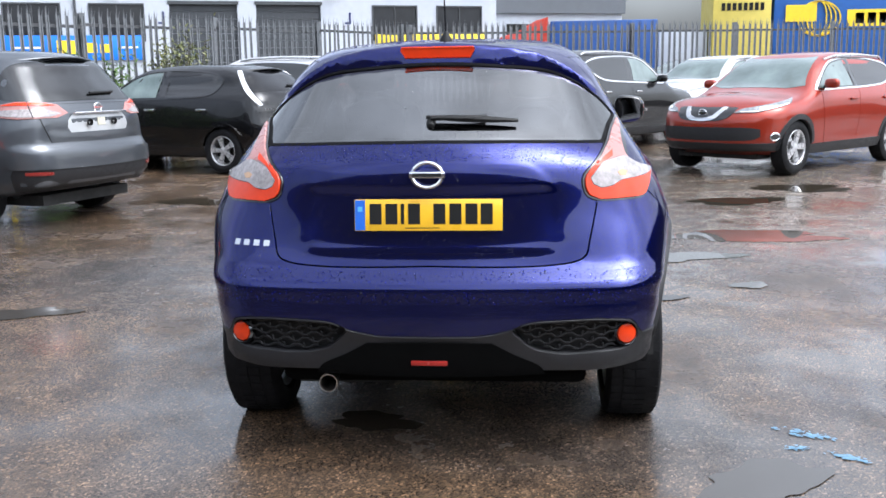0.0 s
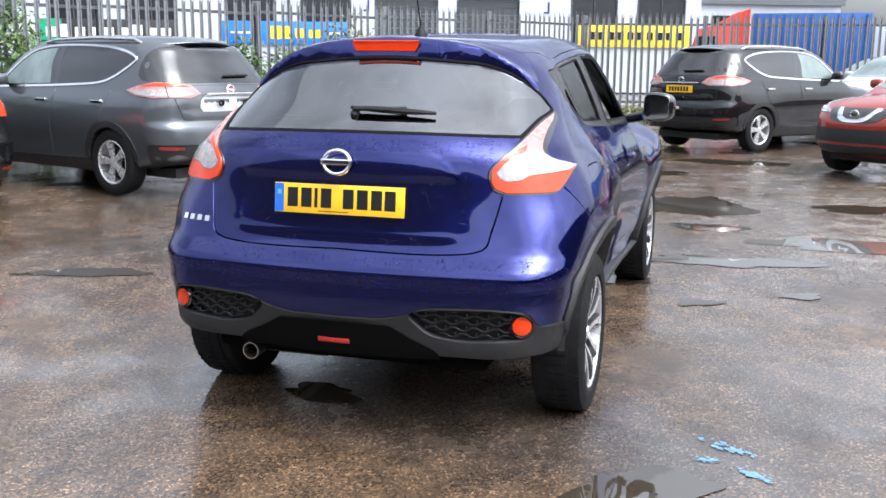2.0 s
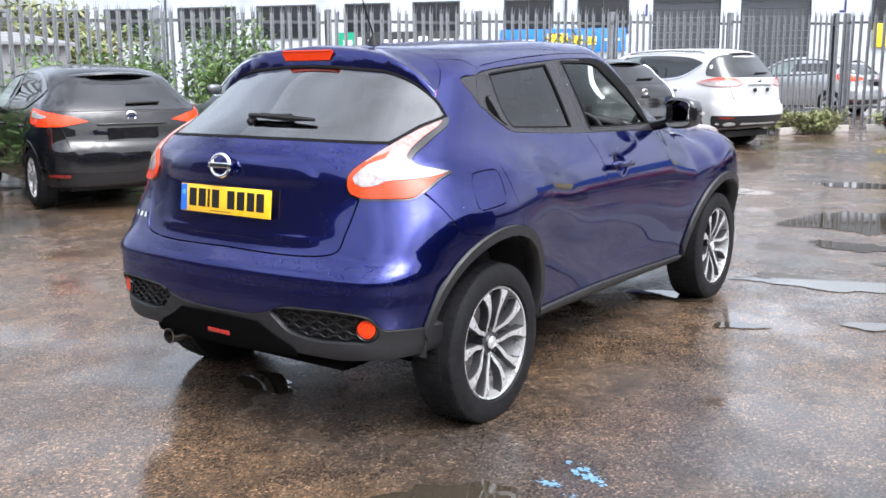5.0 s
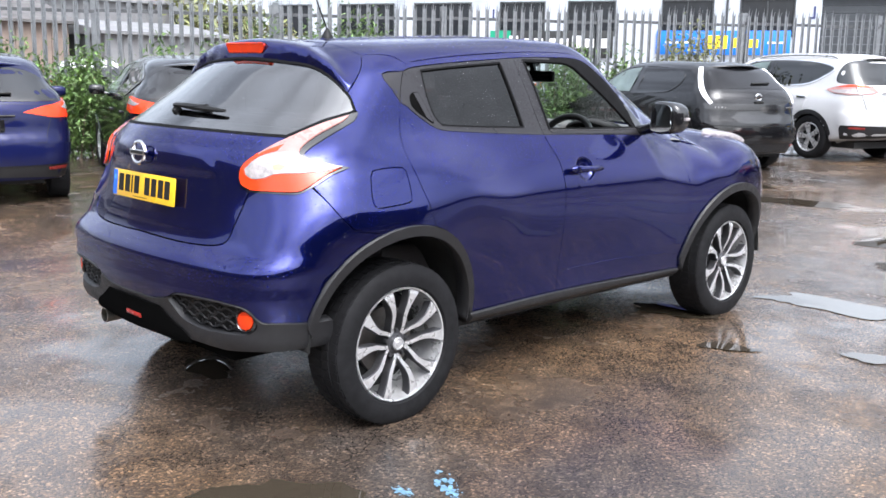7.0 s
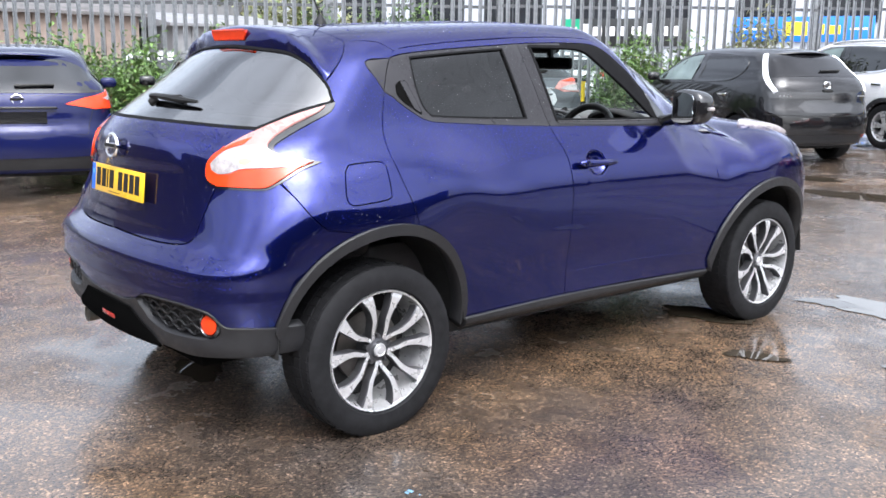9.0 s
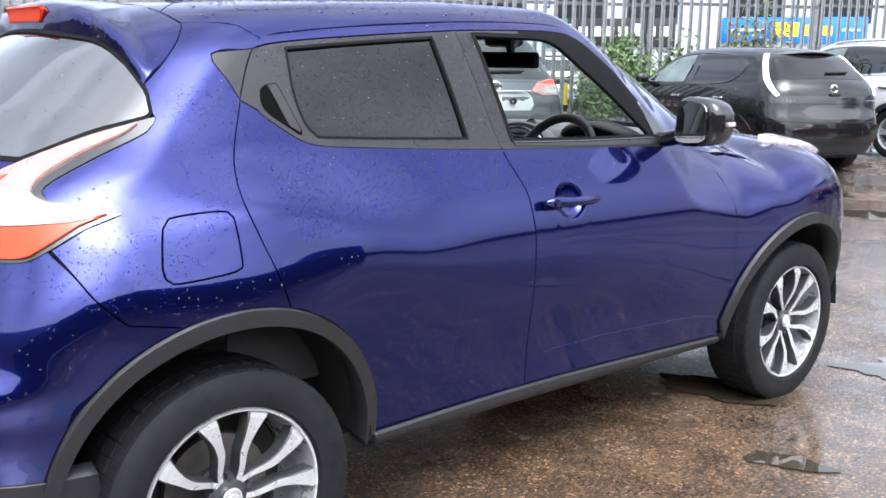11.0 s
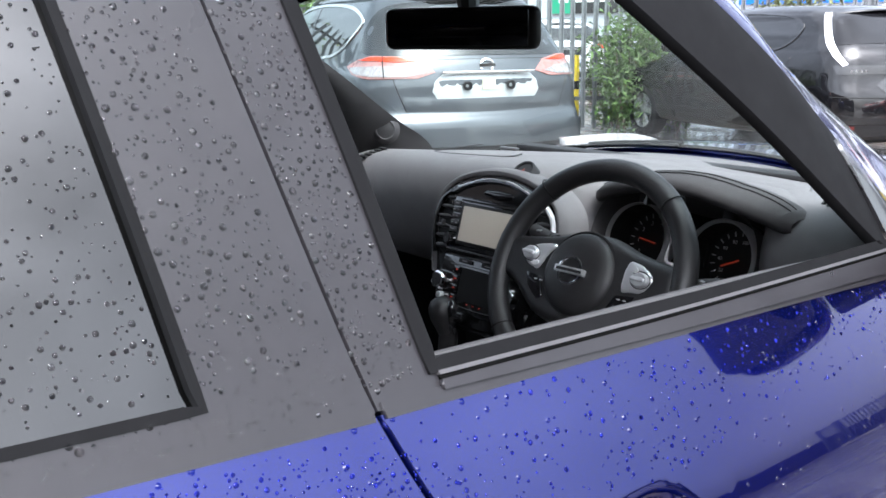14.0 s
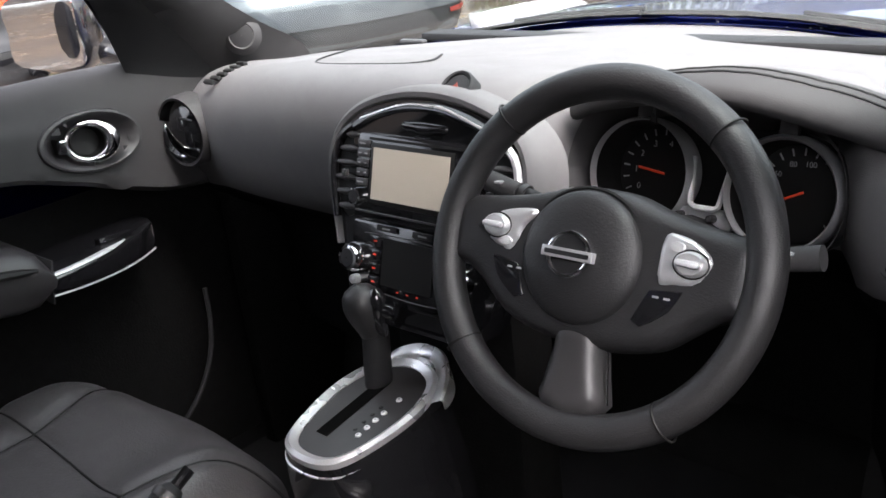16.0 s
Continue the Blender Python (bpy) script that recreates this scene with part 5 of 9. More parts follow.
SCREEN_LOW = [(.690, 3.00), (.60, 3.09), (.35, 3.16), (0, 3.19)]
BONNET_SIDE = [(.715, 2.88), (.705, 3.1), (.665, 3.35), (.60, 3.52), (.50, 3.70)]
for s in (1, -1):
    po = pillar_out if s > 0 else [(.583, 2.262), (.596, 2.325), (.604, 2.385), (.622, 2.440), (.655, 2.492), (.700, 2.545), (.722, 2.735)]
    o = outline(po, [po[-1], (.715, 2.88)], [(.715, 2.88), (.690, 3.00)], SCREEN_SIDE[::-1], [SCREEN_SIDE[0], po[0]])
    pillar_loop = o if s > 0 else pillar_loop
    skin(J, "windscreen_pillar", BLUE, "top", [o], car, h=.02, gap=.0012, side=s)
skin(J, "windscreen", CLEAR, "top", [mirror_loop(outline(SCREEN_TOP[::-1], SCREEN_SIDE, SCREEN_LOW)[:])], car, "clear windscreen speckled with rain", h=.05, gap=.002, proud=-.004, flange=0).visible_shadow = False
NOSE_TOP = [(.50, 3.70), (.3, 3.80), (0, 3.84)]
skin(J, "bonnet", BLUE, "top", [mirror_loop(outline(SCREEN_LOW[::-1], [(.690, 3.00), (.715, 2.88)], BONNET_SIDE, NOSE_TOP)[:-1])], car, "wet blue bonnet", h=.035)
skin(J, "scuttle", BLACK_TRIM, "top", [mirror_loop(outline([(0, 3.155), (.35, 3.125), (.60, 3.055), (.675, 2.975)], [(.675, 2.975), (.69, 3.0)], SCREEN_LOW)[:-1])], car, h=.04, gap=0, proud=.002, flange=0)
for s in (1, -1):
    wing_top = [(a[1], J.on("top", [a[0]], [a[1]])[0, 2]) for a in BONNET_SIDE]
    af = arc(*ARCH_F, 174, 24, 30)
    wl = outline([(2.845, .335), (2.885, .385), (2.858, .543), (2.815, .748), (2.800, .915), (2.770, .985), (2.735, 1.052)], [(2.735, 1.052), wing_top[0]], wing_top, [wing_top[-1], (3.86, .80), (3.88, .60), af[-1]], af[::-1], [af[0], (2.845, .335)])
    skin(J, "front_wing", BLUE, "side", [wl], car, h=.03, side=s, gap=.0012)
    hl = attach("head_lamp", None, car, "clear lamp on top of the front wing")
    skin(J, "lamp_cover", LAMP_CLEAR, "top", [ring((.60, 3.34), (.66, 3.40), (.70, 3.55), (.685, 3.68), (.60, 3.74), (.53, 3.66), (.55, 3.48))], hl, h=.03, gap=0, proud=.022, flange=.03, side=s)
skin(J, "front_bumper", BLUE, "nose", [mirror_loop(outline([(0, .88), (.30, .86), (.55, .80), (.64, .60)], [(.64, .60), (.64, .32)], [(.64, .32), (0, .25)]))], car, h=.05, gap=0)
part("underbody", boxm(-.60, .60, .52, 3.9, .23, .27), SHADE_BLACK, car)
# unseen tray, added to darken the ground below the bumper
part("added_rear_tray", boxm(-.56, .56, .14, .60, .27, .36), SHADE_BLACK, car, bevel=.03)
part("rear_axle", cylm((-.7, .735, .30), (.7, .735, .30), .05), DARK, car)
part("bulkhead", boxm(-.58, .58, 3.10, 3.13, .25, 1.03), DARK, car)
# exhaust and aerial
ex = attach("exhaust_pipe", None, car, "round steel exhaust tip")
part("tip", lathe([(.026, .16), (.033, .01), (.034, .0), (.030, .0), (.028, .14)], 28, "Y", Matrix.Translation((-.372, .06, .292))), STEEL_TIP, ex, smooth=True)
part("silencer", cylm((-.55, .42, .27), (-.2, .42, .27), .085, seg=20), DARK, ex, smooth=True)
az = J.on("top", [0], [1.02])[0, 2]
aer = attach("aerial", None, car, "short black roof aerial")
part("base", lathe([(.03, -.003), (.026, .012), (.012, .035), (.006, .045)], 16, "Z", Matrix.Translation((0, 1.02, az))), INK, aer, smooth=True)
part("rod", cylm((0, 1.02, az + .04), (0, .90, az + .30), .004, .0025, seg=8), INK, aer)

# door mirrors
def door_mirror(s):
    r = attach("door_mirror", None, car, "gloss black door mirror")
    my, mx, mz = (2.387, .938, 1.180) if s > 0 else (2.535, .945, 1.168)
    MQ = pose(mx, my, mz, 0, 0, -14) if s > 0 else pose(-.925, 2.512, 1.178, 0, 0, 31)
    bm = bmesh.new()
    bmesh.ops.create_uvsphere(bm, u_segments=28, v_segments=16, radius=1)
    for v in bm.verts:
        x, y, z = v.co
        e = .62
        x, y, z = [math.copysign(abs(c) ** e, c) for c in (x, y, z)]
        y = y * .085 if y > 0 else y * .035
        v.co = MQ @ Vector((s * x * .081, .038 + y + .02 * x, z * (.081 - .008 * x)))
    part("shell", bm, GLOSS_BLACK, r, smooth=True)
    gl2 = ring((-.066, -.064), (.058, -.058), (.067, .0), (.058, .058), (-.060, .064), (-.072, .0), step=.01)
    bm = extrude_poly([(s * p[0], p[1]) for p in gl2], .004, MQ @ pose(0, 0, 0, 90, 0, 0))
    part("mirror_glass", bm, MIRROR, r)
    part("arm", tube([(s * .735, my + .083, 1.105), (s * .80, my + .073, 1.115), (s * .86, my + .063, 1.13)], .026, 10, flat=1.1), GLOSS_BLACK, r, smooth=True)
    part("repeater", boxm(s * 1.045 - .008, s * 1.045 + .008, my + .043, my + .083, 1.17, 1.185), LAMP_CLEAR, r, bevel=.003)
    if s > 0:
        skin(J, "sail_panel", GLOSS_BLACK, "side", [outline([(2.43, 1.125), (2.60, 1.085)], [(2.60, 1.085), (2.50, 1.15), (2.40, 1.24)], [(2.40, 1.24), (2.43, 1.125)])], r, h=.03, gap=0, proud=.006, flange=.01, side=s)


door_mirror(1)
door_mirror(-1)


# wheels
def make_wheel():
    w = thing("wheel", "", "")
    R, W = .330, .215
    prof = [(.234, -.085), (.244, -.104), (.275, -.1085), (.306, -.104), (.326, -.092), (R, -.07), (R + .001, 0), (R, .07), (.326, .092), (.306, .104), (.275, .1085), (.244, .104), (.234, .085)]
    part("tyre", lathe(prof, 72, "X"), RUBBER, w, "black wet tyre", smooth=True)
    bm = bmesh.new()
    for k in range(54):
        a = 2 * math.pi * k / 54
        m = pose(0, 0, 0, math.degrees(a), 0, 0)
        for x0, x1, tw in ((-.088, -.052, 8), (-.044, -.004, -5), (.004, .044, 5), (.052, .088, -8)):
            box(bm, x0, x1, -.0155, .0155, R - .004, R + .0045 - (.004 if abs(x0 + x1) > .13 else 0), m=m @ pose((x0 + x1) / 2, 0, 0, 0, 0, tw) @ pose(-(x0 + x1) / 2, 0, 0))
    part("tread", bm, RUBBER, w)["kind"] = "stuff"
    part("rim", lathe([(.237, .090), (.2325, .0975), (.2275, .0955), (.219, .06), (.208, -.06), (.230, -.09)], 72, "X"), ALLOY, w, "bright rim lip", smooth=True)
    part("brake_disc", lathe([(.001, -.01), (.14, -.01), (.14, -.03), (.001, -.03)], 40, "X"), plain("brake_disc_steel", (.2, .19, .18), .4, .9, .15, 30), w)
    part("barrel_back", lathe([(.001, -.05), (.20, -.05)], 40, "X"), DARK, w)
    spoke = bmesh.new()
    n = 12
    rows = []
    for i in range(n + 1):
        t = i / n
        r = .045 + .181 * t
        ang = radians(6 + 16.5 * math.sin(min(1, t / .50) * math.pi * .5) ** 1.2 - 4.8 * max(0, (t - .3) / .7) ** 1.6)
        half_w = .0085 + .0075 * t + .014 * (max(0, t - .6) / .4) ** 1.3
        x = .062 + .032 * math.sin(t * math.pi * .55) - (.004 if t > .95 else 0)
        c = Vector((0, math.sin(ang) * r, math.cos(ang) * r))
        tn = Vector((0, math.cos(ang), -math.sin(ang)))
        rows.append([c - tn * half_w + Vector((x - .042, 0, 0)), c - tn * half_w + Vector((x - .004, 0, 0)), c - tn * half_w * .82 + Vector((x, 0, 0)), c + tn * half_w * .82 + Vector((x, 0, 0)), c + tn * half_w + Vector((x - .004, 0, 0)), c + tn * half_w + Vector((x - .042, 0, 0))])
    vs = [[spoke.verts.new(p) for p in r] for r in rows]
    for a, b in zip(vs, vs[1:]):
        for k in range(5):
            f = spoke.faces.new((a[k], a[k + 1], b[k + 1], b[k]))
            f.material_index = 0 if k == 2 else 1
    bmesh.ops.recalc_face_normals(spoke, faces=spoke.faces)
    me = bpy.data.meshes.new("spoke")
    spoke.to_mesh(me)
    me2 = bpy.data.meshes.new("spoke")
    for v in spoke.verts:
        v.co.y = -v.co.y
    bmesh.ops.reverse_faces(spoke, faces=spoke.faces)
    spoke.to_mesh(me2)
    spoke.free()
    for q in (me, me2):
        q.materials.append(ALLOY)
        q.materials.append(ALLOY_DARK)
    for k in range(5):
        for q in (me, me2):
            attach("spoke", q, w, at=pose(0, 0, 0, 72 * k, 0, 0))
    part("hub", lathe([(.001, .074), (.030, .073), (.034, .064), (.050, .058), (.056, .040), (.060, 0)], 40, "X"), ALLOY_DARK, w, smooth=True)
    part("centre_cap", lathe([(.001, .079), (.012, .0788), (.0135, .0770), (.019, .0770), (.0205, .0795), (.025, .0785), (.028, .070)], 28, "X"), ALLOY, w, smooth=True)
    for k in range(5):
        a = radians(72 * k + 36)
        part("wheel_nut", cylm((.045, math.sin(a) * .054, math.cos(a) * .054), (.066, math.sin(a) * .054, math.cos(a) * .054), .0088, seg=6), ALLOY_DARK, w)
    return w


wheel = make_wheel()
wheel.parent = car
wheel["label"] = "alloy wheel with five pairs of machined spokes"
wheel.matrix_basis = pose(.768, *HUB_R, 36)


def wheel_copy(src, m, parent):
    c = copy_thing(src, m)
    c.parent = parent
    return c


wheel_copy(wheel, pose(.752, *HUB_F, 12, 0, 0), car)
wheel_copy(wheel, pose(-.772, *HUB_R, 50, 0, 180), car)
wheel_copy(wheel, pose(-.752, *HUB_F, 5, 0, 180), car)

# ---- inside the blue car ----
SOFT = plain("soft_grey_dashboard", (.116, .113, .115), .60, 0, .08, 18, .3, bscale=700, spec=.24)
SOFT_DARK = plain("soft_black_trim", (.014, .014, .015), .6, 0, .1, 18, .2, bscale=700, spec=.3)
PILLAR_SOFT = plain("grey_pillar_moulding", (.040, .039, .040), .6, 0, .08, 18, .15, bscale=900, spec=.3)
FOOTWELL_BLACK = plain("footwell_black", (.006, .006, .006), .95, 0, .25, 60, .4, spec=.05)
LEATHER = plain("black_leather", (.060, .057, .059), .36, 0, .12, 25, .35, bscale=260)
WHEEL_LEATHER = plain("steering_leather", (.0145, .0142, .0150), .42, 0, .1, 40, .3, bscale=500)
SATIN = plain("satin_silver_trim", (.66, .66, .67), .32, .35, .05, 40)
SCREEN = plain("pale_screen", (.55, .50, .41), .18, 0, .05, 6, coat=.6)
DIAL = plain("black_dial", (.006, .006, .006), .6, 0, .1, 20, spec=.2)
WHITE_MARK = plain("white_dial_marks", (.30, .30, .30), .5)
needle = Mat("lit_red_needle").set(Base_Color=(.42, .04, .015, 1), Emission_Color=(1, .08, .02, 1), Emission_Strength=.02, Roughness=.4).m
RING_GREY = plain("satin_dial_ring", (.40, .40, .41), .32, .6, .05, 40)
SPOKE_GREY = plain("grey_spoke_plastic", (.030, .029, .030), .38, 0, .06, 20)
CLOTH = plain("grey_headlining", (.20, .20, .20), .9, 0, .08, 40, .3)


def loft(rows, mat, name, parent, label="", smooth=True, closed=False):
    bm = bmesh.new()
    vs = [[bm.verts.new(p) for p in r] for r in rows]
    for a, b in zip(vs, vs[1:]):
        for i in range(len(a) - (0 if closed else 1)):
            j = (i + 1) % len(a)
            bm.faces.new((a[i], a[j], b[j], b[i]))
    bmesh.ops.recalc_face_normals(bm, faces=bm.faces)
    return part(name, bm, mat, parent, label, smooth=smooth)


face_y = curve((-.8, 2.66), (-.6, 2.585), (-.35, 2.545), (-.17, 2.530), (-.1, 2.524), (.11, 2.528), (.175, 2.66), (.24, 2.70), (.425, 2.70), (.44, 2.69), (.475, 2.615), (.52, 2.588), (.60, 2.588), (.8, 2.66), soft=.016)
top_z = curve((-.8, 1.075), (-.6, 1.098), (-.3, 1.120), (0, 1.130), (.2, 1.120), (.35, 1.115), (.55, 1.105), (.8, 1.08), soft=.05)


def dashboard():
    rows = []
    for i in range(61):
        x = -.72 + 1.44 * i / 60
        f, t = float(face_y(x)), float(top_z(x))
        yr = float(np.interp(abs(x), [0, .35, .60, .69], [3.165, 3.135, 3.065, 2.975]))
        zr = float(J.on("top", [abs(x)], [yr])[0, 2]) - .014
        prof = [(yr, zr), ((yr + 2.92) / 2, (zr + t - .022) / 2), (2.92, t - .022), (2.80, t - .012), (f + .14, t - .002), (f + .08, t), (f + .035, t - .012), (f + .008, t - .045), (f, t - .09), (f + .006, t - .14), (f + .03, t - .19), (f + .075, t - .235), (f + .13, t - .27), (f + .17, t - .33), (f + .18, .58)]
        k = max(0, (abs(x) - .62) / .1)
        rows.append([(x, y, z - .03 * k) for y, z in spline(prof, .02)])

    def stretch(r, m):
        r = np.array(r)
        s = np.append(0, np.cumsum(np.linalg.norm(np.diff(r, axis=0), axis=1)))
        q = np.linspace(0, s[-1], m)
        return [tuple(float(np.interp(v, s, r[:, k])) for k in range(3)) for v in q]

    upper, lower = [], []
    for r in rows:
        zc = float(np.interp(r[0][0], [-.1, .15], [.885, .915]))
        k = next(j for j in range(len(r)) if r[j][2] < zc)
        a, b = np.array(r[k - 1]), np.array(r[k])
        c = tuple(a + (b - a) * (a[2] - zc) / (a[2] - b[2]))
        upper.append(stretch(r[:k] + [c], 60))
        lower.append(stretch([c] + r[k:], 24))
    # below zc the dashboard is near-black
    loft(lower, FOOTWELL_BLACK, "lower_dash", car, "near-black lower part of the dashboard")
    return loft(upper, SOFT, "dashboard", car, "soft grey moulded dashboard")


def pillow(name, loop, m, mat, parent, label="", h=.02, w=.012, depth=.02, step=.006, crown=0.0):
    """A padded outline with rounded edges, lying in the plane of m."""
    loop = np.asarray(loop, float)
    if area(loop) < 0:
        loop = loop[::-1]
    V, F = fill([loop], step)
    a, b = loop, np.roll(loop, -1, 0)
    ab = b - a
    k = np.clip(((V[:, None] - a[None]) * ab[None]).sum(2) / ((ab ** 2).sum(1) + 1e-12), 0, 1)
    d = np.sqrt(((V[:, None] - (a[None] + k[..., None] * ab[None])) ** 2).sum(2)).min(1)
    t = np.clip(d / w, 0, 1)
    z = h * np.sqrt(np.clip(1 - (1 - t) ** 2, 0, 1)) + crown * np.clip(d / d.max(), 0, 1) ** .7
    tri = (V[F[:, 1]] - V[F[:, 0]])[:, 0] * (V[F[:, 2]] - V[F[:, 0]])[:, 1] - (V[F[:, 1]] - V[F[:, 0]])[:, 1] * (V[F[:, 2]] - V[F[:, 0]])[:, 0]
    F[tri < 0] = F[tri < 0][:, ::-1]
    n = len(V)
    ring0 = [int(np.argmin(((V - p) ** 2).sum(1))) for p in loop]
    pts = [m @ Vector((x, y, q)) for (x, y), q in zip(V, z)] + [m @ Vector((p[0], p[1], -depth)) for p in loop]
    faces = [tuple(f) for f in F]
    for i in range(len(loop)):
        j = (i + 1) % len(loop)
        if ring0[i] != ring0[j]:
            faces.append((ring0[i], n + i, n + j, ring0[j]))
    return attach(name, make_mesh(name, pts, faces, mat, True), parent, label)


dashboard()
part("demister_strip", boxm(-.45, .45, 3.00, 3.05, 1.084, 1.098), SOFT_DARK, car, bevel=.004)
# airbag seam on the passenger side
sm = [(-.42, 2.86), (-.397, 2.79), (-.371, 2.69), (-.335, 2.645), (-.28, 2.632), (-.20, 2.628), (-.13, 2.632), (-.105, 2.655), (-.125, 2.70)]
part("airbag_seam", tube([(x, y, float(top_z(x)) + .0002 - .06 * max(0, y - 2.66) * .2) for x, y in spline(sm, .015)], .0016, 5), SOFT_DARK, car)
part("sun_sensor", boxm(-.455, -.395, 2.945, 2.960, 1.088, 1.0960), SPOKE_GREY, car, bevel=.004)

# centre stack
stack = attach("centre_stack", None, car, "gloss black arched centre stack")
SQ = Matrix.Translation((.012, 2.483, .966)) @ pose(0, 0, 0, 90 - 16, 0, 0)
arch_o = [(-.104, -.132), (-.120, -.10), (-.134, -.045), (-.152, .03), (-.155, .070), (-.142, .104), (-.108, .130), (-.055, .146), (0, .151), (.055, .146), (.108, .130), (.142, .104), (.155, .070), (.152, .03), (.134, -.045), (.120, -.10), (.104, -.132)]
lp = outline(arch_o, [arch_o[-1], arch_o[0]], step=.012)
part("frame", extrude_poly([tuple(p) for p in lp], .05, SQ @ Matrix.Translation((0, 0, -.045))), GLOSS_BLACK, stack, bevel=.006)


def band(o, i, z0, z1, m):
    bm = bmesh.new()
    n = len(o)
    rows = [[bm.verts.new(m @ Vector((*p, z))) for p in q] for q, z in ((o, z0), (o, z1 - .004), ((o * .65 + i * .35), z1), (i, z1 - .006), (i, z0))]
    for a, b in zip(rows, rows[1:]):
        for k in range(n):
            bm.faces.new((a[k], a[(k + 1) % n], b[(k + 1) % n], b[k]))
    bmesh.ops.recalc_face_normals(bm, faces=bm.faces)
    return bm


rows = []
for a in spline([(*p, 0) for p in arch_o[2:-2]], .012):
    p = Vector((a[0], a[1], 0))
    d = Vector((a[0], (a[1] - .02) * 1.0, 0)).normalized()
    w = .017 * min(1, max(.25, (a[1] + .06) / .10))
    rows.append([SQ @ (p + d * k * w + Vector((0, 0, z))) for k, z in ((-.1, -.01), (-.05, .006), (.15, .011), (.5, .012), (.85, .007), (1.05, -.006), (1.3, -.05))])
loft(rows, SOFT, "surround", stack, "soft grey arched surround")
part("top_lip", tube([SQ @ Vector((x, y, .010)) for x, y in spline([(-.118, .110), (-.085, .126), (-.04, .138), (0, .141), (.04, .138), (.085, .126), (.118, .110)], .01)], .0065, 8), GLOSS_BLACK, stack, smooth=True)
part("lip_line", tube([SQ @ Vector((x, y, .0155)) for x, y in spline([(-.105, .120), (-.04, .140), (0, .143), (.04, .140), (.105, .120)], .01)], .0022, 6), BRIGHT, stack, smooth=True)
pillow("lid_grip", ring((-.040, .122), (0, .127), (.040, .122), (.034, .110), (0, .106), (-.034, .110), step=.006), SQ @ Matrix.Translation((0, 0, .006)), GLOSS_BLACK, stack, "", .008, .008, .004)
head = attach("head_unit", None, car, "touch screen radio unit")
part("bezel", boxm(-.104, .088, -.004, .103, .004, .018, m=SQ), GLOSS_BLACK, head, bevel=.004)
part("screen_frame", boxm(-.078, .062, .015, .092, .0182, .0196, m=SQ), INK, head, bevel=.001)
part("screen", boxm(-.072, .056, .0215, .0865, .0197, .0206, m=SQ), SCREEN, head, "pale unlit screen")
part("disc_slot", boxm(-.082, .075, .0955, .0985, .0184, .0196, m=SQ), INK, head)
part("lower_edge", boxm(-.100, .085, .003, .0055, .0182, .0200, m=SQ), SPOKE_GREY, head, bevel=.0008)
for i in range(5):
    part("button", boxm(-.1015, -.0805, .0845 - i * .0122, .0945 - i * .0122, .018, .0205, m=SQ), SPOKE_GREY, head, bevel=.001)
    for q in ((-.0955,) if i in (0, 4) else (-.0965, -.0855)):
        part("button_mark", boxm(q - .0022, q + .0022 + (.006 if i in (0, 4) else 0), .0887 - i * .0122, .0903 - i * .0122, .0206, .0209, m=SQ), WHITE_MARK, head)
part("volume_knob", lathe([(.001, .0262), (.0080, .026), (.0094, .024), (.0100, .018)], 24, "Z", SQ @ Matrix.Translation((-.0985, .0215, 0))), SOFT_DARK, head, smooth=True)
part("knob_ring", lathe([(.0088, .0262), (.0106, .0250), (.0112, .018)], 24, "Z", SQ @ Matrix.Translation((-.0985, .0215, 0))), CHROME, head, smooth=True)
for s in (-1, 1):
    v = attach("air_vent", None, car)
    wl2 = ring((s * .108, .112), (s * .135, .096), (s * .147, .070), (s * .146, .035), (s * .134, -.002), (s * .112, -.004), (s * .107, .05), step=.008)
    part("vent_box", extrude_poly([tuple(p) for p in (wl2 if area(wl2) > 0 else wl2[::-1])], .003, SQ @ Matrix.Translation((0, 0, .004))), INK, v)
    for i in range(6):
        yv = .006 + i * .0185
        xo = float(np.interp(yv, [0, .04, .075, .1], [.134, .146, .145, .132]))
        pillow("vane", ring((s * .106, yv), (s * (.106 + xo) / 2, yv + .0045), (s * xo, yv + .002), (s * xo, yv - .002), (s * (.106 + xo) / 2, yv - .0045), step=.004), SQ @ Matrix.Translation((0, 0, .014 - .0006 * i)), SPOKE_GREY, v, "", .004, .004, .003, .003)
    part("vent_tab", boxm(s * .120 - .004, s * .120 + .004, .044, .054, .018, .025, m=SQ), SPOKE_GREY, v, bevel=.002)
    part("edge_trim", tube([SQ @ Vector((s * x, y, .012)) for x, y in spline([(.120, .112), (.142, .095), (.152, .068), (.150, .035), (.138, -.010)], .012)], .005, 8), SATIN if s > 0 else GLOSS_BLACK, v, smooth=True)
clim = attach("climate_panel", None, car, "black climate panel with red lamps")
part("face", boxm(-.110, .098, -.110, -.008, .003, .012, m=SQ), GLOSS_BLACK, clim, bevel=.006)
part("display", boxm(-.050, .036, -.086, -.026, .0122, .014, m=SQ), DIAL, clim)
part("panel_line", tube([SQ @ Vector((x, y, .0128)) for x, y in spline([(-.085, -.0235), (-.03, -.0215), (.03, -.0225), (.07, -.026)], .012)], .0007, 4), SPOKE_GREY, clim)
part("panel_line", tube([SQ @ Vector((x, y, .0128)) for x, y in spline([(-.075, -.094), (-.02, -.098), (.03, -.098), (.07, -.094)], .012)], .0007, 4), SPOKE_GREY, clim)
glow = Mat("red_button_lamp").set(Base_Color=(.4, .02, .01, 1), Emission_Color=(1, .08, .02, 1), Emission_Strength=.035).m
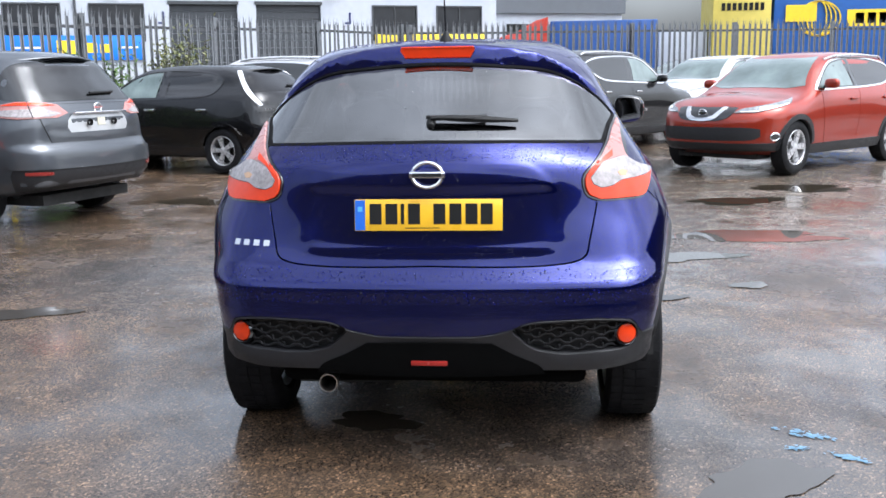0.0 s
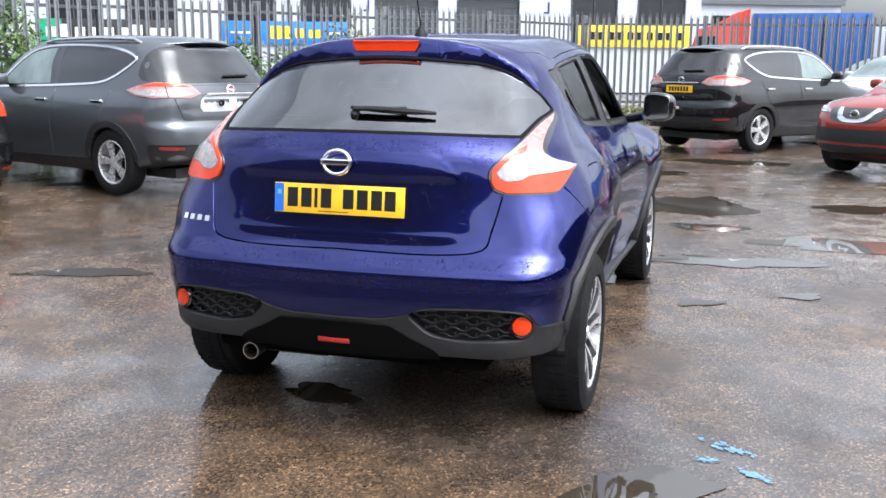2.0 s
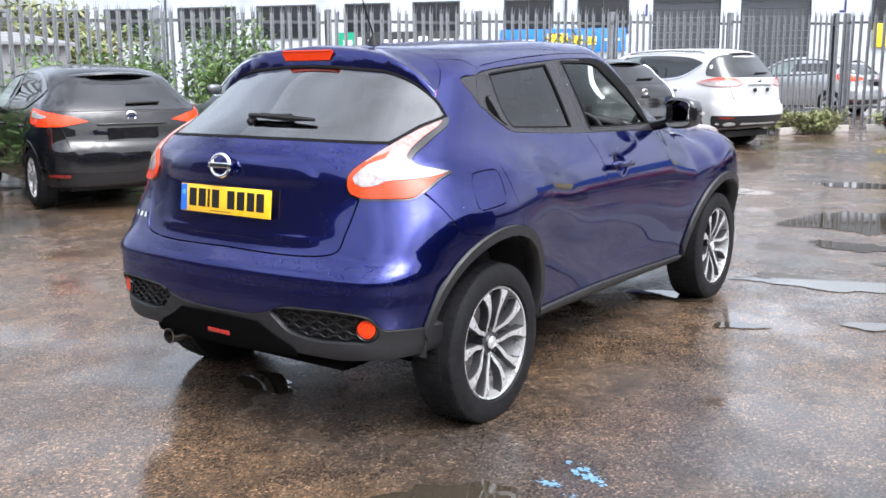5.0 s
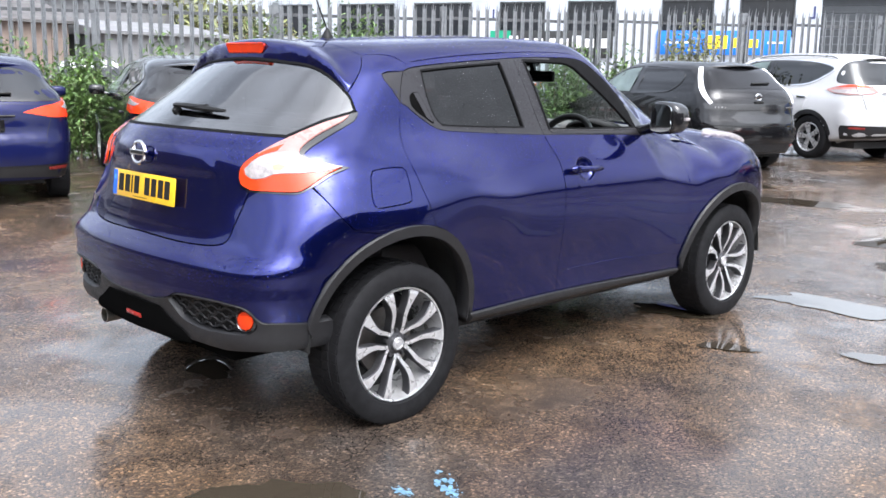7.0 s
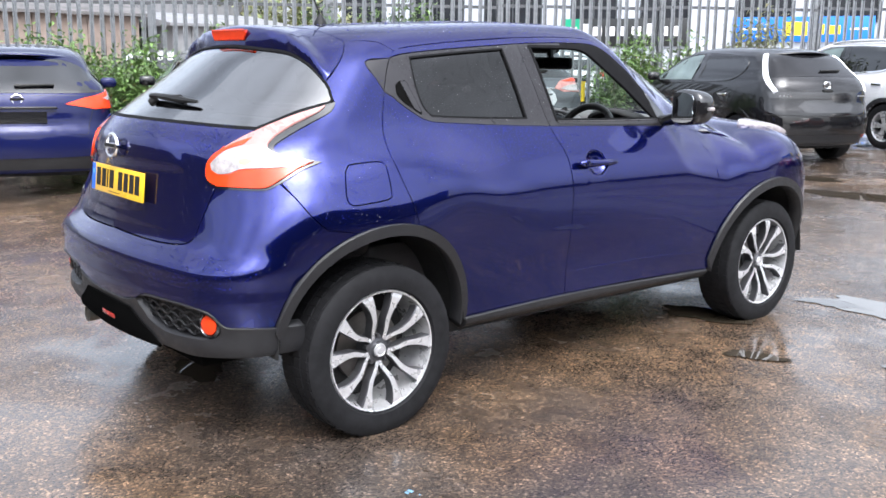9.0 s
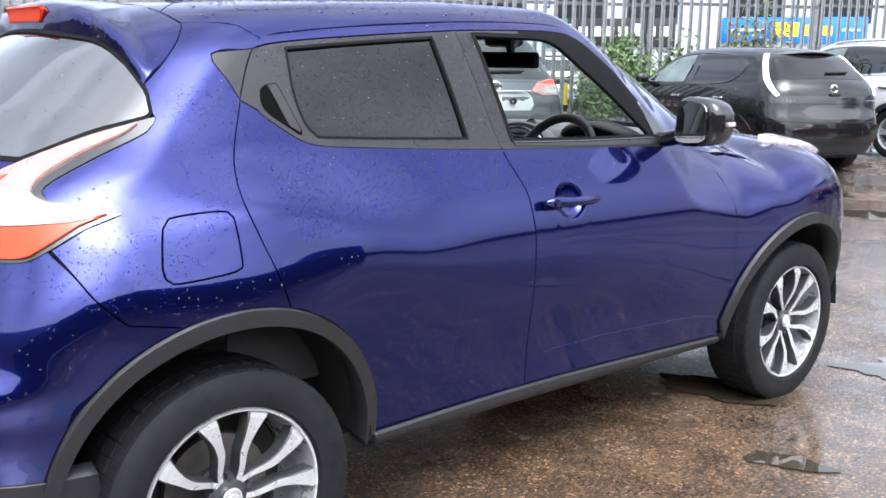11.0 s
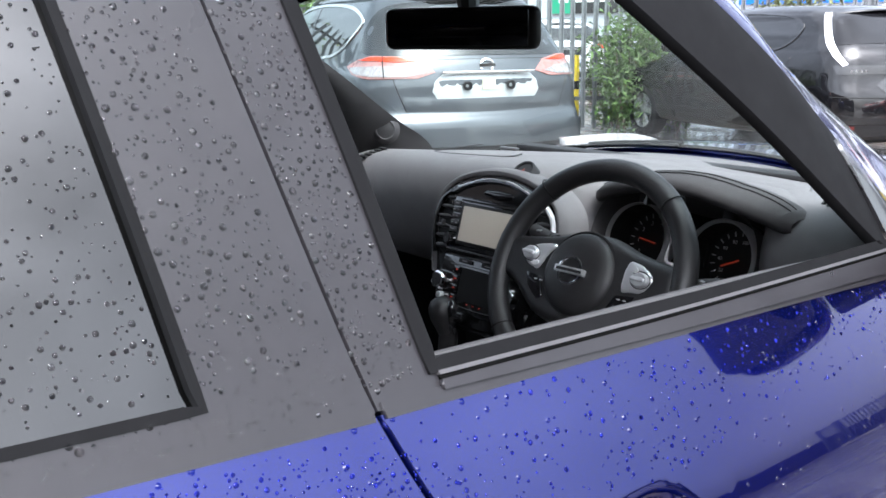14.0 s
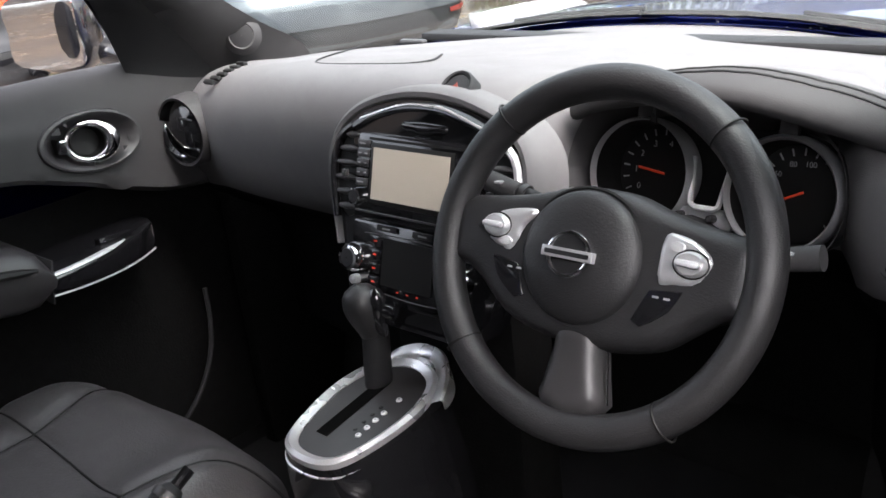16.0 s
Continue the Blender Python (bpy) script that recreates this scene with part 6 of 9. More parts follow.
for i in range(4):
    part("climate_button", boxm(-.074, -.054, -.0385 - i * .0175, -.0255 - i * .0175, .0122, .0140, m=SQ), GLOSS_BLACK, clim, bevel=.001)
    part("button_lamp", boxm(-.066, -.061, -.0325 - i * .0175, -.0305 - i * .0175, .0141, .0147, m=SQ), glow, clim)
for i in range(3):
    part("button_lamp", boxm(-.022 + i * .017, -.019 + i * .017, -.0915, -.0900, .0122, .0130, m=SQ), glow, clim)
for s in (-1, 1):
    q = SQ @ Matrix.Translation((s * .0925 - .006, -.058, 0))
    part("dial_knob", lathe([(.0125, .0290), (.0160, .0285), (.0185, .0240), (.0195, .012)], 28, "Z", q), CHROME, clim, "chrome rotary knob", smooth=True)
    part("knob_face", lathe([(.001, .0300), (.0115, .0296), (.0128, .0275)], 24, "Z", q), SOFT_DARK, clim, smooth=True)
    part("small_knob", lathe([(.001, .022), (.006, .021), (.007, .012)], 16, "Z", SQ @ Matrix.Translation((s * .090 - .004, -.086, 0))), BRIGHT, clim, smooth=True)
for i in range(2):
    part("rocker", boxm(-.062 + i * .062, -.028 + i * .062, -.0175, -.0095, .0122, .0155, m=SQ), SOFT_DARK, clim, bevel=.001)
    part("rocker_mark", boxm(-.052 + i * .062, -.038 + i * .062, -.0148, -.0128, .0156, .0159, m=SQ), WHITE_MARK, clim)
part("stack_foot", boxm(-.095, .115, 2.515, 2.60, .45, .87), FOOTWELL_BLACK, stack, bevel=.01)
hz = attach("hazard_button", None, car, "round hazard button on the dashboard top")
HQ = Matrix.Translation((.034, 2.550, 1.1190)) @ pose(0, 0, 0, 44, 0, 0)
part("ring", lathe([(.025, -.02), (.0245, .005), (.0225, .0075), (.0195, .006), (.019, .002)], 28, "Z", HQ), SOFT_DARK, hz, smooth=True)
part("button", lathe([(.001, .006), (.0185, .0045)], 24, "Z", HQ), SOFT_DARK, hz)
part("triangle", extrude_poly([(-.006, -.004), (.006, -.004), (0, .006)], .001, HQ @ Matrix.Translation((0, 0, .0062))), plain("dull_red_mark", (.16, .02, .012), .5), hz)


def round_vent(x, y, z, turn, r, flipx=1):
    v = attach("round_vent", None, car, "round black air vent with a chrome crescent")
    q = Matrix.Translation((x, y, z)) @ pose(0, 0, 0, 90, 0, turn)
    part("collar", lathe([(r * 1.14, -.03), (r * 1.12, -.002), (r * 1.06, .006), (r * .99, .004), (r * .96, -.03)], 40, "Z", q), PILLAR_SOFT, v, smooth=True)
    part("barrel", lathe([(r * .98, .006), (r * .92, -.012), (.001, -.03)], 40, "Z", q), GLOSS_BLACK, v, smooth=True)
    part("disc", lathe([(.001, .010), (r * .45, .008), (r * .66, .0), (r * .70, -.012)], 32, "Z", q @ Matrix.Translation((r * .14, r * .10, -.004)) @ pose(0, 0, 0, 0, 14, 0)), GLOSS_BLACK, v, smooth=True)
    part("disc_slit", tube([q @ Matrix.Translation((r * .14, r * .10, -.004)) @ Vector((x * r, .3 * r + .05 * r * math.cos(3 * x), .008)) for x in np.linspace(-.4, .5, 7)], .0016, 5), SPOKE_GREY, v)
    part("crescent", tube([q @ Vector((r * .78 * math.cos(a), r * .78 * math.sin(a), .002)) for a in np.linspace(radians(165), radians(265), 16)], .006, 6, radii=[.001 + .009 * math.sin(math.pi * i / 15) for i in range(16)]), CHROME, v, smooth=True)


round_vent(-.624, 2.570, 1.004, 4, .056)
round_vent(.565, 2.600, .985, -8, .054)
dm = attach("side_demister", None, car, "row of demister slots on the dashboard corner")
for i in range(6):
    t = i / 5
    part("slot", boxm(-.012, .012, -.0042, .0042, -.004, .003, m=Matrix.Translation((-.545 + .004 * t, 2.588 + .068 * t, 1.0905 + .0165 * t)) @ pose(0, 0, 0, 34 * (1 - t) + 4, 0, 0)), INK, dm, bevel=.002)
sl = attach("side_vent", None, car)
for i in range(4):
    part("vent_slit", tube([(.480 + .028 * t + .012 * i, 2.705 - .01 * i, 1.052 + .036 * t - .003 * i + .006 * math.sin(3 * t)) for t in (0, .5, 1, 1.5, 2.1, 2.8)], .0038, 5), INK, sl)

# instrument cluster
clus = attach("instrument_cluster", None, car, "two round dials in silver rings")
for gx, gz, r in ((.245, 1.021, .0600), (.411, 1.016, .0570)):
    q = Matrix.Translation((gx, 2.613, gz)) @ pose(0, 0, 0, 90 - 16, 0, 0)
    part("dial_face", lathe([(.001, -.050), (r * .95, -.050), (r * 1.01, .002)], 40, "Z", q), DIAL, clus)
    wide = 1.055 if gx < .3 else 1.10
    part("dial_ring", lathe([(r * 1.01, -.03), (r * wide, -.02), (r * wide, .006), (r * (1 + wide) / 2, .011), (r * 1.005, .006), (r * 1.0, .0)], 56, "Z", q), RING_GREY, clus, smooth=True)
    part("ring_tab", boxm(-.010, .010, r * 1.02, r * 1.02 + .030, -.004, .006, m=q), SPOKE_GREY, clus, bevel=.002)
    for i in range(17):
        a = radians(225 - i * 16.875)
        m = q @ Matrix.Translation((math.cos(a) * r * .80, math.sin(a) * r * .80, -.0490)) @ pose(0, 0, 0, 0, 0, math.degrees(a))
        part("tick", boxm(-.004, .004, -.0008, .0008, 0, .0008, m=m), WHITE_MARK, clus)
    a0 = 172 if gx < .3 else 205
    part("needle", boxm(-.006, r * .48, -.0013, .0011, -.044, -.042, m=q @ pose(0, 0, 0, 0, 0, a0)), needle, clus, "lit red needle")
    for i in range(5):
        a = radians(213 - i * 34)
        c = bpy.data.curves.new("numeral", "FONT")
        c.body = (str(i) if gx < .3 else str(i * 20 + 20))
        c.size, c.align_x, c.align_y = .0105 if gx < .3 else .0085, "CENTER", "CENTER"
        tmp = new("numeral", c)
        bpy.context.view_layer.update()
        me = bpy.data.meshes.new_from_object(tmp)
        bpy.data.objects.remove(tmp)
        me.materials.append(WHITE_MARK)
        attach("numeral", me, clus, at=q @ Matrix.Translation((math.cos(a) * r * .58, math.sin(a) * r * .58, -.0490)))
bq2 = Matrix.Translation((.326, 2.613, 1.0)) @ pose(0, 0, 0, 90 - 16, 0, 0)
part("bridge", boxm(-.035, .035, -.05, .06, -.045, -.03, m=bq2), DIAL, clus, bevel=.004)
part("bridge_bar", tube([bq2 @ Vector(p) for p in ((-.022, .045, -.004), (-.0185, .010, .002), (-.0165, -.006, .004), (-.010, -.010, .005), (.012, -.010, .005), (.017, -.006, .004), (.0195, .010, .002), (.024, .045, -.004))], .0035, 6), SATIN, clus, smooth=True)
for x in (-.026, .012):
    part("trip_knob", lathe([(.001, .016), (.0035, .0155), (.0045, .012), (.0045, 0)], 14, "Z", bq2 @ Matrix.Translation((x, -.020, 0))), SOFT_DARK, clus, smooth=True)
part("bridge_plate", boxm(-.034, .034, -.032, -.010, -.008, .002, m=bq2), RING_GREY, clus, bevel=.004)
# recess round the dials
out_l = ring((-.172, .015), (-.150, .082), (-.08, .108), (0, .112), (.09, .098), (.140, .070), (.157, .012), (.138, -.040), (.09, -.056), (0, -.062), (-.08, -.066), (-.148, -.042), step=.012)
in_l = ring((-.148, .022), (-.128, .068), (-.081, .088), (0, .080), (.085, .080), (.128, .060), (.148, .014), (.128, -.034), (.085, -.050), (0, -.040), (-.081, -.048), (-.128, -.026), step=.012)
rows = []
for k in range(64):
    a = out_l[int(k * len(out_l) / 64)]
    b = in_l[int(k * len(in_l) / 64)]
    rows.append([bq2 @ Vector((a[0] + (b[0] - a[0]) * t, a[1] + (b[1] - a[1]) * t, .022 - .060 * t ** 1.6 + .0)) for t in np.linspace(0, 1, 7)])
loft(rows + rows[:1], PILLAR_SOFT, "dial_recess", clus, "grey recess round the dials")
part("dial_back", extrude_poly([tuple(p) for p in (in_l if area(in_l) > 0 else in_l[::-1])], .004, bq2 @ Matrix.Translation((0, 0, -.062))), DIAL, clus)
# crescent brow over the dials with two stitch lines, and the dash top behind it
EDGE = [(.158, 2.604, 1.094), (.190, 2.584, 1.108), (.235, 2.570, 1.121), (.300, 2.562, 1.131), (.370, 2.563, 1.133), (.430, 2.570, 1.121), (.480, 2.582, 1.106), (.515, 2.595, 1.092), (.532, 2.606, 1.087)]
BACK = [(.160, 2.612, 1.097), (.196, 2.606, 1.115), (.245, 2.608, 1.131), (.310, 2.612, 1.142), (.380, 2.624, 1.144), (.445, 2.640, 1.132), (.500, 2.655, 1.114), (.533, 2.652, 1.100), (.541, 2.632, 1.092)]
ea, ba = spline(EDGE, .01), spline(BACK, .01)
brow, top, seam = [], [], ([], [])
for i in range(49):
    t = i / 48
    e, b = Vector(ea[int(round(t * (len(ea) - 1)))]), Vector(ba[int(round(t * (len(ba) - 1)))])
    n = Vector((0, -.15, 1)).normalized()
    d = b - e
    h = .30 * d.length
    brow.append([e + Vector((0, .045, -.022)), e + Vector((0, .012, -.019)), e + Vector((0, .004, -.016)), e + Vector((0, .000, -.011)), e + Vector((0, -.0008, -.005)), e + d * .02 + n * h * .06, e + d * .10 + n * h * .30, e + d * .30 + n * h * .52, e + d * .55 + n * h * .60, e + d * .8 + n * h * .42, b, b - n * .012])
    for q, k, c in ((0, .42, .585), (1, .60, .585)):
        seam[q].append(e + d * k + n * (h * c + .0003))
    z1 = float(top_z(b.x)) - .004
    f = float(face_y(b.x))
    y1 = max(2.80, f + .15)
    top.append([b.lerp(Vector((b.x, y1, z1)), k) + Vector((0, 0, -.006 - .010 * k + .004 * math.sin(math.pi * k))) for k in np.linspace(0, 1, 8)])
loft(brow, PILLAR_SOFT, "dial_brow", car, "dark padded brow over the dials with stitching")
loft(top, SOFT, "dash_top", car, "soft grey dashboard top behind the brow")
for q in seam:
    part("stitching", tube(q[4:-2], .0011, 5), INK, car)
part("cluster_stalk", extrude_poly([(-.004, -.008), (.004, -.011), (.002, .009)], .003, Matrix.Translation((.274, 2.597, 1.097)) @ pose(0, 0, 0, 80, 0, 0)), CHROME, car)

# steering wheel
sw = attach("steering_wheel", None, car, "black leather three-spoke steering wheel with silver buttons")
WQ = Matrix.Translation((.313, 2.405, 1.007)) @ pose(0, 0, 0, 90 - 25.3, 0, 2.7) @ pose(0, 0, 0, 0, 0, -.9)
Rw = .1705
part("rim", tube([WQ @ Vector((Rw * math.cos(a), Rw * math.sin(a) * .985, 0)) for a in np.linspace(0, 2 * math.pi, 96, endpoint=False)], .0178, 18, closed=True), WHEEL_LEATHER, sw, smooth=True)
for a in (48.5, 134.5, 222, 308):
    t = radians(a)
    c, tn = Vector((Rw * math.cos(t), Rw * math.sin(t), 0)), Vector((math.cos(t), math.sin(t), 0))
    part("rim_seam", tube([WQ @ (c + tn * .0190 * math.cos(b) + Vector((0, 0, .0190)) * math.sin(b)) for b in np.linspace(0, 6.283, 20, endpoint=False)], .0012, 5, closed=True), INK, sw)
part("hub", lathe([(.001, .0275), (.020, .0268), (.040, .0245), (.054, .0205), (.0610, .0165), (.0640, .0120), (.0650, .0060), (.0650, -.01)], 72, "Z", WQ @ Matrix.Translation((-.004, -.004, 0))), WHEEL_LEATHER, sw, "round airbag cover", smooth=True)
part("hub_groove", tube([WQ @ Vector((p[0], p[1], .0075)) for p in arc(-.004, -.004, .0672, 0, 354, 60)], .0022, 6, closed=True), INK, sw)
edge_half = [(0, .066), (.034, .064), (.070, .053), (.105, .046), (.135, .042), (.164, .039), (.1665, 0.0), (.162, -.034), (.148, -.034), (.130, -.041), (.110, -.056), (.088, -.073), (.060, -.083), (.030, -.088), (0, -.089)]
pad = spline(edge_half[:6], .008)[:-1] + [edge_half[5], edge_half[6]] + spline(edge_half[7:], .008)
pad = [tuple(p) for p in pad]
pad = pad + [(-x, y) for x, y in pad[::-1] if x > .001]
pillow("spoke_pad", pad, WQ @ Matrix.Translation((0, 0, -.012)), WHEEL_LEATHER, sw, "", .020, .016, .010, .005, .004)
BZ = {1: ((.0785, .031), (.0925, .0325), (.1075, .0285), (.120, .021), (.1265, .0125), (.122, .0), (.1125, -.0095), (.095, -.013), (.0785, -.0135), (.0755, .008)),
      -1: ((-.060, .0335), (-.088, .032), (-.110, .0235), (-.1195, .009), (-.112, -.002), (-.098, -.0085), (-.0845, -.0105), (-.077, .0), (-.0715, .016))}
KNOB = {1: (.1078, .0084), -1: (-.1036, .0125)}
DOT = {1: (.0927, .0218), -1: (-.0895, -.0015)}
for s in (-1, 1):
    bz = ring(*BZ[s], step=.004)
    pillow("button_bezel", bz, WQ @ Matrix.Translation((0, 0, .0095)), BRIGHT, sw, "satin silver button panel", .0045, .005, .004, .004)
    kx, ky = KNOB[s]
    part("rocker", lathe([(.001, .0205), (.011, .020), (.0135, .0165), (.0138, .012)], 24, "Z", WQ @ Matrix.Translation((kx, ky, 0)) @ Matrix.Diagonal((1.15, .85, 1, 1))), BRIGHT, sw, smooth=True)
    part("rocker_groove", tube([WQ @ Vector((kx + .0168 * math.cos(a), ky + .0126 * math.sin(a), .0142)) for a in np.linspace(0, 6.283, 28, endpoint=False)], .0008, 4, closed=True), INK, sw)
    part("rocker_bar", boxm(kx - .012, kx + .012, ky - .0032, ky + .0032, .0195, .0265, m=WQ), SATIN, sw, bevel=.003)
    part("button", lathe([(.001, .0165), (.0055, .016), (.0065, .013)], 20, "Z", WQ @ Matrix.Translation((*DOT[s], 0)) @ Matrix.Diagonal((1.2, .8, 1, 1))), SATIN, sw, smooth=True)
    lb = outline([(s * .072, -.021), (s * .104, -.017)], [(s * .104, -.017), (s * .094, -.037), (s * .069, -.056)], [(s * .069, -.056), (s * .059, -.051)], [(s * .059, -.051), (s * .072, -.021)], step=.01)
    part("lower_button", extrude_poly([tuple(p) for p in (lb if area(lb) > 0 else lb[::-1])], .003, WQ @ Matrix.Translation((0, 0, .0095))), GLOSS_BLACK, sw, bevel=.001)
    for k in (0, 1):
        part("button_mark", boxm(s * .080 + k * .011 - .003, s * .080 + k * .011 + .003, -.027, -.025, .0127, .0132, m=WQ), WHITE_MARK, sw)
low = outline([(-.024, -.068), (-.025, -.105), (-.031, -.141)], [(-.031, -.141), (-.024, -.153), (.003, -.160), (.030, -.153), (.0425, -.138)], [(.0425, -.138), (.034, -.105), (.027, -.066)], [(.027, -.066), (0, -.060), (-.024, -.068)], step=.006)
pillow("lower_spoke", low, WQ @ Matrix.Translation((0, 0, -.009)), SPOKE_GREY, sw, "grey plastic lower spoke", .019, .020, .012, .005)
part("spoke_trim", tube([WQ @ Vector(p) for p in ((.036, -.086, -.004), (.0395, -.108, -.004), (.0455, -.136, -.003))], .0011, 6), CHROME, sw, smooth=True)
bt = tube([WQ @ Vector((-.007 + .0215 * math.cos(a), -.003 + .0205 * math.sin(a), .0300)) for a in np.linspace(0, 6.283, 40, endpoint=False)], .0022, 8, closed=True)
part("badge_ring", bt, CHROME, sw, smooth=True)
part("badge_bar", boxm(-.035, .021, -.0080, .0020, .026, .0335, m=WQ), BRIGHT, sw, bevel=.001)
part("badge_mark", boxm(-.031, .017, -.0052, -.0008, .0336, .0340, m=WQ), SOFT_DARK, sw)
part("column", cylm((.313, 2.43, .995), (.313, 2.66, .90), .045, .06, seg=20), SOFT_DARK, sw, smooth=True)
for s, z in ((-1, .012), (1, -.012)):
    st = attach("stalk", None, car, "black control stalk")
    a, b = WQ @ Vector((s * .03, .03 * (s < 0), -.06)), WQ @ Vector((s * (.165 if s < 0 else .192), .046 + z, -.05))
    part("lever", tube([a, a.lerp(b, .5), b], .009, 10, radii=[.009, .009, .011]), SOFT_DARK, st, smooth=True)
    part("tip", cylm(a.lerp(b, .74), b + (b - a) * .04, .0110, .0118, seg=18), PILLAR_SOFT, st, smooth=True)
    part("collar", cylm(a.lerp(b, .66), a.lerp(b, .71), .0125, seg=18), SPOKE_GREY, st, smooth=True)
    part("mark", boxm(-.004, .004, -.0035, .0035, 0, .002, m=Matrix.Translation(a.lerp(b, .88) + Vector((0, -.0095, .0075)))), WHITE_MARK, st)

# console with the selector
con = attach("centre_console", None, car, "gloss black console with a chrome selector surround")
CQ = Matrix.Translation((-.022, 2.378, .742)) @ pose(0, 0, 0, 9, 0, 0)
oval = ring((-.050, -.098), (-.064, -.03), (-.066, .04), (-.047, .102), (0, .128), (.047, .102), (.066, .04), (.064, -.03), (.050, -.098), (.03, -.125), (0, -.132), (-.03, -.125), step=.006) * [1.10, .84]
bm = bmesh.new()
rws = [[bm.verts.new(CQ @ Vector((p[0] * kx, p[1] * ky, z))) for p in oval] for kx, ky, z in ((1.0, 1.0, 0), (1.10, 1.03, -.012), (1.22, 1.06, -.05), (1.32, 1.1, -.15), (1.4, 1.2, -.45))]
for a, b in zip(rws, rws[1:]):
    for i in range(len(oval)):
        j = (i + 1) % len(oval)
        bm.faces.new((a[i], a[j], b[j], b[i]))
bmesh.ops.recalc_face_normals(bm, faces=bm.faces)
part("pedestal", bm, GLOSS_BLACK, con, smooth=True)
part("chrome_surround", band(oval * 1.0, oval * [.80, .86], -.01, .012, CQ), BRIGHT, con, "bright silver oval surround", smooth=True)
part("surround_line", tube([CQ @ Vector((*(p * [1.05, 1.03]), -.010)) for p in oval[::2]], .0016, 5, closed=True), BRIGHT, con, smooth=True)
ca = [radians(a) for a in np.linspace(24, 124, 25)]
rows = [[CQ @ Vector((.078 * math.cos(a) * k, .110 * math.sin(a) * k, z * math.sin(math.pi * (i + .6) / 25.2) ** .4)) for k, z in ((1.0, .004), (1.03, .012), (1.08, .017), (1.17, .021), (1.205, .017), (1.21, -.02))] for i, a in enumerate(ca)]
loft(rows, BRIGHT, "rear_plate", con, "raised silver plate behind the selector")
part("gate_plate", extrude_poly([tuple(p) for p in oval * [.82, .88]], .004, CQ), SPOKE_GREY, con)
# slot drawn as a flat strip with its shade as the colour
part("gate_slot", boxm(-.026, -.006, -.062, .056, .0042, .0052, m=CQ), SHADE_BLACK, con, bevel=.0004)
for i in range(5):
    part("gate_mark", lathe([(.001, .0062), (.0036, .0058), (.0042, .004)], 12, "Z", CQ @ Matrix.Translation((.030, -.042 + i * .0155 + (.013 if i == 4 else 0), 0))), SATIN, con)
for i in range(4):
    part("gate_dot", lathe([(.001, .0055), (.003, .005)], 8, "Z", CQ @ Matrix.Translation((.019, -.036 + i * .0155, 0))), INK, con)
sel = attach("gear_selector", None, car, "black gear selector lever")
part("stem", tube([(-.048, 2.427, .728), (-.046, 2.429, .77), (-.044, 2.431, .81), (-.043, 2.433, .85), (-.043, 2.433, .868)], .018, 18, radii=[.0190, .0185, .0180, .0175, .0120]), SOFT_DARK, sel, smooth=True)
part("knob", lathe([(.001, .031), (.010, .0295), (.018, .025), (.0235, .017), (.0260, .006), (.0255, -.006), (.0225, -.018), (.0190, -.030), (.0175, -.038)], 28, "Z", Matrix.Translation((-.051, 2.425, .862)) @ pose(0, 0, 0, 8, -10, 0)), WHEEL_LEATHER, sel, "smooth black leather knob", smooth=True)
part("knob_side", lathe([(.001, .034), (.007, .031), (.0125, .020), (.0150, .004), (.0140, -.016), (.010, -.034), (.004, -.046)], 24, "Z", Matrix.Translation((-.0325, 2.431, .857)) @ pose(0, 0, 0, 4, 6, 0)), GLOSS_BLACK, sel, smooth=True)
part("knob_button", lathe([(.001, .014), (.008, .012), (.010, .006), (.010, -.01)], 16, "X", Matrix.Translation((-.016, 2.434, .860))), GLOSS_BLACK, sel, smooth=True)
part("tunnel", boxm(-.14, .08, 1.3, 2.34, .38, .60), SOFT_DARK, car, bevel=.03)
hb = attach("handbrake", None, car, "black handbrake lever")
part("grip", tube([(-.085, 1.93, .640), (-.083, 2.03, .695), (-.081, 2.085, .724), (-.080, 2.125, .745), (-.0795, 2.135, .750)], .02, 14, radii=[.020, .021, .0185, .0165, .010]), SOFT_DARK, hb, smooth=True)
part("collar", cylm((-.0803, 2.118, .7415), (-.080, 2.127, .7465), .0185, seg=18), SPOKE_GREY, hb, smooth=True)
part("button", cylm((-.0797, 2.13, .748), (-.079, 2.156, .762), .0075, seg=12), GLOSS_BLACK, hb)


# seats
def puff(loop3, mat, name, parent, label=""):
    bm = bmesh.new()
    vs = [[bm.verts.new(p) for p in r] for r in loop3]
    for a, b in zip(vs, vs[1:]):
        for i in range(len(a)):
            j = (i + 1) % len(a)
            bm.faces.new((a[i], a[j], b[j], b[i]))
    bm.faces.new(vs[0][::-1])
    bm.faces.new(vs[-1])
    bmesh.ops.recalc_face_normals(bm, faces=bm.faces)
    return part(name, bm, mat, parent, label, smooth=True)


